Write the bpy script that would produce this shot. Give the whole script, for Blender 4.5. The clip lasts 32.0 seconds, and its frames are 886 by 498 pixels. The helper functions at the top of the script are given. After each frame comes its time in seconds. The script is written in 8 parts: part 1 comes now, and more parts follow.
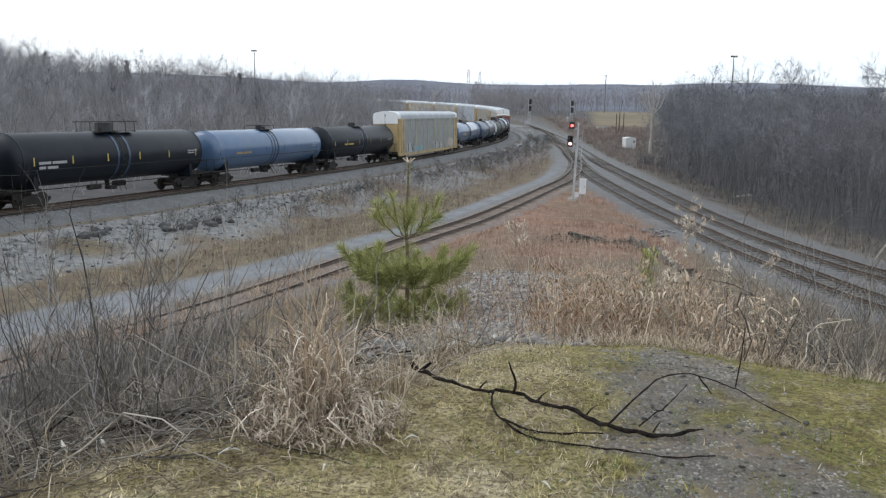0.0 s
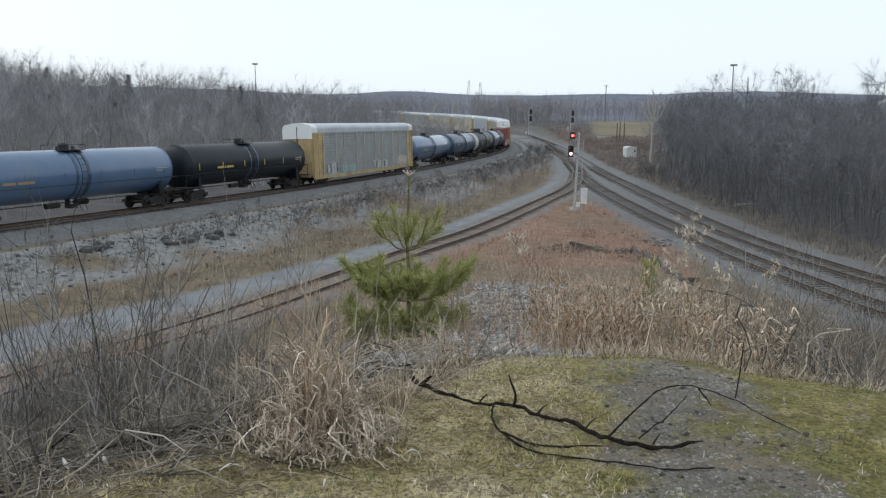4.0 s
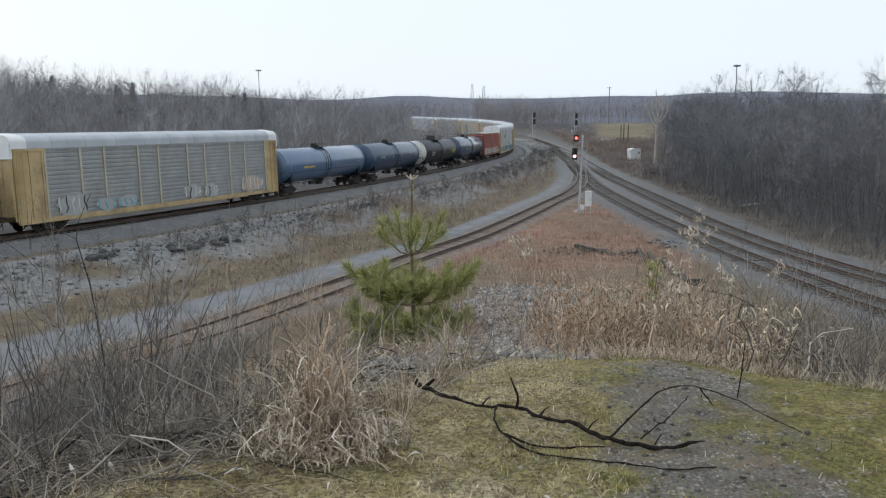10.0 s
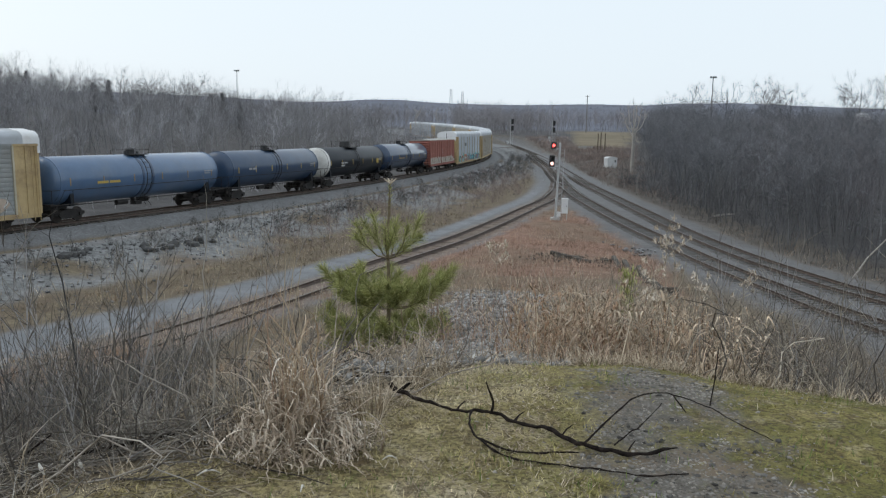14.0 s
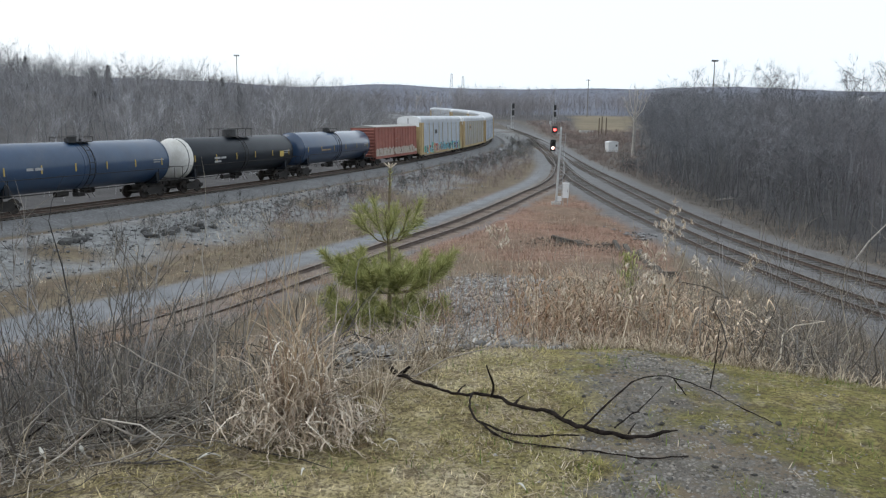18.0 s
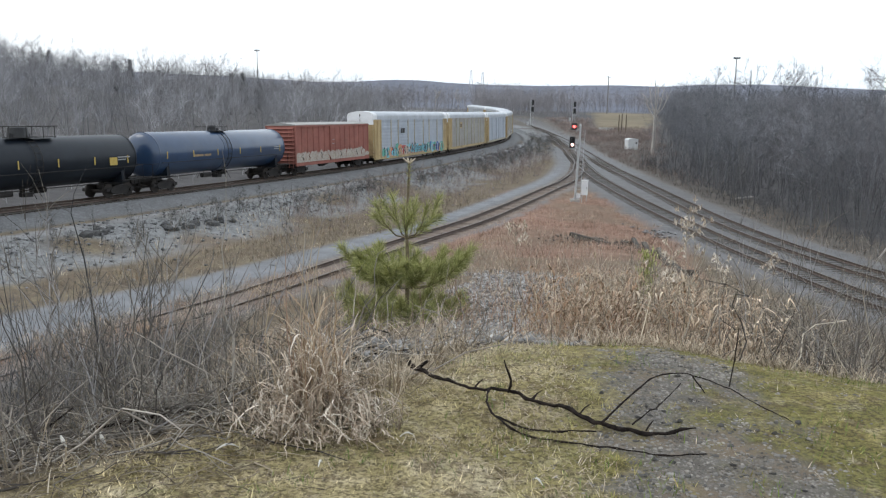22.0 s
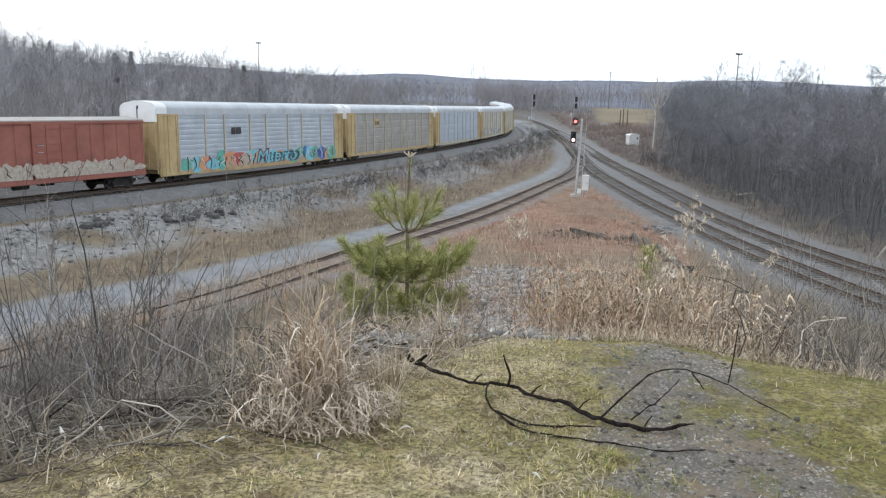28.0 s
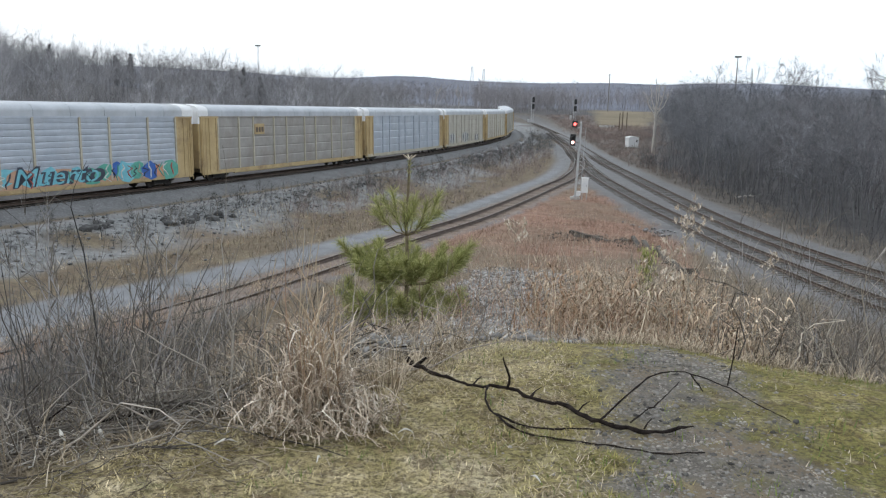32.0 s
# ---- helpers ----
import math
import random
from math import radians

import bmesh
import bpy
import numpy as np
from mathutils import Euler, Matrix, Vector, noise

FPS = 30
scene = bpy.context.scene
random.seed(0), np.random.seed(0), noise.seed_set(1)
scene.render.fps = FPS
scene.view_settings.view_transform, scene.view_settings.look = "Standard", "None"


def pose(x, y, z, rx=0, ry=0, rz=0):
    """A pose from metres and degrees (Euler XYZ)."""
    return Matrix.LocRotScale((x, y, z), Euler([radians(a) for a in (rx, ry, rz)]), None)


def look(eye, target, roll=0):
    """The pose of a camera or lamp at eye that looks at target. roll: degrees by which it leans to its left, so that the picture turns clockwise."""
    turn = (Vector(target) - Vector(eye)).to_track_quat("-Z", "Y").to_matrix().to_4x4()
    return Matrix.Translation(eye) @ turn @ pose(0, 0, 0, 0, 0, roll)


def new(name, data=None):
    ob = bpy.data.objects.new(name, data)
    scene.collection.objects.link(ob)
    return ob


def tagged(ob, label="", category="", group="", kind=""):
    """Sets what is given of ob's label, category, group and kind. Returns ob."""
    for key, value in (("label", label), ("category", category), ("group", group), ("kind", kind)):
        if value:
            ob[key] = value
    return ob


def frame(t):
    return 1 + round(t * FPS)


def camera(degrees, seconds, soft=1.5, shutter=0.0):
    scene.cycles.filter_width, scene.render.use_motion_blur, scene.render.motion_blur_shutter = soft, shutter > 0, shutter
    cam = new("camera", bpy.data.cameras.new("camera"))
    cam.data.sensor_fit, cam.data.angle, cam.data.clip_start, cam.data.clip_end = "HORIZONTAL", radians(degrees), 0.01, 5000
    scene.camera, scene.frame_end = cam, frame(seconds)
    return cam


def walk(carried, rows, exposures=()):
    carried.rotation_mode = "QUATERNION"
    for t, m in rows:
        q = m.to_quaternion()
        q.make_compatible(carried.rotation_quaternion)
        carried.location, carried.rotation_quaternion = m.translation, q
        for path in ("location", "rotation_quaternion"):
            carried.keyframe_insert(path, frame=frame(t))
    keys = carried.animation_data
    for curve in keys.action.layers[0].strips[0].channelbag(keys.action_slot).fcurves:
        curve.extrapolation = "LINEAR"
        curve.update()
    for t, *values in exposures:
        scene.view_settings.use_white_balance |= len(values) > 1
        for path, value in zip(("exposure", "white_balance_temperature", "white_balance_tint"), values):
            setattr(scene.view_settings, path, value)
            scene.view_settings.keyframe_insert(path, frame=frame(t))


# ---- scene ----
cam = camera(54.7, 32.0, soft=1.22)
EYE = 6.4  # camera height above the rail heads of the main track
PATH = [  # seconds, x, y, z, yaw, pitch, roll
    (0, -0.039, 0.038, -0.019, 0.734, -9.373, -1.091),
    (0.5, -0.034, 0.035, -0.018, 0.607, -9.314, -1.094),
    (1, -0.034, 0.034, -0.016, 0.330, -9.113, -1.249),
    (1.5, -0.026, 0.037, -0.011, 0.486, -9.281, -0.635),
    (2, -0.026, 0.020, -0.004, 0.847, -8.799, -0.564),
    (2.5, -0.020, 0.019, 0.003, 0.740, -8.628, -0.298),
    (4.5, -0.024, 0.018, 0.001, 0.793, -8.656, -0.617),
    (5, -0.023, 0.020, -0.005, 0.868, -8.741, -0.515),
    (5.5, -0.027, 0.024, -0.007, 0.098, -10.122, -1.771),
    (6, -0.007, 0.011, 0.001, -0.284, -8.637, -0.532),
    (6.5, -0.011, 0.010, 0.005, -0.501, -8.604, -0.899),
    (7, 0.001, 0.016, -0.002, -0.566, -8.519, -0.245),
    (7.5, 0.031, 0.003, 0.007, -0.084, -9.100, 1.705),
    (8, 0.014, 0.008, 0.001, -1.272, -8.209, 0.505),
    (8.5, -0.006, -0.010, 0.001, -0.865, -7.246, -1.994),
    (9, -0.001, -0.004, 0.014, 1.599, -9.214, 0.599),
    (9.5, -0.006, -0.014, 0.007, 1.288, -8.402, -0.263),
    (10, -0.002, -0.014, 0.006, 1.031, -8.383, 0.125),
    (10.5, -0.006, -0.010, -0.005, 0.963, -9.488, 0.167),
    (11, -0.007, -0.004, -0.003, -0.009, -9.661, -1.154),
    (11.5, -0.002, -0.008, -0.002, -0.001, -9.255, -0.477),
    (12, 0.001, -0.003, -0.005, -0.231, -9.633, -0.484),
    (12.5, -0.003, -0.006, -0.003, 0.167, -9.524, -0.818),
    (13, 0.000, 0.000, 0.000, 0.000, -9.660, -0.458),
    (13.5, -0.005, -0.008, -0.002, 0.010, -9.072, -0.418),
    (14, -0.012, -0.016, 0.002, -0.406, -8.060, -1.132),
    (14.5, -0.008, -0.010, -0.004, -0.273, -8.564, -0.910),
    (16.5, -0.001, -0.007, -0.004, -0.365, -8.895, -0.687),
    (17, -0.004, -0.006, -0.008, -0.363, -9.018, -0.937),
    (17.5, 0.000, -0.004, -0.009, -0.345, -9.073, -0.730),
    (18, -0.006, -0.006, -0.007, -0.364, -9.064, -0.965),
    (18.5, -0.027, -0.014, -0.020, 2.127, -9.810, -0.885),
    (19, -0.014, -0.010, -0.013, 2.369, -9.496, -0.946),
    (19.5, -0.005, -0.008, -0.010, 1.114, -9.373, -0.630),
    (20, -0.011, -0.008, -0.010, 0.630, -9.019, -1.235),
    (20.5, -0.011, -0.011, -0.012, 0.774, -9.203, -1.186),
    (21, -0.011, -0.012, -0.014, 0.786, -9.169, -1.361),
    (21.5, -0.010, -0.010, -0.014, 0.876, -9.284, -1.355),
    (22, -0.010, -0.007, -0.016, 0.905, -9.346, -1.322),
    (22.5, -0.013, -0.011, -0.016, 0.896, -9.354, -1.262),
    (23, -0.015, -0.009, -0.015, 1.045, -9.657, -1.421),
    (23.5, -0.020, -0.012, -0.023, 1.051, -9.558, -1.434),
    (24, -0.013, -0.012, -0.022, 1.046, -9.678, -1.174),
    (24.5, -0.016, -0.011, -0.013, 0.932, -9.659, -2.052),
    (25, -0.026, -0.011, -0.016, 1.044, -9.397, -2.211),
    (25.5, -0.018, -0.010, -0.022, 1.218, -9.939, -1.667),
    (27.5, -0.019, -0.009, -0.019, 1.043, -9.725, -2.047),
    (28, -0.010, -0.005, -0.016, 0.987, -9.740, -1.736),
    (28.5, -0.013, -0.005, -0.015, 1.257, -10.246, -1.364),
    (29, -0.010, -0.007, -0.015, 1.005, -9.488, -1.623),
    (29.5, -0.009, -0.009, -0.017, 1.061, -9.449, -1.549),
    (30, -0.006, -0.009, -0.014, 0.895, -9.544, -1.653),
    (30.5, -0.010, -0.011, -0.020, 1.007, -9.371, -1.645),
    (31, -0.011, -0.006, -0.018, 0.953, -9.424, -1.692),
    (31.5, -0.012, -0.009, -0.020, 0.959, -9.366, -1.573),
    (32, -0.010, -0.008, -0.015, 0.952, -9.568, -1.736),
]
# the picture darkens and cools a little when the camera tilts up to the sky
LIGHT = [(0, -0.17, 6485, 9.6), (1, -0.12, 6485, 9.6), (2, -0.44, 6410, 7.6), (5, -0.35, 6434, 8.2), (6, -0.3, 6449, 8.6), (7, -0.32, 6449, 8.6),
         (8, -0.64, 6350, 6.0), (9, -0.42, 6470, 9.2), (10, -0.44, 6470, 9.2), (11, -0.07, 6500, 10.0), (12, -0.08, 6500, 10.0), (13, 0.06, 6494, 9.8), (14, -0.52, 6410, 7.6),
         (16.5, -0.29, 6464, 9.0), (18, -0.26, 6464, 9.0), (19, 0.13, 6494, 9.8), (20, -0.08, 6485, 9.6), (23, -0.05, 6494, 9.8), (24, 0.1, 6494, 9.8),
         (25, 0.13, 6494, 9.8), (28, 0.13, 6500, 10.0), (30, 0.09, 6500, 10.0), (31, -0.14, 6485, 9.6), (32, -0.14, 6485, 9.6)]
walk(cam, [(t, pose(x, y, EYE + z, 90 + pitch, roll, yaw)) for t, x, y, z, yaw, pitch, roll in PATH], LIGHT)

# ---- light: bright overcast sky, low soft sun behind the cloud ----
world = bpy.data.worlds.new("overcast_sky")
scene.world = world
world.use_nodes = True
wn, wl = world.node_tree.nodes, world.node_tree.links
sky = wn.new("ShaderNodeTexSky")
sky.sky_type, sky.sun_disc = "NISHITA", False
sky.sun_elevation, sky.sun_rotation = radians(28), radians(-60)
sky.air_density, sky.dust_density, sky.ozone_density = 1.0, 3.0, 1.0
cloud = wn.new("ShaderNodeMix")
cloud.data_type = "RGBA"
cloud.inputs["Factor"].default_value = 0.86
cloud.inputs["B"].default_value = (9.8, 10.7, 11.6, 1)
wl.new(sky.outputs["Color"], cloud.inputs["A"])
wl.new(cloud.outputs["Result"], wn["Background"].inputs["Color"])
wn["Background"].inputs["Strength"].default_value = 0.133
sun_data = bpy.data.lights.new("sun", "SUN")
sun_data.energy, sun_data.angle, sun_data.color = 0.65, radians(25), (1.0, 0.96, 0.9)
sun = new("sun", sun_data)
sun.matrix_world = look((-60, 30, 60), (0, 40, 0))

# ---- materials ----
def nodes_of(name):
    m = bpy.data.materials.new(name)
    m.use_nodes = True
    nt = m.node_tree
    return m, nt, nt.nodes, nt.links, nt.nodes["Principled BSDF"]


def noise_node(nt, scale, detail=5.0, rough=0.6, coord="Object", stretch=None):
    tc = nt.nodes.new("ShaderNodeTexCoord")
    n = nt.nodes.new("ShaderNodeTexNoise")
    n.inputs["Scale"].default_value = scale
    n.inputs["Detail"].default_value = detail
    n.inputs["Roughness"].default_value = rough
    src = tc.outputs[coord]
    if stretch:
        mp = nt.nodes.new("ShaderNodeMapping")
        mp.inputs["Scale"].default_value = stretch
        nt.links.new(src, mp.inputs["Vector"])
        src = mp.outputs["Vector"]
    nt.links.new(src, n.inputs["Vector"])
    return n.outputs["Fac"]


def ramp(nt, fac, stops):
    r = nt.nodes.new("ShaderNodeValToRGB")
    els = r.color_ramp.elements
    while len(els) < len(stops):
        els.new(0.5)
    for e, (p, c) in zip(els, stops):
        e.position = p
        e.color = (*c, 1) if len(c) == 3 else c
    nt.links.new(fac, r.inputs["Fac"])
    return r.outputs["Color"]


def mixc(nt, fac, a, b, mode="MIX"):
    m = nt.nodes.new("ShaderNodeMix")
    m.data_type, m.blend_type = "RGBA", mode
    for sock, v in (("Factor", fac), ("A", a), ("B", b)):
        if isinstance(v, (int, float)):
            m.inputs[sock].default_value = v
        elif isinstance(v, tuple):
            m.inputs[sock].default_value = (*v, 1)
        else:
            nt.links.new(v, m.inputs[sock])
    return m.outputs["Result"]


def bump(nt, bsdf, height, strength=0.3, dist=0.02):
    b = nt.nodes.new("ShaderNodeBump")
    b.inputs["Strength"].default_value, b.inputs["Distance"].default_value = strength, dist
    nt.links.new(height, b.inputs["Height"])
    nt.links.new(b.outputs["Normal"], bsdf.inputs["Normal"])


def mat(name, lo, hi, scale=3.0, rough=0.7, metal=0.0, bumps=0.2, fine=25.0, island=0.0, per_object=0.0, dirt=None, coat=0.0,
        stretch=None, spec=0.5):
    """Two-scale mottled surface between the colours lo and hi; dirt: (colour, amount)."""
    m, nt, nd, lk, b = nodes_of(name)
    big = noise_node(nt, scale, 6, 0.65, stretch=stretch)
    small = noise_node(nt, fine, 3, 0.7)
    col = ramp(nt, big, [(0.32, lo), (0.68, hi)])
    mid = tuple((a + c) / 2 for a, c in zip(lo, hi))
    col = mixc(nt, ramp(nt, small, [(0.35, (0, 0, 0)), (0.75, (0.45, 0.45, 0.45))]), col, tuple(0.6 * v for v in mid))
    if dirt:
        dn = noise_node(nt, scale * 0.6, 8, 0.75)
        col = mixc(nt, ramp(nt, dn, [(0.5, (0, 0, 0)), (0.72, (dirt[1],) * 3)]), col, dirt[0])
    for amount, kind in ((island, "Random Per Island"), (per_object, "Random")):
        if amount:
            src = nd.new("ShaderNodeNewGeometry" if kind != "Random" else "ShaderNodeObjectInfo")
            v = ramp(nt, src.outputs[kind], [(0, (1 - amount,) * 3), (1, (1 + amount,) * 3)])
            col = mixc(nt, 1.0, col, v, "MULTIPLY")
    lk.new(col, b.inputs["Base Color"])
    b.inputs["Roughness"].default_value, b.inputs["Metallic"].default_value = rough, metal
    b.inputs["Coat Weight"].default_value = coat
    b.inputs["Specular IOR Level"].default_value = spec
    if bumps:
        bump(nt, b, small, bumps, 0.02)
    return m


def plant(name, stops, rough=0.85, patch=0.0, swing=0.25, tint=None, tscale=0.55, shade=(0.13, 0.115, 0.1), each=0.0):
    """Dry or green plant matter: each blade or stem takes its own tone."""
    m, nt, nd, lk, b = nodes_of(name)
    geo = nd.new("ShaderNodeNewGeometry")
    col = ramp(nt, geo.outputs["Random Per Island"], stops)
    n = noise_node(nt, 18.0, 3)
    col = mixc(nt, ramp(nt, n, [(0.3, (0.0,) * 3), (0.8, (0.35,) * 3)]), col, shade)
    if patch:
        big = noise_node(nt, patch, 4, 0.6)
        col = mixc(nt, 1.0, col, ramp(nt, big, [(0.3, (1 - swing,) * 3), (0.7, (1 + swing,) * 3)]), "MULTIPLY")
    for i, c in enumerate(tint or ()):
        far = noise_node(nt, tscale * (1 + 0.5 * i), 3, 0.5, stretch=(1, 1 + i, 1))
        col = mixc(nt, ramp(nt, far, [(0.48, (0.0,) * 3), (0.62, (0.7,) * 3)]), col, c)
    if each:
        info = nd.new("ShaderNodeObjectInfo")
        col = mixc(nt, 1.0, col, ramp(nt, info.outputs["Random"], [(0, (1 - each,) * 3), (1, (1 + each,) * 3)]), "MULTIPLY")
    lk.new(col, b.inputs["Base Color"])
    b.inputs["Roughness"].default_value = rough
    b.inputs["Specular IOR Level"].default_value = 0.2
    return m


def turf_tone(nt):
    """Winter turf in patches: straw, olive moss, bare brown soil; greener and mossier away from the path."""
    def n(sc, d=6, r=0.68):
        return noise_node(nt, sc, d, r)

    dry = ramp(nt, n(2.3), [(0.34, (0.26, 0.19, 0.11)), (0.43, (0.33, 0.275, 0.13)), (0.52, (0.49, 0.405, 0.225)), (0.64, (0.68, 0.58, 0.40))])
    mossy = ramp(nt, n(1.9), [(0.34, (0.20, 0.145, 0.068)), (0.43, (0.195, 0.185, 0.058)), (0.54, (0.28, 0.245, 0.085)), (0.66, (0.40, 0.33, 0.15))])
    tc = nt.nodes.new("ShaderNodeTexCoord")
    sep = nt.nodes.new("ShaderNodeSeparateXYZ")
    nt.links.new(tc.outputs["Object"], sep.inputs["Vector"])
    wob = nt.nodes.new("ShaderNodeMath")
    wob.operation = "MULTIPLY_ADD"
    nt.links.new(n(1.3, 4), wob.inputs[0])
    wob.inputs[1].default_value = 2.4
    nt.links.new(sep.outputs["X"], wob.inputs[2])
    near = nt.nodes.new("ShaderNodeMapRange")
    near.inputs["From Min"].default_value, near.inputs["From Max"].default_value = 4.1, 3.1
    near.inputs["To Max"].default_value = 0.35
    nt.links.new(sep.outputs["Y"], near.inputs["Value"])
    both = nt.nodes.new("ShaderNodeMath")
    nt.links.new(wob.outputs[0], both.inputs[0])
    nt.links.new(near.outputs["Result"], both.inputs[1])
    span = nt.nodes.new("ShaderNodeMapRange")
    span.inputs["From Min"].default_value, span.inputs["From Max"].default_value = 1.15, 2.35
    nt.links.new(both.outputs[0], span.inputs["Value"])
    col = mixc(nt, span.outputs["Result"], dry, mossy)
    col = mixc(nt, ramp(nt, n(8.5, 5), [(0.52, (0, 0, 0)), (0.63, (0.75, 0.75, 0.75))]), col, (0.135, 0.095, 0.052))
    col = mixc(nt, ramp(nt, n(5.2, 5), [(0.54, (0, 0, 0)), (0.66, (0.6, 0.6, 0.6))]), col, (0.52, 0.45, 0.30))
    return mixc(nt, ramp(nt, n(3.7, 4), [(0.58, (0, 0, 0)), (0.68, (0.5, 0.5, 0.5))]), col, (0.15, 0.175, 0.055))


def sward(name, low, high):
    """Turf blades: the tone of the patch they grow in, lighter or darker blade by blade."""
    m, nt, nd, lk, b = nodes_of(name)
    geo = nd.new("ShaderNodeNewGeometry")
    lk.new(mixc(nt, 1.0, turf_tone(nt), ramp(nt, geo.outputs["Random Per Island"], [(0, (low,) * 3), (0.6, ((low + high) / 2,) * 3), (1, (high,) * 3)]), "MULTIPLY"), b.inputs["Base Color"])
    b.inputs["Roughness"].default_value = 0.85
    b.inputs["Specular IOR Level"].default_value = 0.2
    return m


def lamp_mat(name, colour, strength):
    m, nt, nd, lk, b = nodes_of(name)
    b.inputs["Base Color"].default_value = (*colour, 1)
    b.inputs["Emission Color"].default_value = (*colour, 1)
    b.inputs["Emission Strength"].default_value = strength
    return m


STEEL_RAIL = mat("rail_steel", (0.07, 0.052, 0.043), (0.13, 0.092, 0.072), 1.5, 0.6, 0.3)
RAIL_TOP = mat("rail_head", (0.15, 0.135, 0.12), (0.22, 0.2, 0.18), 1.0, 0.45, 0.6, 0.05)
TIE = mat("creosote_tie", (0.04, 0.035, 0.031), (0.12, 0.105, 0.09), 2.0, 0.9, per_object=0.4)
TIE_RUST = mat("rusty_tie", (0.115, 0.085, 0.066), (0.25, 0.19, 0.15), 2.0, 0.9, per_object=0.45)
ROCK = mat("ballast_rock", (0.10, 0.10, 0.105), (0.34, 0.335, 0.335), 1.5, 0.95, island=0.35)
SCREE = mat("scree_rock", (0.13, 0.122, 0.115), (0.46, 0.45, 0.435), 3.0, 0.95, island=0.55, spec=0.25)
DARK_ROCK = mat("dark_rock", (0.045, 0.045, 0.046), (0.14, 0.138, 0.135), 2.5, 0.95, per_object=0.35)
PEBBLE = mat("pebble", (0.13, 0.115, 0.097), (0.36, 0.335, 0.298), 6.0, 0.95, island=0.42, spec=0.15)
CLOD = mat("dark_clod", (0.05, 0.042, 0.036), (0.17, 0.14, 0.12), 2.0, 0.95, island=0.4)
SHARD = mat("stone_shard", (0.08, 0.074, 0.067), (0.25, 0.237, 0.218), 9.0, 0.9, island=0.6, spec=0.2)
BARK = mat("grey_bark", (0.22, 0.205, 0.20), (0.40, 0.38, 0.37), 6.0, 0.95, island=0.25, per_object=0.2)
BARK_PALE = mat("pale_bark", (0.32, 0.29, 0.26), (0.52, 0.48, 0.44), 3.0, 0.9, island=0.15)
BARK_WOOD = mat("wood_bark", (0.19, 0.185, 0.19), (0.32, 0.31, 0.31), 5.0, 0.95, island=0.2, per_object=0.3)
BARK_MID = mat("mid_bark", (0.10, 0.10, 0.103), (0.20, 0.197, 0.198), 5.0, 0.95, island=0.3, per_object=0.35)
BARK_DARK = mat("dark_bark", (0.075, 0.074, 0.076), (0.14, 0.135, 0.135), 5.0, 0.95, island=0.25, per_object=0.2)
TWIG_GREY = plant("twig_grey", [(0, (0.30, 0.297, 0.312)), (0.5, (0.375, 0.37, 0.39)), (1, (0.46, 0.452, 0.472))], patch=0.1, swing=0.5, shade=(0.2, 0.195, 0.2), tint=((0.25, 0.235, 0.225),), tscale=0.05, each=0.35)
TWIG_DARK = plant("twig_dark", [(0, (0.145, 0.149, 0.162)), (0.6, (0.205, 0.21, 0.226)), (1, (0.30, 0.305, 0.32))], patch=0.11, swing=0.6, shade=(0.115, 0.117, 0.126), tint=((0.19, 0.172, 0.176),), tscale=0.05, each=0.4)
# a darker tone of TWIG_DARK for the brush along the wood's foot
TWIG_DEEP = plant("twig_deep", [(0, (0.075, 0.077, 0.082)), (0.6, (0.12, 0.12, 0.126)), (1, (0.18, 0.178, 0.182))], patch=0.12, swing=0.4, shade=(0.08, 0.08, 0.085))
# far twigs: blue-grey distance haze is tinted into the base colour
TWIG_HAZE = plant("twig_haze", [(0, (0.15, 0.16, 0.195)), (1, (0.18, 0.19, 0.228))], patch=0.012, swing=0.25, shade=(0.14, 0.15, 0.18))
# valley twigs, lightened a little for distance haze
TWIG_MID = plant("twig_mid", [(0, (0.235, 0.222, 0.232)), (1, (0.335, 0.32, 0.33))], patch=0.02, swing=0.35, shade=(0.16, 0.15, 0.155))
REDBRUSH = plant("red_brown_brush", [(0, (0.15, 0.116, 0.105)), (0.6, (0.285, 0.222, 0.198)), (1, (0.43, 0.352, 0.318))], patch=0.2, swing=0.45)
VERGE_STRAW = plant("verge_straw", [(0, (0.095, 0.082, 0.073)), (0.6, (0.165, 0.143, 0.125)), (1, (0.27, 0.238, 0.205))], patch=0.2, swing=0.45)
BRAMBLE = plant("bramble_stem", [(0, (0.045, 0.039, 0.034)), (0.4, (0.155, 0.135, 0.117)), (0.8, (0.33, 0.29, 0.245)), (1, (0.48, 0.43, 0.37))], patch=0.9, swing=0.35, shade=(0.12, 0.105, 0.093))
SLOPE_TWIG = plant("slope_twig", [(0, (0.055, 0.054, 0.055)), (0.5, (0.115, 0.112, 0.111)), (1, (0.235, 0.225, 0.216))], patch=0.9, swing=0.35, shade=(0.06, 0.059, 0.059))
STRAW = plant("straw", [(0, (0.36, 0.27, 0.185)), (0.4, (0.58, 0.475, 0.36)), (1, (0.82, 0.75, 0.655))], shade=(0.2, 0.16, 0.125))
PINK_STRAW = plant("pinkish_straw", [(0, (0.25, 0.19, 0.14)), (0.45, (0.55, 0.445, 0.34)), (0.8, (0.70, 0.60, 0.485)), (1, (0.88, 0.81, 0.71))], patch=6.0, swing=0.2, shade=(0.18, 0.142, 0.11))
TAN_STRAW = plant("tan_straw", [(0, (0.30, 0.20, 0.125)), (0.5, (0.48, 0.35, 0.23)), (1, (0.66, 0.55, 0.41))])
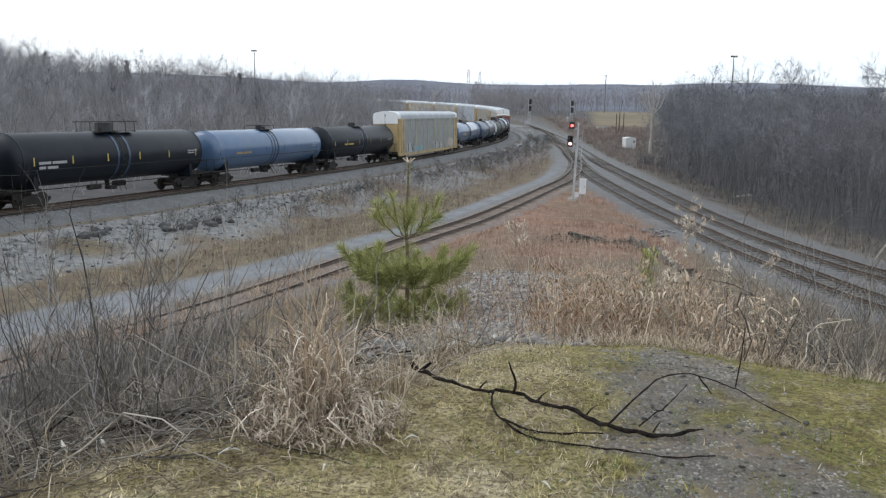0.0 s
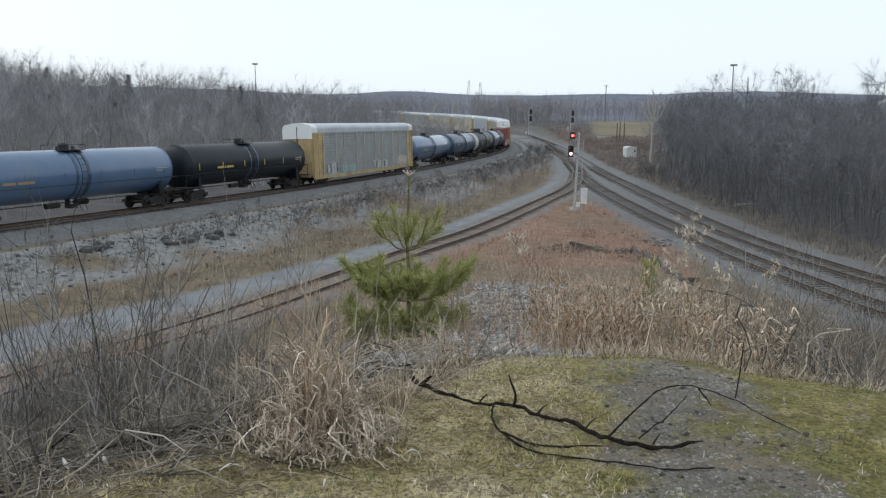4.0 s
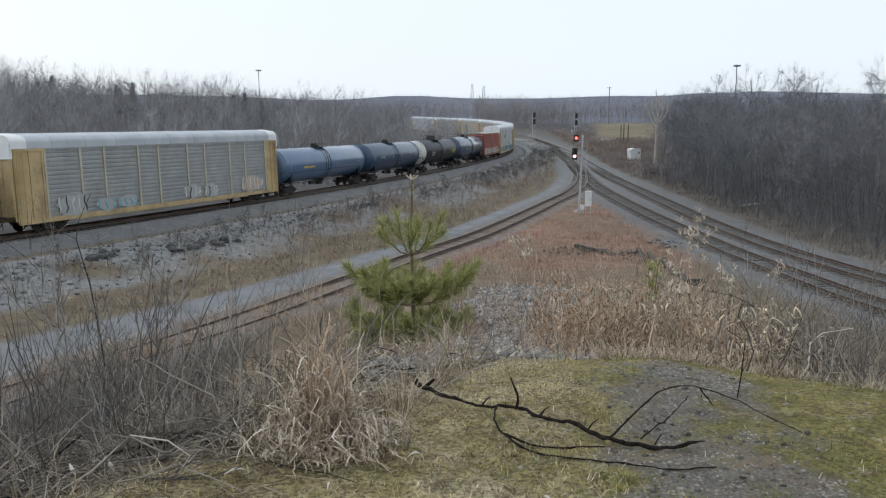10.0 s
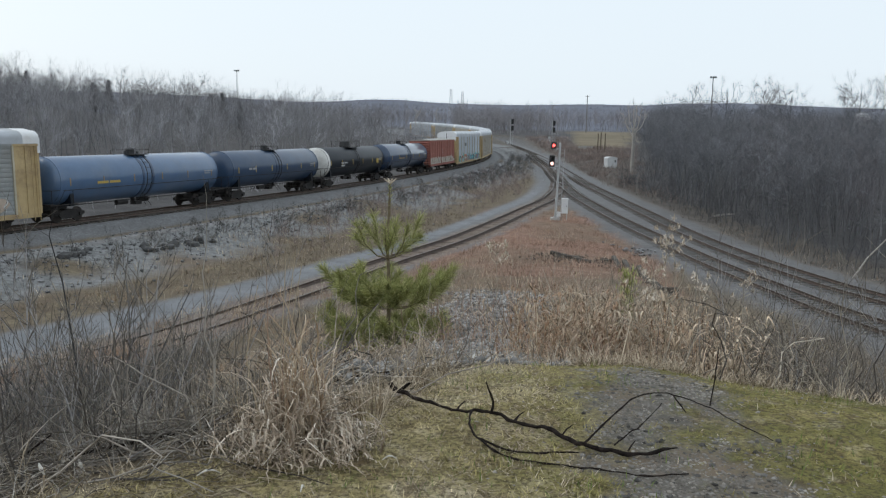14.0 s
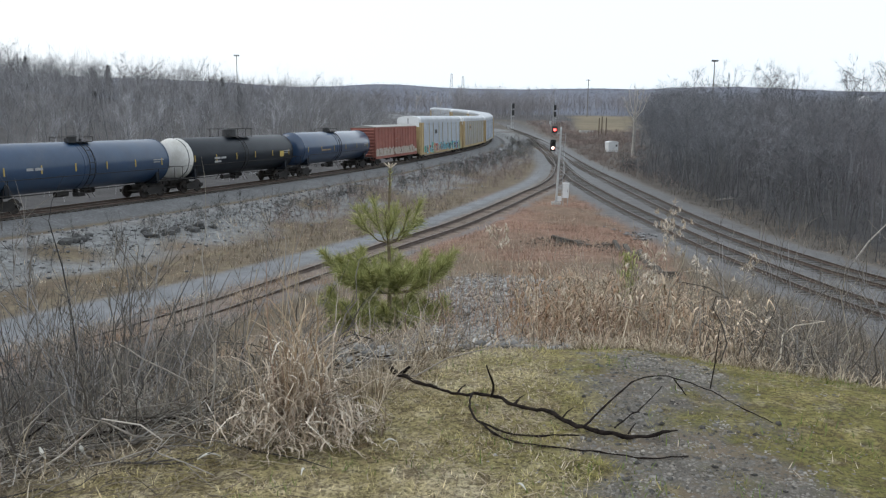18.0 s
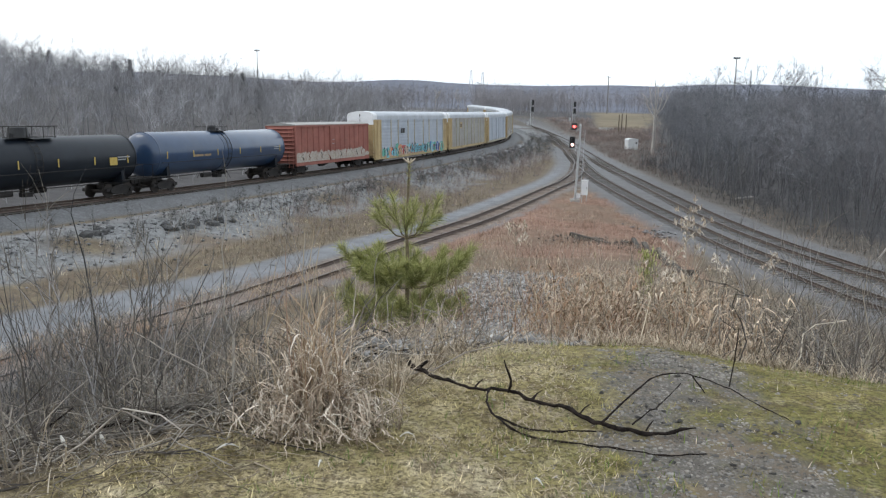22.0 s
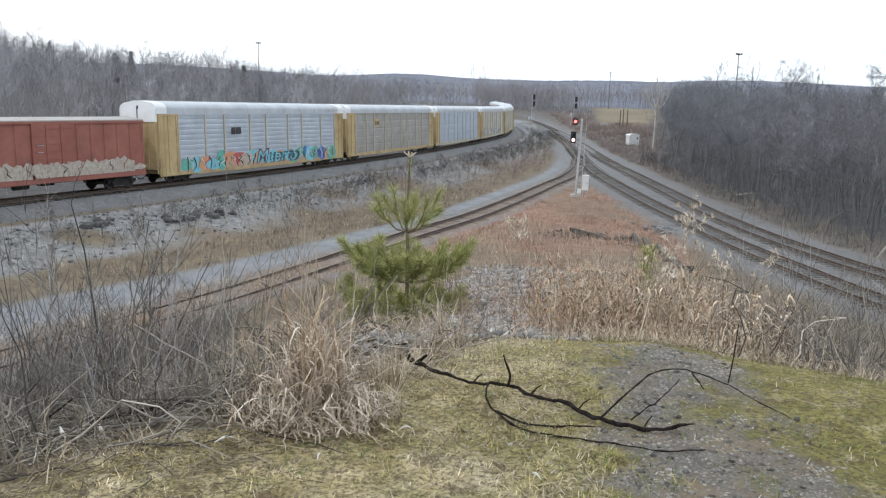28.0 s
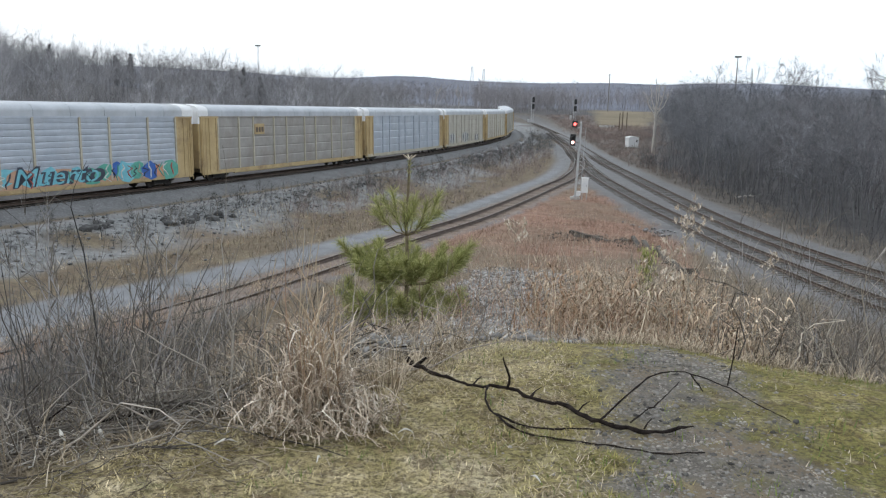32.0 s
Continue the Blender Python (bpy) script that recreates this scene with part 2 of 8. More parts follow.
STRAW_DULL = plant("dull_straw", [(0, (0.204, 0.155, 0.102)), (0.5, (0.449, 0.36, 0.25)), (1, (0.714, 0.61, 0.464))], patch=0.7, swing=0.3)
RUST_GRASS = plant("rust_grass", [(0, (0.19, 0.115, 0.085)), (0.5, (0.38, 0.245, 0.18)), (1, (0.56, 0.41, 0.315))], patch=0.35, swing=0.4)
WEED_MIX = plant("mixed_weed", [(0, (0.175, 0.122, 0.0821)), (0.5, (0.50, 0.38, 0.265)), (1, (0.74, 0.62, 0.47))], patch=0.9, swing=0.35, tint=((0.347, 0.199, 0.113), (0.312, 0.271, 0.226)))
STEM = plant("crooked_stem", [(0, (0.06, 0.051, 0.044)), (0.5, (0.165, 0.146, 0.126)), (1, (0.36, 0.325, 0.28))])
PALE_STEM = plant("pale_stem", [(0, (0.16, 0.145, 0.13)), (0.5, (0.33, 0.305, 0.27)), (1, (0.60, 0.56, 0.50))], patch=1.5, swing=0.3, shade=(0.12, 0.108, 0.096))
LITTER = plant("slope_litter", [(0, (0.102, 0.08, 0.055)), (0.5, (0.257, 0.205, 0.142)), (1, (0.471, 0.4, 0.294))], patch=1.2, swing=0.4)
WEED_GREY = plant("grey_weed", [(0, (0.151, 0.123, 0.0985)), (0.55, (0.384, 0.331, 0.262)), (1, (0.707, 0.633, 0.516))])
TURF = sward("turf", 0.6, 1.5)
NEEDLE = plant("pine_needle", [(0, (0.17, 0.195, 0.062)), (0.5, (0.36, 0.375, 0.13)), (1, (0.66, 0.63, 0.32))], shade=(0.2, 0.2, 0.075))
# skyline needles, greyed and lightened for distance haze
NEEDLE_HAZE = plant("hazy_pine", [(0, (0.115, 0.128, 0.13)), (1, (0.165, 0.18, 0.178))])
PINE_BARK = mat("pine_bark", (0.11, 0.09, 0.05), (0.22, 0.17, 0.10), 20.0, 0.9)
DEAD_WOOD = mat("dead_wood", (0.009, 0.007, 0.006), (0.042, 0.032, 0.028), 22.0, 0.95, bumps=0.8, fine=70, spec=0.12)
PALE_LEAF = mat("bleached_leaf", (0.55, 0.52, 0.46), (0.74, 0.71, 0.65), 10.0, 0.8)

SIGNAL_GREY = mat("aluminium_paint", (0.42, 0.43, 0.44), (0.58, 0.58, 0.58), 2.0, 0.5, 0.3, dirt=((0.2, 0.17, 0.14), 0.4))
BLACK_PAINT = mat("black_paint", (0.012, 0.012, 0.013), (0.03, 0.03, 0.032), 3.0, 0.5)
WHITE_PAINT = mat("white_paint", (0.68, 0.69, 0.70), (0.82, 0.82, 0.82), 1.0, 0.55, dirt=((0.35, 0.32, 0.28), 0.5))
RED_LAMP = lamp_mat("red_lens", (1.0, 0.10, 0.09), 6.0)
WHITE_LAMP = lamp_mat("pale_lens", (1.0, 0.55, 0.48), 6.0)
POLE_WOOD = mat("pole_wood", (0.16, 0.145, 0.135), (0.26, 0.24, 0.225), 3.0, 0.9)
BROWN_POST = mat("brown_post", (0.10, 0.075, 0.055), (0.17, 0.13, 0.10), 3.0, 0.9)
CONCRETE = mat("concrete", (0.42, 0.41, 0.39), (0.56, 0.55, 0.52), 1.5, 0.9)

UNDER = mat("grimy_steel", (0.012, 0.011, 0.011), (0.042, 0.037, 0.034), 2.5, 0.75, 0.2)
WHEEL_STEEL = mat("wheel_steel", (0.022, 0.018, 0.016), (0.06, 0.05, 0.044), 3.0, 0.6, 0.4)
TANK_BLACK = mat("tank_black", (0.005, 0.008, 0.013), (0.011, 0.016, 0.024), 0.5, 0.42, dirt=((0.026, 0.031, 0.037), 0.35), bumps=0.04, spec=0.3)
TANK_NAVY = mat("tank_navy", (0.014, 0.038, 0.09), (0.026, 0.06, 0.128), 0.5, 0.36, dirt=((0.05, 0.06, 0.08), 0.35), bumps=0.04, coat=0.6)
TANK_BLUE = mat("tank_blue_grey", (0.014, 0.04, 0.092), (0.026, 0.062, 0.128), 0.5, 0.42, dirt=((0.07, 0.077, 0.092), 0.35), bumps=0.04, coat=0.35)
TANK_PALE = mat("tank_pale_blue", (0.055, 0.112, 0.215), (0.085, 0.155, 0.275), 0.5, 0.38, dirt=((0.13, 0.15, 0.175), 0.4), bumps=0.04, coat=0.6)
TANK_WHITE = mat("tank_white", (0.6, 0.6, 0.58), (0.74, 0.73, 0.7), 0.7, 0.5, dirt=((0.3, 0.26, 0.2), 0.6))
YELLOW = mat("rail_yellow", (0.43, 0.315, 0.155), (0.56, 0.425, 0.225), 0.8, 0.65, dirt=((0.19, 0.125, 0.08), 0.9), bumps=0.1)
PALE_YELLOW = mat("faded_yellow", (0.43, 0.39, 0.30), (0.56, 0.515, 0.41), 0.8, 0.65, dirt=((0.27, 0.21, 0.15), 0.6), bumps=0.1)
GALV = mat("galvanised_panel", (0.285, 0.30, 0.30), (0.385, 0.40, 0.395), 0.9, 0.5, 0.3, dirt=((0.24, 0.205, 0.165), 0.5), bumps=0.1)
GALV_BLUE = mat("bright_galvanised", (0.41, 0.455, 0.52), (0.54, 0.585, 0.65), 0.9, 0.42, 0.3, dirt=((0.32, 0.31, 0.31), 0.4), bumps=0.1)
GALV_BROWN = mat("brown_grey_panel", (0.30, 0.285, 0.265), (0.41, 0.39, 0.365), 0.9, 0.55, 0.25, dirt=((0.24, 0.19, 0.15), 0.6), bumps=0.1)
GALV_TAN = mat("tan_panel", (0.42, 0.39, 0.33), (0.54, 0.51, 0.44), 0.9, 0.55, 0.2, dirt=((0.25, 0.2, 0.15), 0.5), bumps=0.1)
ROOF_PALE = mat("pale_roof", (0.40, 0.43, 0.47), (0.53, 0.555, 0.59), 0.6, 0.45, 0.15, dirt=((0.28, 0.27, 0.25), 0.45), bumps=0.05)
ROOF_WHITE = mat("white_end_cap", (0.74, 0.75, 0.76), (0.84, 0.84, 0.84), 0.8, 0.5, dirt=((0.4, 0.36, 0.3), 0.35))
BOX_RED = mat("boxcar_red", (0.25, 0.085, 0.065), (0.35, 0.13, 0.10), 0.8, 0.75, dirt=((0.16, 0.07, 0.05), 0.6), bumps=0.15)
WORN_WHITE = mat("worn_white", (0.33, 0.28, 0.235), (0.52, 0.48, 0.42), 6.0, 0.85, dirt=((0.22, 0.105, 0.08), 0.95))
FADED = mat("faded_spray", (0.33, 0.335, 0.335), (0.44, 0.445, 0.44), 2.5, 0.7, dirt=((0.30, 0.29, 0.28), 0.9))
LETTER_WHITE = mat("white_lettering", (0.27, 0.275, 0.28), (0.40, 0.40, 0.40), 4, 0.6)
LETTER_YELLOW = mat("yellow_lettering", (0.42, 0.30, 0.07), (0.54, 0.39, 0.10), 4, 0.6)
LETTER_ORANGE = mat("orange_lettering", (0.24, 0.17, 0.10), (0.33, 0.235, 0.13), 4, 0.6)
SPRAY = {
    "cyan": mat("cyan_spray", (0.12, 0.42, 0.52), (0.24, 0.58, 0.66), 2, 0.6),
    "teal": mat("teal_spray", (0.07, 0.32, 0.25), (0.15, 0.45, 0.36), 2, 0.6),
    "blue": mat("blue_spray", (0.03, 0.10, 0.38), (0.06, 0.17, 0.5), 2, 0.6),
    "orange": mat("orange_spray", (0.55, 0.24, 0.12), (0.66, 0.34, 0.2), 2, 0.6),
    "tan": mat("tan_spray", (0.45, 0.27, 0.17), (0.56, 0.36, 0.25), 2, 0.6),
    "red": mat("red_spray", (0.4, 0.08, 0.07), (0.5, 0.12, 0.1), 2, 0.6),
    "white": mat("white_spray", (0.6, 0.6, 0.58), (0.74, 0.73, 0.7), 2, 0.6),
    "ink": mat("ink_spray", (0.03, 0.04, 0.06), (0.06, 0.07, 0.1), 2, 0.6),
    "pink": mat("pink_spray", (0.44, 0.35, 0.28), (0.54, 0.44, 0.36), 3, 0.6, dirt=((0.36, 0.31, 0.25), 0.8)),
}

# ---- mesh tools ----
class Shell:
    """Collects vertices and faces of one part."""

    def __init__(self):
        self.v, self.f, self.n = [], [], 0

    def add(self, verts, faces):
        verts = np.asarray(verts, float)
        self.v.append(verts)
        self.f += [tuple(int(i) + self.n for i in fc) for fc in faces]
        self.n += len(verts)
        return self

    def box(self, cx, cy, cz, sx, sy, sz, m=None):
        c = [(x, y, z) for x in (-0.5, 0.5) for y in (-0.5, 0.5) for z in (-0.5, 0.5)]
        p = np.array(c) * (sx, sy, sz) + (cx, cy, cz)
        if m is not None:
            p = np.array([m @ Vector(q) for q in p])
        return self.add(p, [(0, 1, 3, 2), (4, 6, 7, 5), (0, 4, 5, 1), (2, 3, 7, 6), (0, 2, 6, 4), (1, 5, 7, 3)])

    def tube(self, pts, radii, n=8, caps=True):
        pts = [Vector(p) for p in pts]
        if isinstance(radii, (int, float)):
            radii = [radii] * len(pts)
        ring, faces = [], []
        for i, p in enumerate(pts):
            d = (pts[min(i + 1, len(pts) - 1)] - pts[max(i - 1, 0)]).normalized()
            a = d.orthogonal().normalized() if i == 0 else (a - d * a.dot(d)).normalized()
            b = d.cross(a)
            ring += [p + (a * math.cos(k * math.tau / n) + b * math.sin(k * math.tau / n)) * radii[i] for k in range(n)]
        for i in range(len(pts) - 1):
            for k in range(n):
                faces.append((i * n + k, i * n + (k + 1) % n, (i + 1) * n + (k + 1) % n, (i + 1) * n + k))
        if caps:
            faces += [tuple(range(n))[::-1], tuple((len(pts) - 1) * n + k for k in range(n))]
        return self.add(ring, faces)

    def lathe_y(self, profile, cx, cz, n=36):
        """A body of revolution about a line along y; profile: (y, radius)."""
        ring, faces = [], []
        for y, r in profile:
            ring += [(cx + r * math.cos(k * math.tau / n), y, cz + r * math.sin(k * math.tau / n)) for k in range(n)]
        for i in range(len(profile) - 1):
            for k in range(n):
                faces.append((i * n + k, i * n + (k + 1) % n, (i + 1) * n + (k + 1) % n, (i + 1) * n + k))
        faces += [tuple(range(n))[::-1], tuple((len(profile) - 1) * n + k for k in range(n))]
        return self.add(ring, faces)

    def prism_y(self, section, y0, y1):
        """A closed x-z section drawn out along y."""
        n = len(section)
        v = [(x, y0, z) for x, z in section] + [(x, y1, z) for x, z in section]
        f = [(k, (k + 1) % n, n + (k + 1) % n, n + k) for k in range(n)] + [tuple(range(n))[::-1], tuple(range(n, 2 * n))]
        return self.add(v, f)

    def mesh(self, name, material, smooth=False):
        me = bpy.data.meshes.new(name)
        if self.v:
            me.from_pydata(np.concatenate(self.v).tolist(), [], self.f)
        me.materials.append(material)
        if smooth:
            me.shade_smooth()
            me.set_sharp_from_angle(angle=radians(38))
        me.update()
        return me


def part(name, shell, material, parent=None, label="", smooth=False, at=None):
    ob = new(name, shell.mesh(name, material, smooth))
    if parent is not None:
        ob.parent = parent
    if at is not None:
        ob.matrix_basis = at
    return tagged(ob, label)


def thing(name, label, category, group="", at=None, kind=""):
    ob = new(name)
    ob.empty_display_size = 0.2
    if at is not None:
        ob.matrix_basis = at
    return tagged(ob, label, category, group, kind)


def raw_mesh(name, verts, tris, material, smooth=False):
    """One mesh from arrays; tris: (n, 3) or (n, 4) index array."""
    me = bpy.data.meshes.new(name)
    k = tris.shape[1]
    me.vertices.add(len(verts))
    me.vertices.foreach_set("co", np.asarray(verts, np.float32).ravel())
    me.loops.add(tris.size)
    me.loops.foreach_set("vertex_index", np.asarray(tris, np.int32).ravel())
    me.polygons.add(len(tris))
    me.polygons.foreach_set("loop_start", np.arange(0, tris.size, k, dtype=np.int32))
    me.update(calc_edges=True)
    me.materials.append(material)
    if smooth:
        me.shade_smooth()
    return me


def ribbons(base, heading, length, width, lean, droop, segs=4, power=1.5):
    """Grass blades as tapered, bent strips. All arguments are arrays over the blades."""
    n = len(base)
    u = np.linspace(0, 1, segs + 1)
    side = np.stack([-np.sin(heading), np.cos(heading), np.zeros(n)], 1)
    fwd = np.stack([np.cos(heading), np.sin(heading), np.zeros(n)], 1)
    ang = lean[:, None] + droop[:, None] * u[None] ** power
    step = length[:, None] / segs
    out = np.cumsum(np.sin(ang) * step, 1) - np.sin(ang) * step
    up = np.cumsum(np.cos(ang) * step, 1) - np.cos(ang) * step
    c = base[:, None] + fwd[:, None] * out[..., None] + np.array([0, 0, 1.0]) * up[..., None]
    w = width[:, None] * (1 - 0.85 * u[None] ** 2)
    v = np.stack([c - side[:, None] * w[..., None] / 2, c + side[:, None] * w[..., None] / 2], 2).reshape(-1, 3)
    i = (np.arange(n)[:, None] * (segs + 1) + np.arange(segs)[None]).ravel() * 2
    return v, np.stack([i, i + 1, i + 3, i + 2], 1)


def stalks(pts, radii):
    """Three-sided stems; pts (n, k, 3), radii (n, k)."""
    n, k, _ = pts.shape
    d = np.gradient(pts, axis=1)
    d /= np.linalg.norm(d, axis=2, keepdims=True) + 1e-9
    ref = np.where(np.abs(d[..., 2:3]) > 0.8, np.array([1.0, 0, 0]), np.array([0, 0, 1.0]))
    a = np.cross(d, ref)
    a /= np.linalg.norm(a, axis=2, keepdims=True) + 1e-9
    b = np.cross(d, a)
    ring = [pts + (a * math.cos(q) + b * math.sin(q)) * radii[..., None] for q in (0, math.tau / 3, 2 * math.tau / 3)]
    v = np.stack(ring, 2).reshape(-1, 3)
    i = (np.arange(n)[:, None] * k + np.arange(k - 1)[None]).ravel() * 3
    f = np.concatenate([np.stack([i + q, i + (q + 1) % 3, i + 3 + (q + 1) % 3, i + 3 + q], 1) for q in range(3)])
    return v, f


def strips(rng, pts, radii):
    """Flat hair-thin twigs; pts (n, k, 3), radii (n, k)."""
    n, k, _ = pts.shape
    d = pts[:, -1] - pts[:, 0]
    a = np.cross(d, rng.normal(0, 1, (n, 3)))
    a /= np.linalg.norm(a, axis=1, keepdims=True) + 1e-9
    off = a[:, None] * radii[..., None] * 1.15
    v = np.stack([pts - off, pts + off], 2).reshape(-1, 3)
    i = (np.arange(n)[:, None] * k + np.arange(k - 1)[None]).ravel() * 2
    return v, np.stack([i, i + 1, i + 3, i + 2], 1)


def join(pieces):
    vs, fs, n = [], [], 0
    for v, f in pieces:
        vs.append(v)
        fs.append(f + n)
        n += len(v)
    return np.concatenate(vs), np.concatenate(fs)


def grow(rng, height, spread=0.55, levels=4, kids=5, thick=0.02, bare=0.3, wob=0.12, up=0.25, twigs=3, fine=3, flat=False, least=0.07):
    """A bare branching plant. Returns (trunk stems, finer stems), each as a pair of arrays from stalks()."""
    groups = {}

    def limb(p, d, length, r, level):
        k = 5 if level == 0 else (fine if level == levels else 4)
        pts, q, dd = [p.copy()], p.copy(), d.copy()
        for _ in range(k - 1):
            dd = dd + rng.normal(0, wob, 3) + np.array([0, 0, up * 0.25])
            dd /= np.linalg.norm(dd)
            q = q + dd * length / (k - 1)
            pts.append(q.copy())
        pts = np.array(pts)
        rad = np.linspace(r, r * (0.35 if level else 0.25), k)
        groups.setdefault(level, []).append((pts, rad))
        if level >= levels:
            return
        m = kids + (2 if level == 0 else 0) if level < levels - 1 else kids + twigs
        for j in range(m):
            f = rng.uniform(bare if level == 0 else 0.2, 1.0)
            x = f * (k - 1)
            i = min(int(x), k - 2)
            at = pts[i] + (pts[i + 1] - pts[i]) * (x - i)
            base_d = pts[i + 1] - pts[i]
            base_d /= np.linalg.norm(base_d)
            side = rng.normal(0, 1, 3)
            side -= base_d * side.dot(base_d)
            side /= np.linalg.norm(side) + 1e-9
            a = rng.uniform(0.6, 1.3) * spread
            nd = base_d * math.cos(a) + side * math.sin(a) + np.array([0, 0, up])
            nd /= np.linalg.norm(nd)
            limb(at, nd, length * rng.uniform(0.35, 0.6) * (1.15 - 0.5 * f if level == 0 else 1), max(r * 0.42 * (1.1 - 0.5 * f), thick * least), level + 1)

    limb(np.zeros(3), np.array([0, 0, 1.0]), height, thick, 0)
    made = {}
    for lv, gs in groups.items():
        p, r = np.array([g[0] for g in gs]), np.array([g[1] for g in gs])
        made[lv] = strips(rng, p, r) if flat and lv == levels else stalks(p, r)
    first = join([made[lv] for lv in made if lv <= 1])
    rest = join([made[lv] for lv in made if lv > 1]) if max(made) > 1 else None
    return first, rest


def smooth_step(a, b, x):
    u = np.clip((x - a) / (b - a), 0, 1)
    return u * u * (3 - 2 * u)


def value_noise(x, y, scale, seed=0):
    """Cheap smooth noise over arrays."""
    x, y = x / scale, y / scale
    xi, yi = np.floor(x), np.floor(y)
    fx, fy = x - xi, y - yi
    fx, fy = fx * fx * (3 - 2 * fx), fy * fy * (3 - 2 * fy)

    def h(a, b):
        s = np.sin(a * 127.1 + b * 311.7 + seed * 74.7) * 43758.5453
        return s - np.floor(s)

    return (h(xi, yi) * (1 - fx) + h(xi + 1, yi) * fx) * (1 - fy) + (h(xi, yi + 1) * (1 - fx) + h(xi + 1, yi + 1) * fx) * fy


def on_land(x, y):
    return land(x, y)[0]


def stones(name, label, x, y, size, rng, material, sink=0.3):
    n = len(x)
    z = on_land(x, y)
    dirs = np.array([(1, 0, 0), (0, 1, 0), (-1, 0, 0), (0, -1, 0), (0, 0, 1), (0, 0, -1), (0.6, 0.6, 0.5), (-0.6, 0.5, 0.55), (0.5, -0.65, 0.5), (-0.5, -0.6, 0.55)], float)
    faces = np.array([(0, 6, 4), (6, 1, 4), (1, 7, 4), (7, 2, 4), (2, 9, 4), (9, 3, 4), (3, 8, 4), (8, 0, 4), (0, 1, 6), (1, 2, 7), (2, 3, 9), (3, 0, 8), (1, 0, 5), (2, 1, 5), (3, 2, 5), (0, 3, 5)])
    s = rng.uniform(size[0], size[1], n)[:, None, None] * rng.uniform(0.6, 1.25, (n, 10, 1))
    a = rng.uniform(0, math.tau, n)
    c, sn = np.cos(a)[:, None], np.sin(a)[:, None]
    d = dirs[None] * np.stack([np.ones(n), rng.uniform(0.6, 1.3, n), rng.uniform(0.4, 0.8, n)], 1)[:, None]
    p = np.stack([d[..., 0] * c - d[..., 1] * sn, d[..., 0] * sn + d[..., 1] * c, d[..., 2]], 2) * s
    p[..., 2] -= p[..., 2].min(1)[:, None] * (1 - sink)
    p = p + np.stack([x, y, z - 0.006], 1)[:, None]
    f = faces[None] + (np.arange(n) * 10)[:, None, None]
    return tagged(new(name, raw_mesh(name, p.reshape(-1, 3), f.reshape(-1, 3), material)), label, "stones", kind="stuff")

# ---- the lines of the tracks ----
KNOTS = (-60, 40, 110, 180, 250, 330, 430)
BENDS = (-0.23, -0.187, -0.164, -0.333, -0.351, -0.284, -0.275)  # radians per 100 m
SPOTS = np.arange(-170, 520, 1.0)


def main_line():
    k = np.interp(SPOTS, KNOTS, BENDS) / 100
    th = np.concatenate([[0], np.cumsum((k[1:] + k[:-1]) / 2)])
    i0 = int(np.searchsorted(SPOTS, 0))
    th = th - th[i0] + radians(23.125)
    mid = (th[1:] + th[:-1]) / 2
    x = np.concatenate([[0], np.cumsum(np.sin(mid))])
    y = np.concatenate([[0], np.cumsum(np.cos(mid))])
    z = np.interp(SPOTS, (0, 150, 220, 300, 400, 520), (0, 0, 1.18, 2.66, 4.64, 7.2))
    z = np.convolve(np.pad(z, 20, "edge"), np.ones(41) / 41, "valid")
    return x - x[i0] - 28.778, y - y[i0] + 43.33, z, th


MX, MY, MZ, MT = main_line()
CANT = radians(1.8)


def main_at(s):
    return (np.interp(s, SPOTS, MX), np.interp(s, SPOTS, MY), np.interp(s, SPOTS, MZ), np.interp(s, SPOTS, MT))


def spline(points, step=1.0):
    """Catmull-Rom through plan points, resampled evenly."""
    p = np.array(points, float)
    p = np.vstack([2 * p[0] - p[1], p, 2 * p[-1] - p[-2]])
    out = []
    for i in range(1, len(p) - 2):
        u = np.linspace(0, 1, 24, endpoint=False)[:, None]
        out.append(0.5 * (2 * p[i] + (p[i + 1] - p[i - 1]) * u + (2 * p[i - 1] - 5 * p[i] + 4 * p[i + 1] - p[i + 2]) * u**2
                          + (3 * p[i] - p[i - 1] - 3 * p[i + 1] + p[i + 2]) * u**3))
    q = np.vstack(out + [p[-2:-1]])
    for _ in range(3):
        q[1:-1] = (q[:-2] + 2 * q[1:-1] + q[2:]) / 4
    d = np.concatenate([[0], np.cumsum(np.linalg.norm(np.diff(q, axis=0), axis=1))])
    s = np.arange(0, d[-1], step)
    return np.stack([np.interp(s, d, q[:, j]) for j in range(q.shape[1])], 1)


LOW = -1.3  # rail heads of the three junction tracks
WYE = spline([(24.5, 215, -0.9), (21.3, 154, LOW), (16.9, 118, LOW), (13.1, 98.5, LOW), (9.5, 86, LOW), (5.7, 73.2, LOW), (1.5, 60, LOW),
              (-2.7, 49.5, LOW), (-6.0, 41.2, LOW - 0.1), (-8.7, 34, LOW - 0.1), (-11.6, 28, LOW - 0.2), (-17, 17.5, LOW - 0.3),
              (-24, 6, LOW - 0.4), (-34, -8, LOW - 0.4)])
RIGHT_FAR = spline([(25, 330, 1.6), (27.6, 273, 0.2), (27.6, 215, -0.9), (25.2, 170, LOW), (22.3, 126.5, LOW), (21.2, 101.7, LOW), (20.5, 84.4, LOW),
                    (20, 72, LOW), (19.8, 63, LOW), (20.0, 54, LOW), (20.7, 46.4, LOW), (21.5, 41.7, LOW), (24, 32, LOW), (29, 20, LOW), (38, 4, LOW)])
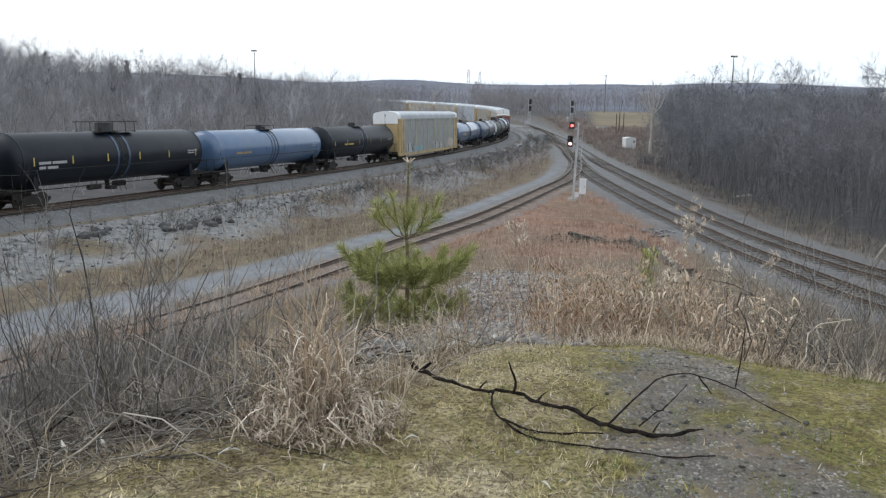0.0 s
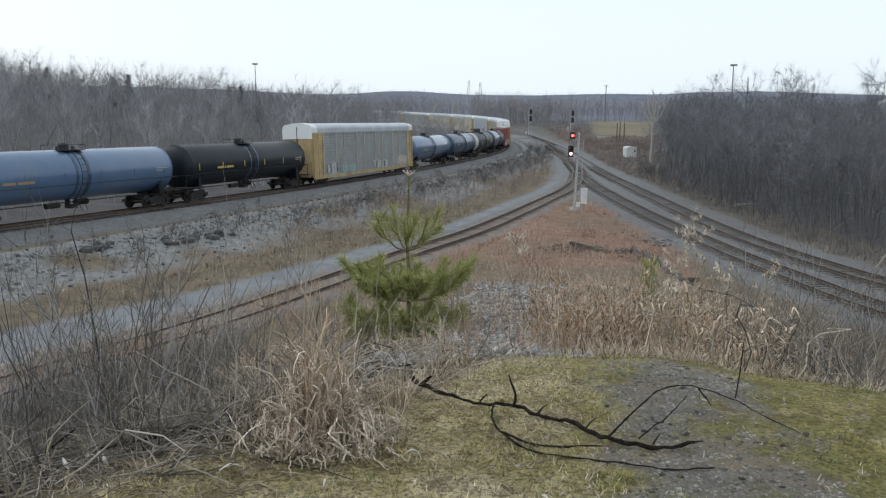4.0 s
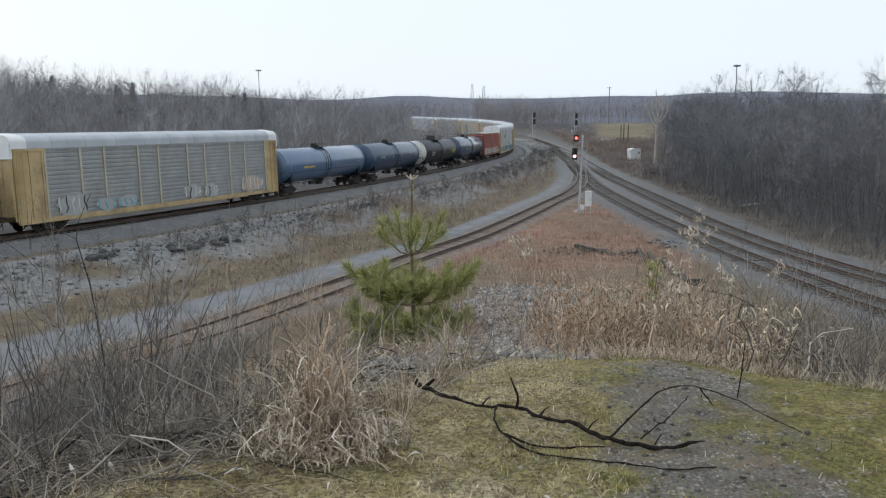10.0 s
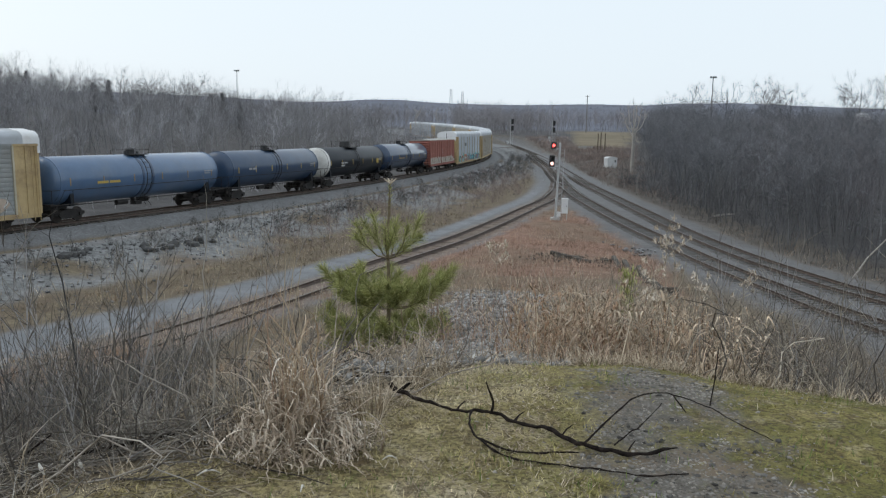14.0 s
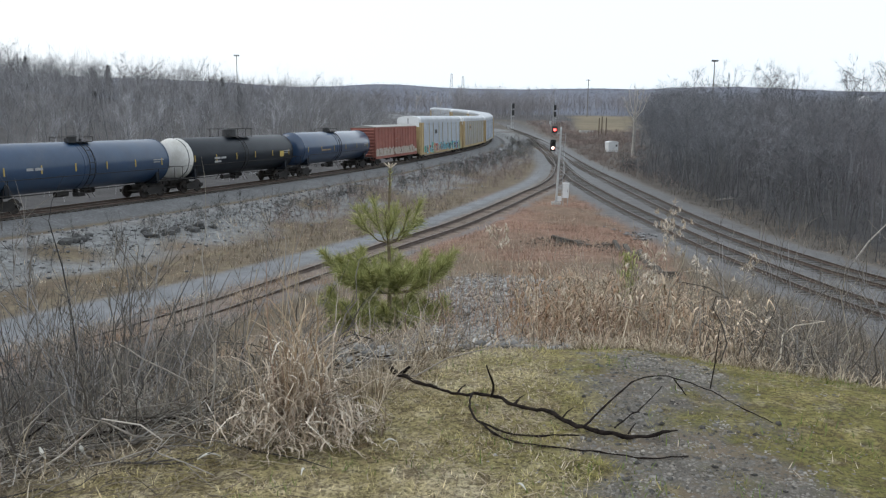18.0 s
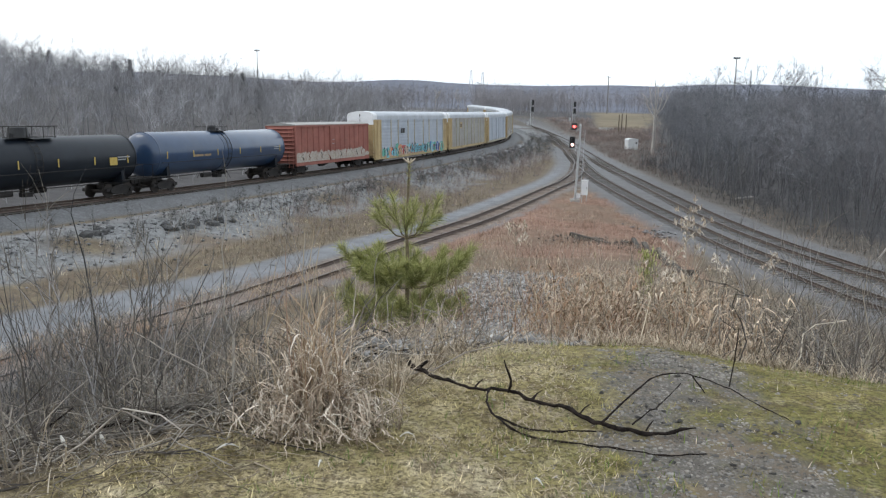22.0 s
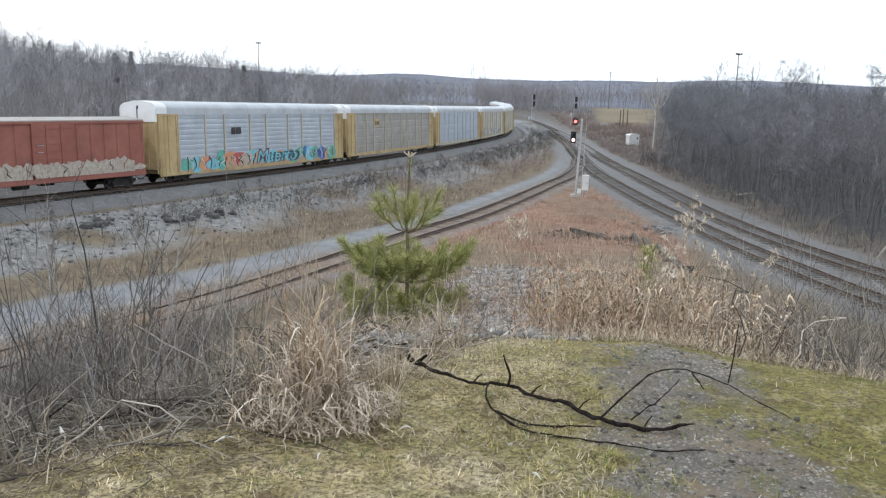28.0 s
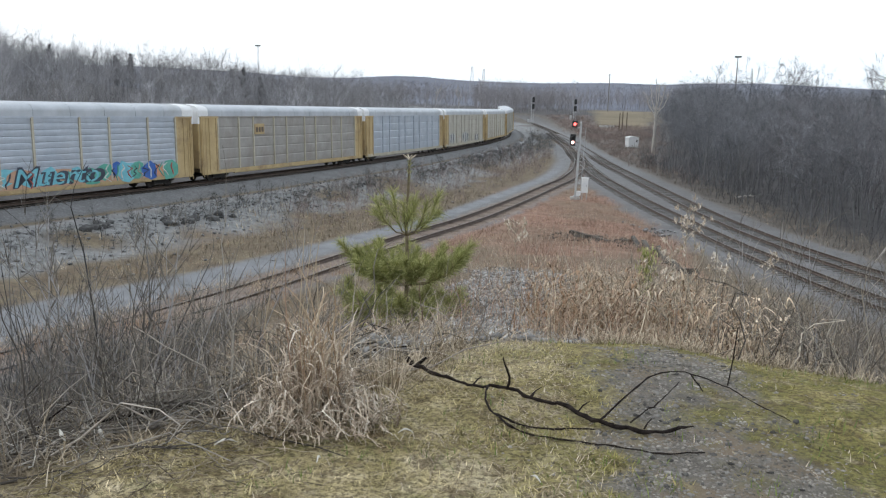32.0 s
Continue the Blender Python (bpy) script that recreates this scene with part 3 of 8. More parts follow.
RIGHT_NEAR = spline([(26.4, 245, -0.4), (23.6, 188, -1.1), (20.4, 148, LOW), (17.4, 110, LOW), (16.6, 90, LOW), (16.4, 72, LOW), (16.6, 60, LOW), (16.9, 50, LOW),
                     (17.5, 43, LOW), (18.2, 36.5, LOW), (20.4, 27.5, LOW), (25, 15.5, LOW), (33, 2, LOW)])
MAIN = np.stack([MX, MY, MZ], 1)


def near_line(x, y, line, step=2):
    """Distance to a line in plan, its height there, and the side (right of the way along it is positive)."""
    best, zz, side = np.full(x.shape, 1e9), np.zeros(x.shape), np.ones(x.shape)
    q = line[::step]
    for a, b in zip(q[:-1], q[1:]):
        dx, dy = b[0] - a[0], b[1] - a[1]
        u = np.clip(((x - a[0]) * dx + (y - a[1]) * dy) / (dx * dx + dy * dy), 0, 1)
        ex, ey = x - a[0] - u * dx, y - a[1] - u * dy
        d = np.hypot(ex, ey)
        hit = d < best
        best = np.where(hit, d, best)
        zz = np.where(hit, a[2] + u * (b[2] - a[2]), zz)
        side = np.where(hit, np.sign(ex * dy - ey * dx), side)
    return best, zz, side


def soft_pos(d, r):
    return 0.5 * (d + np.sqrt(d * d + r * r)) - 0.5 * r * 0.0


TOP = 4.87  # the knoll on which the camera stands


def hollow(x, y):
    """Two washed-out hollows under the lip of the knoll."""
    return np.exp(-(((x + 1.32) / 0.3) ** 2) - ((y - 4.75) / 0.32) ** 2) + 0.8 * np.exp(-(((x + 2.05) / 0.28) ** 2) - ((y - 4.6) / 0.35) ** 2)


def land(x, y):
    """Height of the ground and the masks of its covers."""
    x, y = np.asarray(x, float), np.asarray(y, float)
    r = np.hypot(x, y)
    base = -1.75 + 7.6 * smooth_step(150, 430, y) + 43.5 * smooth_step(430, 1500, r) * (0.7 + 0.45 * value_noise(x, y, 420, 3))
    base = base + 8 * np.exp(-(((x + 95) / 75) ** 2) - ((y - 1500) / 300) ** 2) + 9 * smooth_step(800, 1300, r) * (value_noise(x, y, 150, 44) - 0.5) + 0.25 * (value_noise(x, y, 9, 1) - 0.5)
    dm, zm, sm = near_line(x, y, MAIN, 4)
    dw, zw, sw = near_line(x, y, WYE)
    d1, z1, _ = near_line(x, y, RIGHT_FAR)
    d2, z2, s2 = near_line(x, y, RIGHT_NEAR)
    left = sm < 0
    # woods behind the main line and beyond the right tracks lie on slowly rising ground
    base = np.where(left, np.maximum(base, zm - 0.7 + np.interp(y, (60, 120, 200, 330), (0.085, 0.105, 0.1, 0.05)) * np.clip(dm - 8, 0, 150)), base)
    right_off = np.where(x > 10, np.clip(np.minimum(d1, d2) - 5, 0, 150), 0)
    base = base + np.where((x > 15) & (y < 260), 0.045 * right_off, 0)
    # the knoll and the tongue of ground between the tracks
    crest = np.where(x < 0.3, 5.75 - (0.3 - x) * 1.3, np.where(x > 1.4, 5.75 - (x - 1.4) * 0.55, 5.75))
    fall = (y - crest) * 0.85
    knoll = TOP - 0.47 * (soft_pos(fall, 0.5) - 0.06)
    bench = TOP - np.interp(fall, (-0.3, 0.1, 0.5, 1.4, 2.8, 60), (0.0, 0.02, 0.08, 0.30, 0.92, 25.0)) + 0.16 * smooth_step(0.1, 0.7, fall) * (value_noise(x, y, 0.55, 15) - 0.5)
    bench = bench - 0.3 * hollow(x, y)
    lip = smooth_step(0.3, -0.5, x)
    knoll = knoll * (1 - lip) + bench * lip
    knoll = np.where(x > 3, knoll - 0.35 * np.clip(x - 4, 0, 40), knoll)
    axis = 0.6 + 0.125 * (y - 5)
    ridge = np.interp(y, (4.5, 5.8, 6.5, 8.8, 11.5, 15.5, 22, 30, 45, 60, 80, 110), (4.95, 4.82, 4.62, 4.1, 3.6, 3.0, 2.1, 1.0, -0.5, -1.2, -1.5, -2.2))
    half = np.interp(y, (5.7, 10, 30, 60, 90), (0.8, 1.8, 3.5, 5, 2))
    tongue = ridge - 0.42 * soft_pos(np.abs(x - axis) - half, 0.8)
    tongue = np.where(y > 4.8, tongue, -9)
    z = np.maximum(np.maximum(knoll, tongue), base)
    z = z + 0.05 * (value_noise(x, y, 0.7, 5) - 0.5) + 0.14 * (value_noise(x, y, 2.3, 6) - 0.5) * smooth_step(5, 8, r)
    # beds of the tracks
    bed = np.zeros(x.shape)
    within = (sw < 0) & (s2 > 0) & (y < 92)
    rusty = smooth_step(1.9, 1.2, dw + 0.5 * (value_noise(x, y, 1.1, 75) - 0.5)) * smooth_step(130, 70, y)
    for d, zz, inner, drop, lean in ((d1, z1, 2.0, 0.22, 1.0), (d2, z2, 2.0, 0.22, 1.0), (dw, zw, 1.9, np.interp(y, (30, 44), (0.05, 0.22)), 1.0)):
        t = smooth_step(inner + 2.4, inner, d)
        z = z * (1 - t) + (zz - drop) * t
        close = (0.5, -0.5) if d is dw else (1.5, 0.1)
        bed = np.maximum(bed, np.where(within, smooth_step(inner + close[0], inner + close[1], d + 0.7 * (value_noise(x, y, 1.7, 74) - 0.5)), smooth_step(inner + 2.6, inner + 0.6, d)))
    # service road beside the wye track
    outer = np.interp(y, (25, 33, 40, 50, 60, 100), (7.6, 6.3, 4.9, 3.9, 3.5, 3.4))
    way = np.where(sw > 0, smooth_step(outer + 0.5, outer - 0.3, dw), 0)
    road = way * smooth_step(150, 100, y)
    z = np.where(sw > 0, z * (1 - smooth_step(9, 6.8, dw) * smooth_step(1.8, 2.6, dw)) + (zw - 0.32) * smooth_step(9, 6.8, dw) * smooth_step(1.8, 2.6, dw), z)
    # embankment of the main line
    near = ~left
    prof = np.where(near, np.interp(dm, (0, 1.9, 3.2, 4.9, 5.4, 11.5), (-0.22, -0.24, -0.72, -0.78, -0.95, -1.9)),
                    np.interp(dm, (0, 1.9, 3.2, 12), (-0.22, -0.24, -0.7, -0.75)))
    t = np.where(near, smooth_step(12.5, 9.5, dm), smooth_step(12, 5, dm))
    z = np.where((road < 0.5) | (dm < 7), z * (1 - t) + np.maximum(zm + prof, np.where(dm > 7, z, -99)) * t, z)
    shoulder = smooth_step(4.0, 3.2, dm)
    pale = np.where(near, smooth_step(0.5, 0.15, np.abs(dm - 4.7 + 0.5 * (value_noise(x, y, 3.0, 73) - 0.5))), 0)
    bed = np.maximum(bed, shoulder)
    rubble = np.where(near, smooth_step(4.6, 5.2, dm) * smooth_step(12.8, 10.0, dm + 2.5 * (value_noise(x, y, 2.5, 71) - 0.5)), 0) * smooth_step(0.1, 0.4, value_noise(x, y, 5, 72)) * 0.92
    # covers
    turf = np.where(x < 0, smooth_step(-0.2, 0.5, crest - y + 0.7 * (value_noise(x, y, 0.45, 9) - 0.5)), smooth_step(-0.25, 0.05, crest - y + 0.25 * (value_noise(x, y, 0.5, 9) - 0.5))) * (r < 40)
    u = (x - 1.24) - 0.02 * (y - 4) + 0.28 * (value_noise(x, y, 0.8, 11) - 0.5) + 0.3 * (value_noise(x, y, 0.25, 12) - 0.5) + 0.2 * (value_noise(x, y, 0.09, 13) - 0.5)
    wide = np.interp(y, (0, 3.2, 4.5, 5.5, 6), (0.42, 0.34, 0.29, 0.2, 0.12))
    gravel = smooth_step(wide + 0.2, wide - 0.1, np.abs(u)) * turf * smooth_step(-2.5, 0.8, y) * smooth_step(5.75, 5.4, y) * (0.08 + 0.92 * smooth_step(0.26, 0.5, 0.6 * value_noise(x, y, 0.3, 37) + 0.4 * value_noise(x, y, 0.11, 38)))
    scree = smooth_step(0.35, -0.1, np.abs(x - 0.07 * y + 0.9 * (value_noise(x, y, 1.1, 77) - 0.5) + 0.5 * (value_noise(x, y, 0.4, 78) - 0.5)) - 0.047 * y) * smooth_step(5.8, 6.2, y) * smooth_step(27, 20, y)
    scree = np.maximum(scree, smooth_step(0.9, 0.3, np.abs(x + 0.9)) * smooth_step(5.0, 5.8, y) * smooth_step(9.5, 7, y) * 0.8)
    rust = smooth_step(2.5, 0.5, np.abs(x - axis) - half - 1.5) * smooth_step(26, 44, y + 14 * (value_noise(x, y, 4, 87) - 0.5)) * smooth_step(92, 78, y) * (0.45 + 0.55 * smooth_step(0.25, 0.6, value_noise(x, y, 5, 88)))
    rust = np.maximum(rust, np.where(near, smooth_step(7.0, 9.0, dm) * smooth_step(13.5, 11.5, dm), 0) * smooth_step(20, 40, y) * 0.12 * smooth_step(0.35, 0.7, value_noise(x, y, 7, 33)))
    field = smooth_step(0.152, 0.168, x / np.maximum(y, 1)) * smooth_step(0.232, 0.222, x / np.maximum(y, 1)) * smooth_step(228, 262, y) * smooth_step(450, 430, y)
    # wood floor; close behind the main line it stands for shade under the cars
    wood_and_shade = np.maximum(smooth_step(250, 330, r), np.where(left, smooth_step(3.4, 5, dm), 0))
    wood_and_shade = np.maximum(wood_and_shade, np.where(x > 15, smooth_step(5.5, 9, np.minimum(d1, d2)), 0)) * (1 - field)
    # thick: brown litter, with shade under brush and weeds painted into its colour
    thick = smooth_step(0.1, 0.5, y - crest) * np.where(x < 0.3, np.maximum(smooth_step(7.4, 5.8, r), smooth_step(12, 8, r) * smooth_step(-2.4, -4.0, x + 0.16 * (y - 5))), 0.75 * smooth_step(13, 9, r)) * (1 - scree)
    verge = np.where(x > 15, smooth_step(3.4, 4.2, d1) * smooth_step(9, 6, d1) * (d1 < d2), 0)
    verge = np.maximum(verge, np.where((x > 22) & (y > 95) & (y < 300), smooth_step(4, 6, d1) * smooth_step(0.26, 0.2, x / np.maximum(y, 1)), 0) * (1 - field))
    grimy = smooth_step(5.6, 3.4, np.minimum(d1, d2)) * smooth_step(120, 80, y) * (0.55 + 0.45 * value_noise(x, y, 3.5, 79))
    return z, {"bed": bed, "grimy": grimy, "rusty": rusty, "road": road * (1 - smooth_step(2.6, 1.8, dw)), "turf": turf, "gravel": gravel, "scree": scree, "rust": rust, "pale": pale, "field": field, "wood_and_shade": wood_and_shade, "rubble": rubble, "thick": thick, "verge": verge, "distant": smooth_step(420, 560, r) * (1 - field), "green": smooth_step(0.75, 2.1, x + 0.9 * (value_noise(x, y, 0.7, 19) - 0.5)) * turf}


def height(x, y):
    return float(land(np.array([x]), np.array([y]))[0][0])


def ground_material():
    m, nt, nd, lk, b = nodes_of("open_ground")

    def mask(name):
        a = nd.new("ShaderNodeAttribute")
        a.attribute_name = name
        return a.outputs["Fac"]

    def n(s, d=6, rr=0.65):
        return noise_node(nt, s, d, rr)

    col = ramp(nt, n(0.6), [(0.3, (0.13, 0.0988, 0.0711)), (0.55, (0.201, 0.16, 0.109)), (0.75, (0.286, 0.241, 0.15))])
    col = mixc(nt, ramp(nt, n(5), [(0.4, (0, 0, 0)), (0.7, (0.7, 0.7, 0.7))]), col, (0.075, 0.06, 0.05))
    rust = ramp(nt, n(1.2), [(0.3, (0.16, 0.095, 0.07)), (0.55, (0.29, 0.175, 0.128)), (0.75, (0.36, 0.25, 0.19))])
    col = mixc(nt, mask("rust"), col, rust)
    # wood litter, darkened so the strip seen under the train reads as shaded
    litter = ramp(nt, n(0.5, 8), [(0.3, (0.065, 0.062, 0.062)), (0.7, (0.12, 0.113, 0.112))])
    col = mixc(nt, mask("wood_and_shade"), col, litter)
    # past 420 m the ground colour carries a blue-grey distance haze
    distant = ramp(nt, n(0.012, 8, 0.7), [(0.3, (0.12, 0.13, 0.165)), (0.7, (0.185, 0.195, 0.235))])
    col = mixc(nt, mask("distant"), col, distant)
    field = ramp(nt, n(0.06), [(0.35, (0.155, 0.13, 0.09)), (0.65, (0.225, 0.185, 0.125))])
    col = mixc(nt, mask("field"), col, field)
    turf = mixc(nt, ramp(nt, n(38, 4, 0.8), [(0.44, (0, 0, 0)), (0.6, (0.85, 0.85, 0.85))]), turf_tone(nt), (0.075, 0.058, 0.032))
    col = mixc(nt, mask("turf"), col, turf)
    stone = nd.new("ShaderNodeTexVoronoi")
    stone.inputs["Scale"].default_value = 55
    tc = nd.new("ShaderNodeTexCoord")
    lk.new(tc.outputs["Object"], stone.inputs["Vector"])
    grey = ramp(nt, n(9, 8, 0.8), [(0.32, (0.10, 0.086, 0.07)), (0.5, (0.22, 0.2, 0.174)), (0.7, (0.36, 0.34, 0.31))])
    grey = mixc(nt, ramp(nt, stone.outputs["Distance"], [(0.0, (0, 0, 0)), (0.6, (0.6, 0.6, 0.6))]), grey, (0.10, 0.09, 0.08))
    soil = ramp(nt, n(2.6, 7, 0.7), [(0.46, (0, 0, 0)), (0.6, (0.8, 0.8, 0.8))])
    col = mixc(nt, mask("gravel"), col, mixc(nt, soil, grey, (0.215, 0.165, 0.115)))
    col = mixc(nt, mask("scree"), col, ramp(nt, n(7, 8, 0.8), [(0.32, (0.12, 0.108, 0.097)), (0.5, (0.26, 0.247, 0.235)), (0.7, (0.42, 0.41, 0.395))]))
    # the near-black tones stand for shade among the stems above
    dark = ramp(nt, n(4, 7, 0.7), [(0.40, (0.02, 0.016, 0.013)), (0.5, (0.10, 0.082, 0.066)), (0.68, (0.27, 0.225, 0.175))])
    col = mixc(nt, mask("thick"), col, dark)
    verge = ramp(nt, n(0.5, 8, 0.7), [(0.3, (0.08, 0.071, 0.064)), (0.5, (0.12, 0.106, 0.093)), (0.72, (0.165, 0.149, 0.13))])
    col = mixc(nt, mask("verge"), col, verge)
    rubble = ramp(nt, n(2.2, 8, 0.8), [(0.34, (0.11, 0.114, 0.114)), (0.5, (0.23, 0.235, 0.236)), (0.72, (0.375, 0.38, 0.38))])
    col = mixc(nt, mask("rubble"), col, rubble)
    big = nd.new("ShaderNodeTexVoronoi")
    big.inputs["Scale"].default_value = 7
    lk.new(tc.outputs["Object"], big.inputs["Vector"])
    ballast = ramp(nt, n(0.8, 8, 0.8), [(0.3, (0.165, 0.168, 0.174)), (0.5, (0.225, 0.228, 0.234)), (0.7, (0.315, 0.318, 0.325))])
    ballast = mixc(nt, ramp(nt, big.outputs["Distance"], [(0.1, (0, 0, 0)), (0.65, (0.55, 0.55, 0.55))]), ballast, (0.11, 0.105, 0.10))
    ballast = mixc(nt, mask("grimy"), ballast, ramp(nt, n(0.9, 8, 0.8), [(0.3, (0.10, 0.096, 0.096)), (0.7, (0.22, 0.215, 0.215))]))
    col = mixc(nt, mask("bed"), col, ballast)
    iron = ramp(nt, n(1.6, 8, 0.75), [(0.3, (0.15, 0.105, 0.08)), (0.52, (0.235, 0.185, 0.155)), (0.72, (0.31, 0.27, 0.24))])
    col = mixc(nt, mask("rusty"), col, iron)
    road = ramp(nt, n(0.7, 8, 0.75), [(0.3, (0.165, 0.169, 0.177)), (0.7, (0.265, 0.271, 0.282))])
    col = mixc(nt, mask("road"), col, road)
    pale = ramp(nt, n(1.3, 8, 0.8), [(0.42, (0.21, 0.21, 0.21)), (0.62, (0.36, 0.355, 0.35))])
    col = mixc(nt, mask("pale"), col, pale)
    lk.new(col, b.inputs["Base Color"])
    b.inputs["Roughness"].default_value = 0.95
    b.inputs["Specular IOR Level"].default_value = 0.2
    bump(nt, b, n(22, 6, 0.75), 0.7, 0.05)
    return m


def axis_steps(spans):
    out = []
    for a, b, s in spans:
        out.append(np.arange(a, b - s * 0.3, s))
    return np.concatenate(out + [[spans[-1][1]]])


def build_ground():
    xs = axis_steps([(-3600, -900, 180), (-900, -250, 50), (-250, -60, 7), (-60, -5, 0.6), (-5, -3, 0.2), (-3, 4, 0.075), (4, 8, 0.25), (8, 55, 0.6), (55, 250, 7), (250, 900, 50), (900, 3600, 180)])
    ys = axis_steps([(-900, -100, 100), (-100, -10, 6), (-10, 1.8, 0.7), (1.8, 8, 0.075), (8, 14, 0.2), (14, 75, 0.6), (75, 180, 1.2), (180, 460, 5), (460, 1000, 30), (1000, 4600, 150)])
    gx, gy = np.meshgrid(xs, ys)
    z, masks = land(gx.ravel(), gy.ravel())
    nx, ny = len(xs), len(ys)
    i = (np.arange(ny - 1)[:, None] * nx + np.arange(nx - 1)[None]).ravel()
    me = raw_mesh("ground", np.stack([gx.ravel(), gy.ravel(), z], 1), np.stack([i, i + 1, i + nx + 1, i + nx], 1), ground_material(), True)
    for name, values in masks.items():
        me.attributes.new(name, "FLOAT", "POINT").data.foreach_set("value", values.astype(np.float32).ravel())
    tagged(new("ground", me), "rough winter ground with turf, gravel and brown slopes", "ground", kind="structure")


build_ground()

# ---- tracks ----
RAIL_SECTION = [(-0.07, -0.17), (0.07, -0.17), (0.07, -0.15), (0.012, -0.13), (0.012, -0.045), (0.037, -0.035), (0.037, 0.0), (-0.037, 0.0),
                (-0.037, -0.035), (-0.012, -0.045), (-0.012, -0.13), (-0.07, -0.15)]


def sweep(line, offset, section, cant=0.0):
    p = line
    d = np.gradient(p, axis=0)
    d /= np.linalg.norm(d[:, :2], axis=1)[:, None]
    side = np.stack([d[:, 1], -d[:, 0], np.zeros(len(p))], 1)
    n = len(section)
    rings = []
    for sx, sz in section:
        off = offset + sx
        rings.append(p + side * off + np.array([0, 0, 1.0]) * (sz + offset * math.tan(cant)))
    v = np.stack(rings, 1).reshape(-1, 3)
    faces = []
    for i in range(len(p) - 1):
        for k in range(n):
            faces.append((i * n + k, i * n + (k + 1) % n, (i + 1) * n + (k + 1) % n, (i + 1) * n + k))
    return v, np.array(faces)


def track(name, line, label, tie_mat, tie_from, tie_to, cant=0.0, step=0.53):
    root = thing(name, label, "railway track", kind="structure")
    for off in (-0.7175, 0.7175):
        v, f = sweep(line, off, RAIL_SECTION, cant)
        rail = new("rail", raw_mesh("rail", v, f, STEEL_RAIL))
        rail.parent = root
        v, f = sweep(line, off, [(-0.03, 0.001), (0.03, 0.001), (0.03, 0.004), (-0.03, 0.004)], cant)
        head = new("rail_head", raw_mesh("rail_head", v, f, RAIL_TOP))
        head.parent = rail
    d = np.concatenate([[0], np.cumsum(np.linalg.norm(np.diff(line, axis=0), axis=1))])
    rng = np.random.default_rng(len(name))
    tie_mesh = Shell().box(0, 0, 0, 2.6, 0.23, 0.18).mesh("tie", tie_mat)
    far = Shell()
    count = 0
    for s in np.arange(0, d[-1], step):
        p = [np.interp(s, d, line[:, j]) for j in range(3)]
        q = [np.interp(min(s + 0.5, d[-1]), d, line[:, j]) for j in range(3)]
        a = math.degrees(math.atan2(q[1] - p[1], q[0] - p[0])) - 90
        m = pose(p[0], p[1], p[2] - 0.298 + rng.uniform(-0.012, 0.012), 0, -math.degrees(cant), a + rng.uniform(-1.5, 1.5))
        if tie_from <= p[1] <= tie_to and count < 170:
            tie = new("tie", tie_mesh)
            tie.parent, tie.matrix_basis = root, m
            count += 1
        else:
            far.box(0, 0, 0, 2.6, 0.23, 0.18, m)
    tagged(part("ties", far, tie_mat, root), "weathered wooden ties", kind="stuff")


def build_tracks():
    track("track_main", MAIN[60:], "main track on grey ballast under the freight train", TIE, 0, -1, CANT)
    track("track_wye", WYE, "rusty curved connecting track beside the gravel road", TIE_RUST, 24, 90)
    track("track_right_far", RIGHT_FAR, "dark-tied track along the wood", TIE, 30, 100)
    track("track_right_near", RIGHT_NEAR, "curved track joining the junction", TIE, 26, 90)


build_tracks()

# ---- freight train ----
# local space of a car: y along the track (away from the camera), x to the camera's side, z up from the rail heads
def wheelset_shell():
    s = Shell()
    for sx in (-1, 1):
        prof = [(-0.065, 0.2), (-0.065, 0.455), (-0.03, 0.47), (0.05, 0.46), (0.065, 0.4), (0.065, 0.2)]
        ring, n = [], 20
        for x, r in prof:
            ring += [(sx * (0.76 + x * (-1)), r * math.cos(k * math.tau / n), r * math.sin(k * math.tau / n)) for k in range(n)]
        faces = [(i * n + k, i * n + (k + 1) % n, (i + 1) * n + (k + 1) % n, (i + 1) * n + k) for i in range(len(prof) - 1) for k in range(n)]
        faces += [tuple(range(n)), tuple((len(prof) - 1) * n + k for k in range(n))]
        s.add(ring, faces)
        for k in range(4):  # spokes of the plate, so that the turning shows
            a = k * math.tau / 4
            s.box(sx * 0.835, 0.3 * math.cos(a), 0.3 * math.sin(a), 0.02, 0.1, 0.1)
    s.tube([(-0.9, 0, 0), (0.9, 0, 0)], 0.085, 8)
    return s


WHEELSET = wheelset_shell().mesh("wheelset", WHEEL_STEEL)
SPIN = []  # wheelsets and their home poses


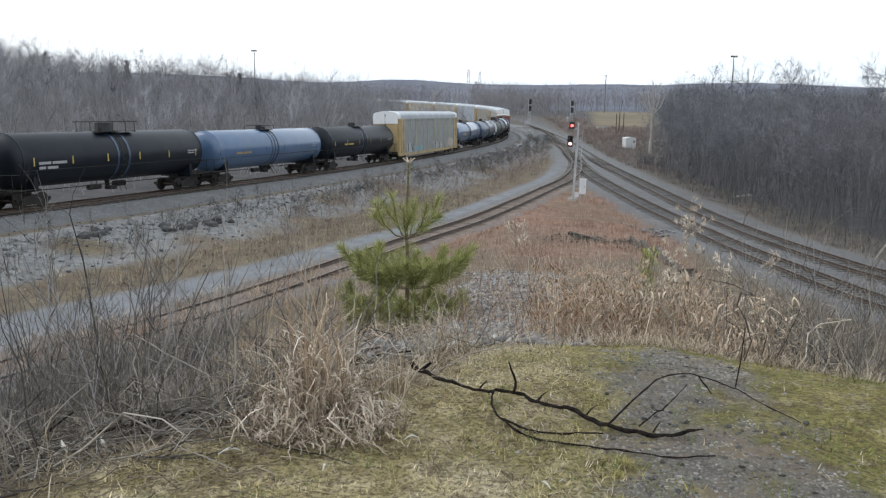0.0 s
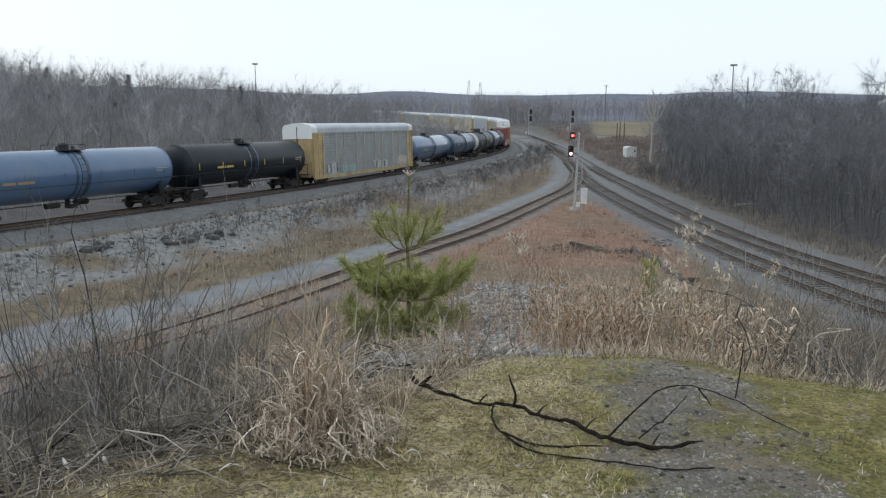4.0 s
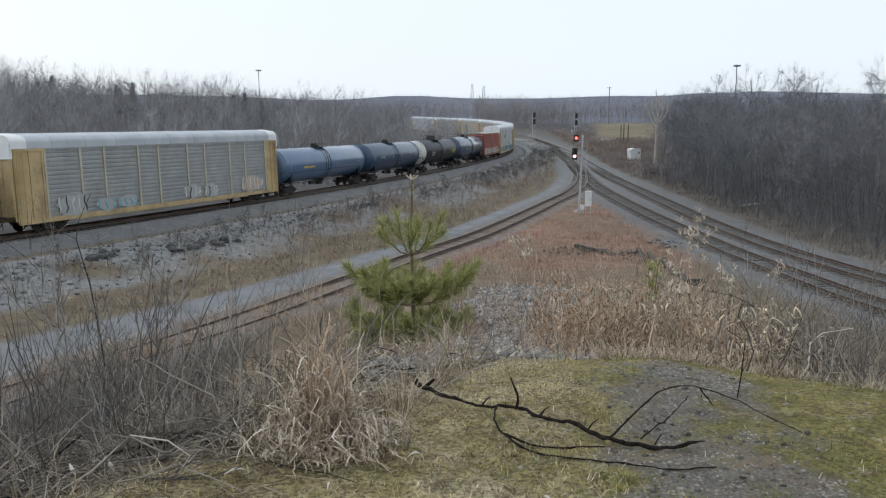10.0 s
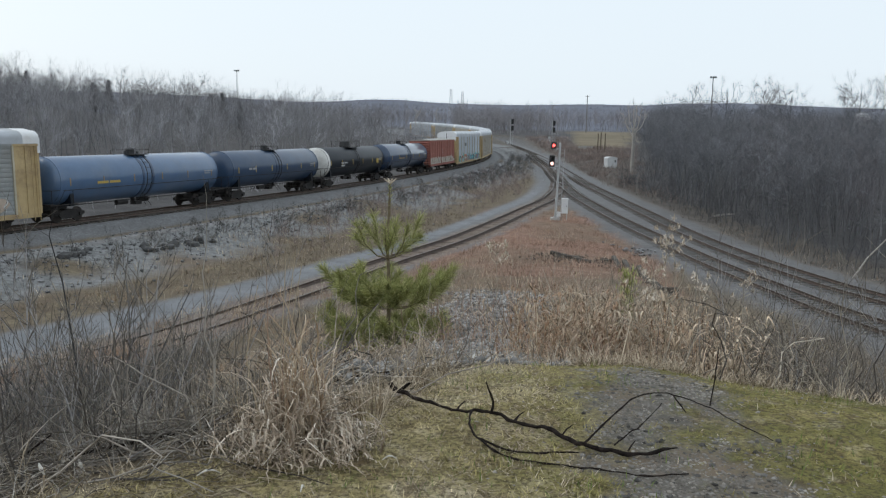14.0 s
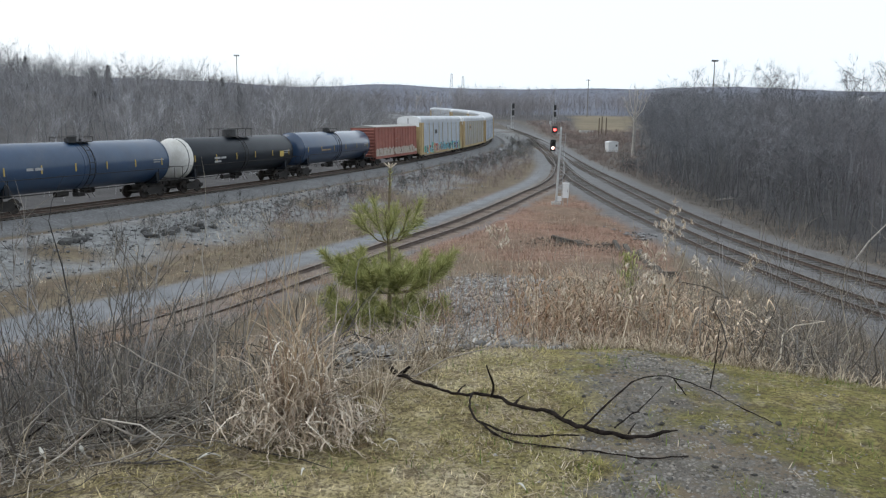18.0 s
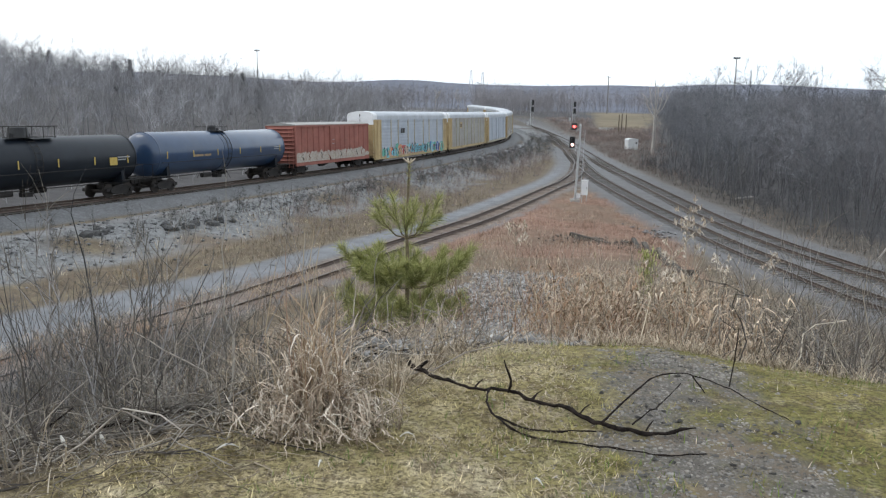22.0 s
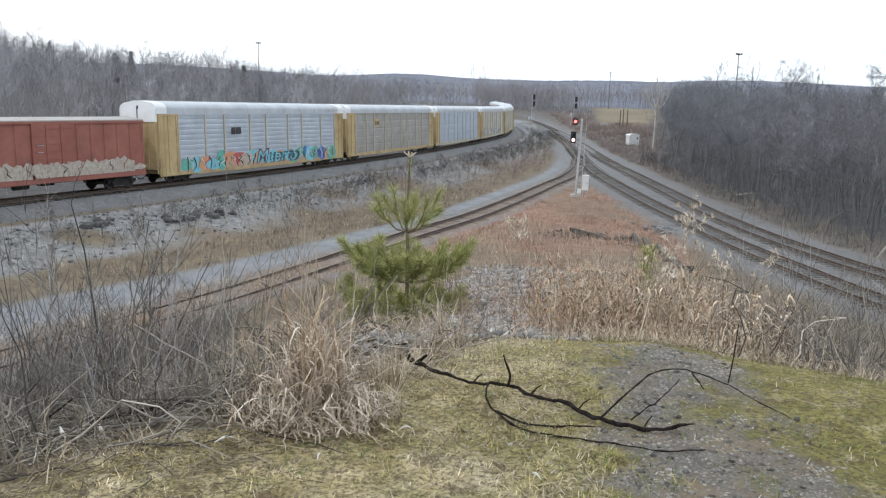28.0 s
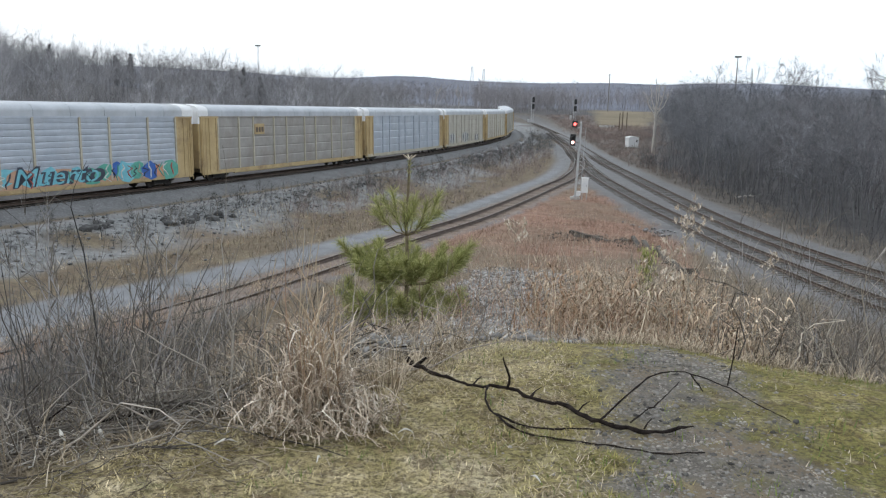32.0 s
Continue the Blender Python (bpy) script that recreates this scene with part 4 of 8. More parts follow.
def truck(car, y):
    frame_shell = Shell()
    for sx in (-1, 1):
        x = sx * 1.0
        sec = [(-1.25, 0.42), (-1.25, 0.62), (-0.85, 0.66), (-0.35, 0.80), (0.35, 0.80), (0.85, 0.66), (1.25, 0.62), (1.25, 0.42), (0.95, 0.40),
               (0.45, 0.22), (-0.45, 0.22), (-0.95, 0.40)]
        v = [(x - 0.07, yy, z) for yy, z in sec] + [(x + 0.07, yy, z) for yy, z in sec]
        n = len(sec)
        frame_shell.add(v, [(k, (k + 1) % n, n + (k + 1) % n, n + k) for k in range(n)] + [tuple(range(n))[::-1], tuple(range(n, 2 * n))])
        for k in (-1, 1):
            frame_shell.tube([(x + sx * 0.05, k * 0.86, 0.47), (x + sx * 0.17, k * 0.86, 0.47)], 0.13, 10)
        for k in (-0.18, 0, 0.18):
            frame_shell.tube([(x, k, 0.3), (x, k, 0.62)], 0.07, 6)
    frame_shell.box(0, 0, 0.68, 2.1, 0.42, 0.28)
    t = part("truck", frame_shell, UNDER, car, at=pose(0, y, 0))
    for k in (-0.86, 0.86):
        w = new("wheelset", WHEELSET)
        w.parent = t
        w.matrix_basis = pose(0, k, 0.457)
        SPIN.append((w, k))
    return t


def coupler(car, y, d):
    s = Shell().box(0, y + d * 0.25, 0.85, 0.22, 0.75, 0.2).box(0.03, y + d * 0.62, 0.85, 0.34, 0.28, 0.3)
    s.tube([(0.3, y, 0.75), (0.32, y + d * 0.3, 0.45), (0.28, y + d * 0.65, 0.5)], 0.03, 6)
    part("coupler", s, UNDER, car)


def bars(car, name, rows, material, x, y0, z0, h=0.16, gap=0.12):
    """Lettering too small to read: plain bars. rows: lists of bar lengths."""
    s = Shell()
    for i, row in enumerate(rows):
        y = y0
        for w in row:
            s.box(x, y + w / 2, z0 - i * (h + gap), 0.012, w, h)
            y += w + 0.12
    return part(name, s, material, car)


def tank_car(paint, length, r, top, label, dome="hatch", letters=None, stripe=LETTER_YELLOW, head=None, band=True, placard=False):
    car = thing("tank_car", label, "tank car", "cars of the freight train")
    half = length / 2 - 0.62
    zc = top - r
    prof = []
    dep = r * 0.36
    for a in np.linspace(0, math.pi / 2, 8)[1:]:
        prof.append((-half + dep - dep * math.cos(a), r * math.sin(a)))
    prof = [(-half, 0.02)] + prof
    prof += [(-y, rr) for y, rr in prof[::-1]]
    barrel = part("tank", Shell().lathe_y(prof, 0, zc, 40), paint, car, smooth=True)
    if head:
        k = [(y - 0.008, rr + 0.012) for y, rr in prof[:8]] + [(-half + dep + 0.55, r + 0.012)]
        part("painted_head", Shell().lathe_y(k, 0, zc, 40), head, barrel, "white painted tank head", smooth=True)
    for y in ((-0.5, 0.5) if band else ()):
        part("seam_band", Shell().lathe_y([(y - 0.09, r + 0.004), (y - 0.09, r + 0.022), (y + 0.09, r + 0.022), (y + 0.09, r + 0.004)], 0, zc, 40), TANK_NAVY, barrel)
    for y in (-half + dep, half - dep):
        part("seam_band", Shell().lathe_y([(y - 0.04, r + 0.002), (y - 0.04, r + 0.02), (y + 0.04, r + 0.02), (y + 0.04, r + 0.002)], 0, zc, 40), paint, barrel)
    # manway, platform and rails on the top
    s = Shell().tube([(0, 0, top - 0.05), (0, 0, top + 0.32)], 0.32, 12)
    s.tube([(0, 0, top + 0.32), (0, 0, top + 0.40)], [0.38, 0.30], 12)
    s.tube([(0, 0.75, top - 0.05), (0, 0.75, top + 0.18)], 0.1, 8).tube([(0.2, -0.7, top - 0.05), (0.2, -0.7, top + 0.22)], 0.09, 8)
    part("manway", s, BLACK_PAINT, car)
    s = Shell()
    if dome == "platform":
        for sx in (-1, 1):
            s.box(sx * 0.75, 0.2, top - 0.02, 0.5, 3.4, 0.05)
            for y in (-1.4, -0.2, 1.0, 1.85):
                s.tube([(sx * 0.95, y, top - 0.1), (sx * 0.95, y, top + 0.62)], 0.025, 5)
            s.tube([(sx * 0.95, -1.7, top + 0.62), (sx * 0.95, 2.1, top + 0.62)], 0.03, 5)
        part("bonnet", Shell().tube([(0, 0, top), (0, 0, top + 0.55)], [0.62, 0.55], 14).tube([(0, 0, top + 0.55), (0, 0, top + 0.66)], [0.6, 0.35], 14), BLACK_PAINT, car, "black valve bonnet")
    else:
        for sx in (-1, 1):
            s.box(sx * 0.62, 0.0, top - 0.03, 0.42, 1.9, 0.05)
            s.tube([(sx * 0.82, -1.0, top + 0.02), (sx * 0.82, -1.0, top + 0.3), (sx * 0.82, 1.0, top + 0.3), (sx * 0.82, 1.0, top + 0.02)], 0.022, 5)
    part("platform", s, UNDER, car)
    # ladder on the side, straps and grab rails
    for sx in (-1, 1):
        s = Shell()
        for y in (-0.23, 0.23):
            pts = [(sx * (r + 0.1) * math.cos(a), y, zc + (r + 0.1) * math.sin(a)) for a in np.linspace(-1.0, 1.25, 10)]
            s.tube([(sx * 1.42, y, 0.5)] + pts, 0.022, 5)
        for a in np.linspace(-0.9, 1.15, 9):
            s.tube([(sx * (r + 0.1) * math.cos(a), -0.23, zc + (r + 0.1) * math.sin(a)), (sx * (r + 0.1) * math.cos(a), 0.23, zc + (r + 0.1) * math.sin(a))], 0.018, 5)
        part("side_ladder", s, UNDER, car)
        s = Shell().tube([(sx * (r + 0.09), -half + 0.6, zc - 0.55), (sx * (r + 0.09), half - 0.6, zc - 0.55)], 0.022, 5)
        for y in np.linspace(-half + 0.8, half - 0.8, 9):
            s.tube([(sx * (r - 0.1), y, zc - 0.55), (sx * (r + 0.09), y, zc - 0.55)], 0.016, 4)
        part("grab_rail", s, UNDER, car)
    # reflective strips and lettering on both sides
    for sx in (-1, 1):
        for y in np.linspace(-half + 1.3, half - 1.3, 6):
            part("reflector_strip", Shell().box(sx * (r + 0.004), y, zc - 0.05, 0.014, 0.09, 0.5), stripe, barrel)
        x = sx * (r + 0.006)
        if letters:
            colour, blocks = letters
            for y0, z0, rows in blocks:
                bars(barrel, "lettering", rows, colour, x, y0, zc + z0)
        bars(barrel, "data_panel", [[1.1], [0.7]], LETTER_WHITE if letters else UNDER, x, half - 2.2, zc + 0.1, 0.07, 0.09)
        if placard:
            s = Shell().box(sx * (r + 0.02), half - 2.6, zc - 0.15, 0.02, 0.65, 0.5)
            part("placard", s, LETTER_YELLOW, barrel, "yellow placard")
    # stub sills, bolsters, running boards, steps, brake gear
    for d in (-1, 1):
        ye = d * (length / 2 - 0.45)
        yb = d * (length / 2 - 2.2)
        s = Shell().box(0, (ye + yb - d * 0.6) / 2, 0.95, 0.5, abs(ye - yb) + 0.6, 0.34)
        part("stub_sill", s, UNDER, car)
        s = Shell()
        for sx in (-1, 1):
            s.add([(sx * 1.35, yb - 0.15, 1.0), (sx * 0.1, yb - 0.15, 0.95), (sx * 0.1, yb - 0.15, zc - r + 0.1), (sx * 1.3, yb - 0.15, zc - 0.45),
                   (sx * 1.35, yb + 0.15, 1.0), (sx * 0.1, yb + 0.15, 0.95), (sx * 0.1, yb + 0.15, zc - r + 0.1), (sx * 1.3, yb + 0.15, zc - 0.45)],
                  [(0, 1, 2, 3), (7, 6, 5, 4), (0, 4, 5, 1), (1, 5, 6, 2), (2, 6, 7, 3), (3, 7, 4, 0)])
        part("saddle", s, TANK_BLACK, car)
        s = Shell().box(0, ye - d * 0.15, 1.16, 2.9, 0.5, 0.05)
        for sx in (-1, 1):
            s.box(sx * 1.35, (ye + yb) / 2, 1.13, 0.35, abs(ye - yb) + 0.5, 0.05)
            s.tube([(sx * 1.4, ye, 1.1), (sx * 1.42, ye, 0.42), (sx * 1.42, ye - d * 0.4, 0.42), (sx * 1.4, ye - d * 0.4, 1.1)], 0.025, 5)
            s.tube([(sx * 1.42, ye, 1.15), (sx * 1.42, ye, 2.05), (sx * 1.42, yb, 2.05), (sx * 1.42, yb, 1.15)], 0.022, 5)
        s.tube([(-1.42, ye, 2.05), (1.42, ye, 2.05)], 0.022, 5)
        part("end_platform", s, UNDER, car)
        truck(car, yb)
        coupler(car, ye, d)
    s = Shell().tube([(0.5, -2.2, 0.85), (0.5, -1.2, 0.85)], 0.18, 10).tube([(-0.4, 1.0, 0.85), (-0.4, 2.0, 0.85)], 0.2, 10)
    s.tube([(0, 0, zc - r + 0.02), (0, 0, zc - r - 0.35)], 0.16, 10).tube([(0.2, -half + 2, 0.95), (0.2, half - 2, 0.95)], 0.03, 5)
    s.box(0.3, 0, 0.7, 0.5, 0.6, 0.25)
    part("brake_gear", s, UNDER, car)
    return car


def autorack(length, panel, post, label, sill=YELLOW, ribs=5, bays=9, tall=5.84, roof_mat=ROOF_PALE, plate=False):
    car = thing("autorack_car", label, "autorack car", "cars of the freight train")
    half = length / 2 - 0.32
    w = 1.52
    # roof: flat skirts, rounded shoulders
    skirt = [(w, 4.92), (w, 5.3)] + [(w - 0.62 + 0.62 * math.cos(a), 5.3 + (tall - 5.42) * math.sin(a)) for a in np.linspace(0.25, math.pi / 2, 6)] + [(0.3, tall)]
    sec = skirt + [(-x, z) for x, z in skirt[::-1]]
    inner = [(x * 0.97, z - 0.04) for x, z in sec]
    shell = Shell()
    ys = [-half + 0.02, -half + 0.9] + list(np.linspace(-half + 3, half - 3, 9)) + [half - 0.9, half - 0.02]
    roof = part("roof", shell.prism_y([(x * 0.98, z - 0.03) for x, z in sec], ys[0], ys[-1]), roof_mat, car)
    for a, b in zip(ys[:-1], ys[1:]):
        part("roof_sheet", Shell().prism_y(sec + inner[::-1], a + 0.012, b - 0.012), roof_mat, roof)
    for d in (-1, 1):
        cs = [(x * 1.008, z + 0.012) for x, z in sec]
        ya, yb = sorted((d * half, d * (half - 1.15)))
        part("end_cap", Shell().prism_y(cs, ya, yb), ROOF_WHITE, roof, "white painted roof end")
    # side bays between the end posts
    y0, y1 = -half + 2.35, half - 1.9
    edges = np.linspace(y0, y1, bays + 1)
    if bays > 7:
        edges[1:-1] += np.where(np.arange(1, bays) % 2 == 0, -0.35, 0.2)
    for sx in (-1, 1):
        for a, b in zip(edges[:-1], edges[1:]):
            s = Shell()
            n = ribs
            hgt = 4.05 / n
            prof = []
            for i in range(n):
                z = 0.85 + i * hgt
                prof += [(w - 0.055, z), (w - 0.03, z + hgt * 0.1), (w - 0.018, z + hgt * 0.55), (w - 0.024, z + hgt * 0.9)]
            prof.append((w - 0.055, 4.9))
            s.add([(sx * x, y, z) for x, z in prof for y in (a + 0.02, b - 0.02)],
                  [(2 * i, 2 * i + 1, 2 * i + 3, 2 * i + 2) if sx > 0 else (2 * i + 2, 2 * i + 3, 2 * i + 1, 2 * i) for i in range(len(prof) - 1)])
            part("side_panel", s, panel, car)
        for y in edges:
            part("post", Shell().box(sx * (w + 0.015), y, 2.87, 0.09, 0.15, 4.07), post, car)
        # end screens and sill
        for ya, yb, wd in ((-half + 0.15, y0, 0), (y1, half - 0.15, 0)):
            s = Shell().box(sx * (w - 0.02), (ya + yb) / 2, 2.8, 0.06, yb - ya, 4.16)
            for y in (ya + 0.12, (ya + yb) / 2, yb - 0.2):
                s.box(sx * (w + 0.03), y, 2.8, 0.07, 0.14, 4.16)
            s.box(sx * (w + 0.03), (ya + yb) / 2, 4.86, 0.08, yb - ya, 0.14)
            part("end_screen", s, YELLOW, car)
        part("side_sill", Shell().box(sx * (w - 0.01), 0, 0.72, 0.1, 2 * half - 0.4, 0.28).box(sx * (w - 0.12), 0, 0.55, 0.16, 2 * half - 9, 0.1), sill, car)
        part("top_rail", Shell().box(sx * (w + 0.005), 0, 4.9, 0.08, 2 * half - 0.4, 0.1), panel, car)
        if plate:
            pl = part("logo_plate", Shell().box(sx * (w + 0.03), edges[2] + 0.9, 3.9, 0.03, 1.5, 0.85), YELLOW, car, "faded yellow logo plate")
            bars(pl, "lettering", [[0.3, 0.3, 0.3]], BROWN_POST, sx * (w + 0.05), edges[2] + 0.35, 3.85, 0.4)
        for y in (-half + 0.5, half - 0.5):
            ladder = Shell()
            for k in (-0.2, 0.2):
                ladder.tube([(sx * (w + 0.1), y + k, 0.4), (sx * (w + 0.1), y + k, 4.8)], 0.02, 4)
            for z in np.arange(0.7, 4.8, 0.4):
                ladder.tube([(sx * (w + 0.1), y - 0.2, z), (sx * (w + 0.1), y + 0.2, z)], 0.016, 4)
            part("ladder", ladder, YELLOW, car)
    part("deck", Shell().box(0, 0, 0.92, 2.9, 2 * half - 0.4, 0.2).box(0, 0, 0.78, 0.7, 2 * half - 3, 0.3), UNDER, car)
    for d in (-1, 1):
        ye = d * (half - 0.06)
        for sx in (-1, 1):
            leaf = part("end_door", Shell().box(sx * 0.745, ye, 2.85, 1.45, 0.1, 4.1), YELLOW, car, "dirty yellow end door")
            for x in (0.1, 0.75, 1.4):
                part("stiffener", Shell().box(sx * x, ye + d * 0.06, 3.0, 0.07, 0.06, 3.85), YELLOW, leaf)
        part("end_top", Shell().box(0, ye + d * 0.03, 4.83, 3.0, 0.2, 0.9), ROOF_WHITE, car)
        part("door_bar", Shell().box(0, ye + d * 0.1, 3.3, 0.09, 0.06, 4.4), BLACK_PAINT, car)
        truck(car, d * (half - 3.0))
        coupler(car, d * (half - 0.1), d)
        part("end_sill", Shell().box(0, ye - d * 0.2, 0.93, 2.9, 0.5, 0.3), UNDER, car)
    return car


def box_car(length):
    car = thing("box_car", "rust-red boxcar with ribbed sides and peeling whitish paint below", "boxcar", "cars of the freight train")
    half, w, h0, h1 = length / 2 - 0.85, 1.5, 1.05, 4.45
    body = part("body", Shell().box(0, 0, (h0 + h1) / 2, 2 * w - 0.08, 2 * half - 0.1, h1 - h0), BOX_RED, car)
    for sx in (-1, 1):
        for y in np.linspace(-half + 0.12, half - 0.12, 15):
            if abs(y - 0.3) < 1.55:
                continue
            part("rib", Shell().add([(sx * (w - 0.05), y - 0.12, h0), (sx * (w + 0.03), y - 0.06, h0), (sx * (w + 0.03), y + 0.06, h0), (sx * (w - 0.05), y + 0.12, h0),
                                     (sx * (w - 0.05), y - 0.12, h1), (sx * (w + 0.03), y - 0.06, h1), (sx * (w + 0.03), y + 0.06, h1), (sx * (w - 0.05), y + 0.12, h1)],
                                    [(0, 1, 5, 4), (1, 2, 6, 5), (2, 3, 7, 6), (4, 5, 6, 7)]), BOX_RED, car)
        door = part("sliding_door", Shell().box(sx * (w + 0.03), 0.3, 2.72, 0.1, 3.0, 3.3), BOX_RED, car, "ribbed sliding door")
        for z in np.linspace(1.4, 4.1, 7):
            part("door_rib", Shell().box(sx * (w + 0.09), 0.3, z, 0.05, 2.8, 0.07), BOX_RED, door)
        for y in (-0.2, 0.9):
            part("lock_rod", Shell().box(sx * (w + 0.1), y, 2.7, 0.05, 0.06, 3.2), BOX_RED, door)
        bars(door, "lettering", [[0.5], [0.45]], LETTER_WHITE, sx * (w + 0.13), -0.9, 3.1, 0.05, 0.35)
        rng = np.random.default_rng(5)
        for a, b in ((-half + 0.1, -1.3), (1.9, half - 1.0)):
            part("paint_band", Shell().box(sx * (w + 0.028), (a + b) / 2, 1.52, 0.012, b - a, 0.72), WORN_WHITE, body, "peeling whitish paint band")
        part("paint_band", Shell().box(sx * (w + 0.118), 0.3, 1.55, 0.012, 2.9, 0.75), WORN_WHITE, body, "peeling whitish paint band")
        for i, y in enumerate(np.linspace(-half + 0.5, half - 0.5, 24)):
            on_door = abs(y - 0.3) < 1.6
            tall = rng.uniform(0.40, 0.50) * (0.55 if y > half - 1.6 else 1)
            sh = blob(y, 1.2 + tall, 0.5, tall, 11, rng, (w + 0.125 + 0.002 * (i % 3)) if on_door else (w + 0.036 + 0.002 * (i % 3)))
            if sx < 0:
                sh.v = [v * (-1, 1, 1) for v in sh.v]
                sh.f = [f[::-1] for f in sh.f]
            p = part("paint_patch", sh, WORN_WHITE, body, "peeling whitish paint")
            if i % 2:
                x = sx * ((w + 0.136) if on_door else (w + 0.046))
                part("paint_stroke", Shell().tube([(x, y + rng.uniform(-0.25, 0.25), 1.25 + tall * f) for f in (0.2, 0.6, 1.0, 1.5)], [0.02, 0.035, 0.03, 0.02], 4), (BOX_RED, UNDER, PALE_YELLOW)[i % 3], p)
        part("side_sill", Shell().box(sx * w, 0, 1.0, 0.12, 2 * half, 0.28), BOX_RED, car)
        part("top_rail", Shell().box(sx * w, 0, 4.42, 0.12, 2 * half, 0.14), BOX_RED, car)
    part("roof", Shell().prism_y([(-w - 0.03, 4.49), (w + 0.03, 4.49), (w + 0.03, 4.56), (0, 4.76), (-w - 0.03, 4.56)], -half, half), GALV_BROWN, car, "weathered metal roof")
    for d in (-1, 1):
        ye = d * half
        s = Shell()
        for z in np.linspace(1.35, 4.2, 9):
            s.add([(-1.35, ye - d * 0.06, z - 0.15), (1.35, ye - d * 0.06, z - 0.15), (-1.3, ye + d * 0.08, z), (1.3, ye + d * 0.08, z), (-1.35, ye - d * 0.06, z + 0.15), (1.35, ye - d * 0.06, z + 0.15)],
                  [(0, 1, 3, 2), (2, 3, 5, 4)])
        part("end_ribs", s, BOX_RED, car)
        s = Shell()
        for k in (-0.2, 0.2):
            s.tube([(1.1 + k, ye + d * 0.14, 0.7), (1.1 + k, ye + d * 0.14, 4.3)], 0.02, 4)
        for z in np.arange(0.8, 4.3, 0.4):
            s.tube([(0.9, ye + d * 0.14, z), (1.3, ye + d * 0.14, z)], 0.016, 4)
        part("ladder", s, BOX_RED, car)
        truck(car, d * (length / 2 - 2.6))
        coupler(car, d * (length / 2 - 0.5), d)
    part("underframe", Shell().box(0, 0, 0.88, 0.6, length - 1.4, 0.34).box(0, 0, 0.95, 2.6, 2 * half - 1, 0.12), UNDER, car)
    part("brake_gear", Shell().tube([(0.7, -2, 0.7), (0.7, -1, 0.7)], 0.18, 10).box(-0.6, 1.5, 0.7, 0.5, 0.9, 0.35), UNDER, car)
    return car


def blob(cy, cz, ry, rz, n, rng, x):
    a = np.linspace(0, math.tau, n, endpoint=False)
    k = rng.uniform(0.72, 1.15, n)
    pts = [(x, cy + ry * math.cos(q) * f, cz + rz * math.sin(q) * f) for q, f in zip(a, k)]
    back = [(x - 0.01, y, z) for _, y, z in pts]
    return Shell().add(pts + back, [tuple(range(n))] + [(i, n + i, n + (i + 1) % n, (i + 1) % n) for i in range(n)])


def graffiti_mural(car, half):
    rng = np.random.default_rng(12)
    x = 1.575
    root = part("graffiti", Shell().box(x - 0.004, 0, 1.02, 0.006, 2 * half - 5.4, 0.5), SPRAY["tan"], car, "bright painted graffiti along the lower side")
    order = ["teal", "cyan", "orange", "cyan", "teal", "orange", "red", "pink", "cyan", "tan", "cyan", "cyan", "tan", "cyan", "teal", "teal", "blue", "cyan", "teal", "blue", "orange", "teal"]
    ys = np.linspace(-half + 3.2, half - 2.6, len(order))
    for i, (c, y) in enumerate(zip(order, ys)):
        part("paint_patch", blob(y, 1.3 + rng.uniform(-0.1, 0.25), rng.uniform(0.65, 1.0), rng.uniform(0.45, 0.75), 9, rng, x + 0.004 + 0.002 * (i % 4)), SPRAY[c], root)
    for i, y in enumerate(np.linspace(-half + 3.0, half - 2.6, 46)):
        if -2.2 < y < 5.6 and i % 3:
            continue
        h = rng.uniform(0.28, 0.55)
        zig = [(x + 0.014, y + rng.uniform(-0.3, 0.3), 1.3 + h * f) for f in (-1, -0.45, 0.05, 0.5, 1)]
        part("paint_stroke", Shell().tube(zig, [0.025, 0.055, 0.045, 0.06, 0.02], 5), SPRAY[("ink", "white", "ink", "teal", "white", "red", "ink", "pink")[i % 8]], root)
    for dy, c, depth, size in ((0.0, "ink", 0.018, 1.62), (0.06, "cyan", 0.026, 1.5)):
        fc = bpy.data.curves.new("word", "FONT")
        fc.body, fc.size, fc.extrude, fc.shear, fc.offset = "Muerto", size, 0.003, 0.25, 0.05 if c == "ink" else 0.0
        tmp = bpy.data.objects.new("word", fc)
        me = bpy.data.meshes.new_from_object(tmp)
        bpy.data.objects.remove(tmp)
        me.materials.clear()
        me.materials.append(SPRAY[c])
        ob = new("word", me)
        ob.parent = root
        ob.matrix_basis = Matrix(((0, 0, 1, x + depth), (1.42, 0, 0, -1.9 + dy), (0, 1, 0, 0.9), (0, 0, 0, 1)))


def pale_tags(car, spots, x=1.58):
    """Faded sprayed tags: a worn pale patch with wavering strokes on it."""
    rng = np.random.default_rng(int(abs(spots[0][0]) * 10))
    for y, wide, tall, c in spots:
        p = part("spray_tag", blob(y, 0.84 + tall / 2, wide / 2 + 0.12, tall / 2 + 0.06, 14, rng, x), FADED if c != "pink" else SPRAY["pink"], car, "faded sprayed tag")
        m = max(2, int(round(wide / 0.45)))
        for i, k in enumerate(np.linspace(-wide / 2 + 0.1, wide / 2 - 0.1, m)):
            h, w = tall * rng.uniform(0.3, 0.45), 0.26
            zig = [(x + 0.008, y + k + w * (rng.random() - 0.5), 0.84 + tall / 2 + h * f) for f in (-1, -0.4, 0.1, 0.6, 1)]
            part("paint_stroke", Shell().tube(zig, [0.03, 0.05, 0.04, 0.05, 0.025], 5), SPRAY["cyan" if c == "cyan" else ("ink" if i % 3 == 1 and c != "pink" else "white")], p)


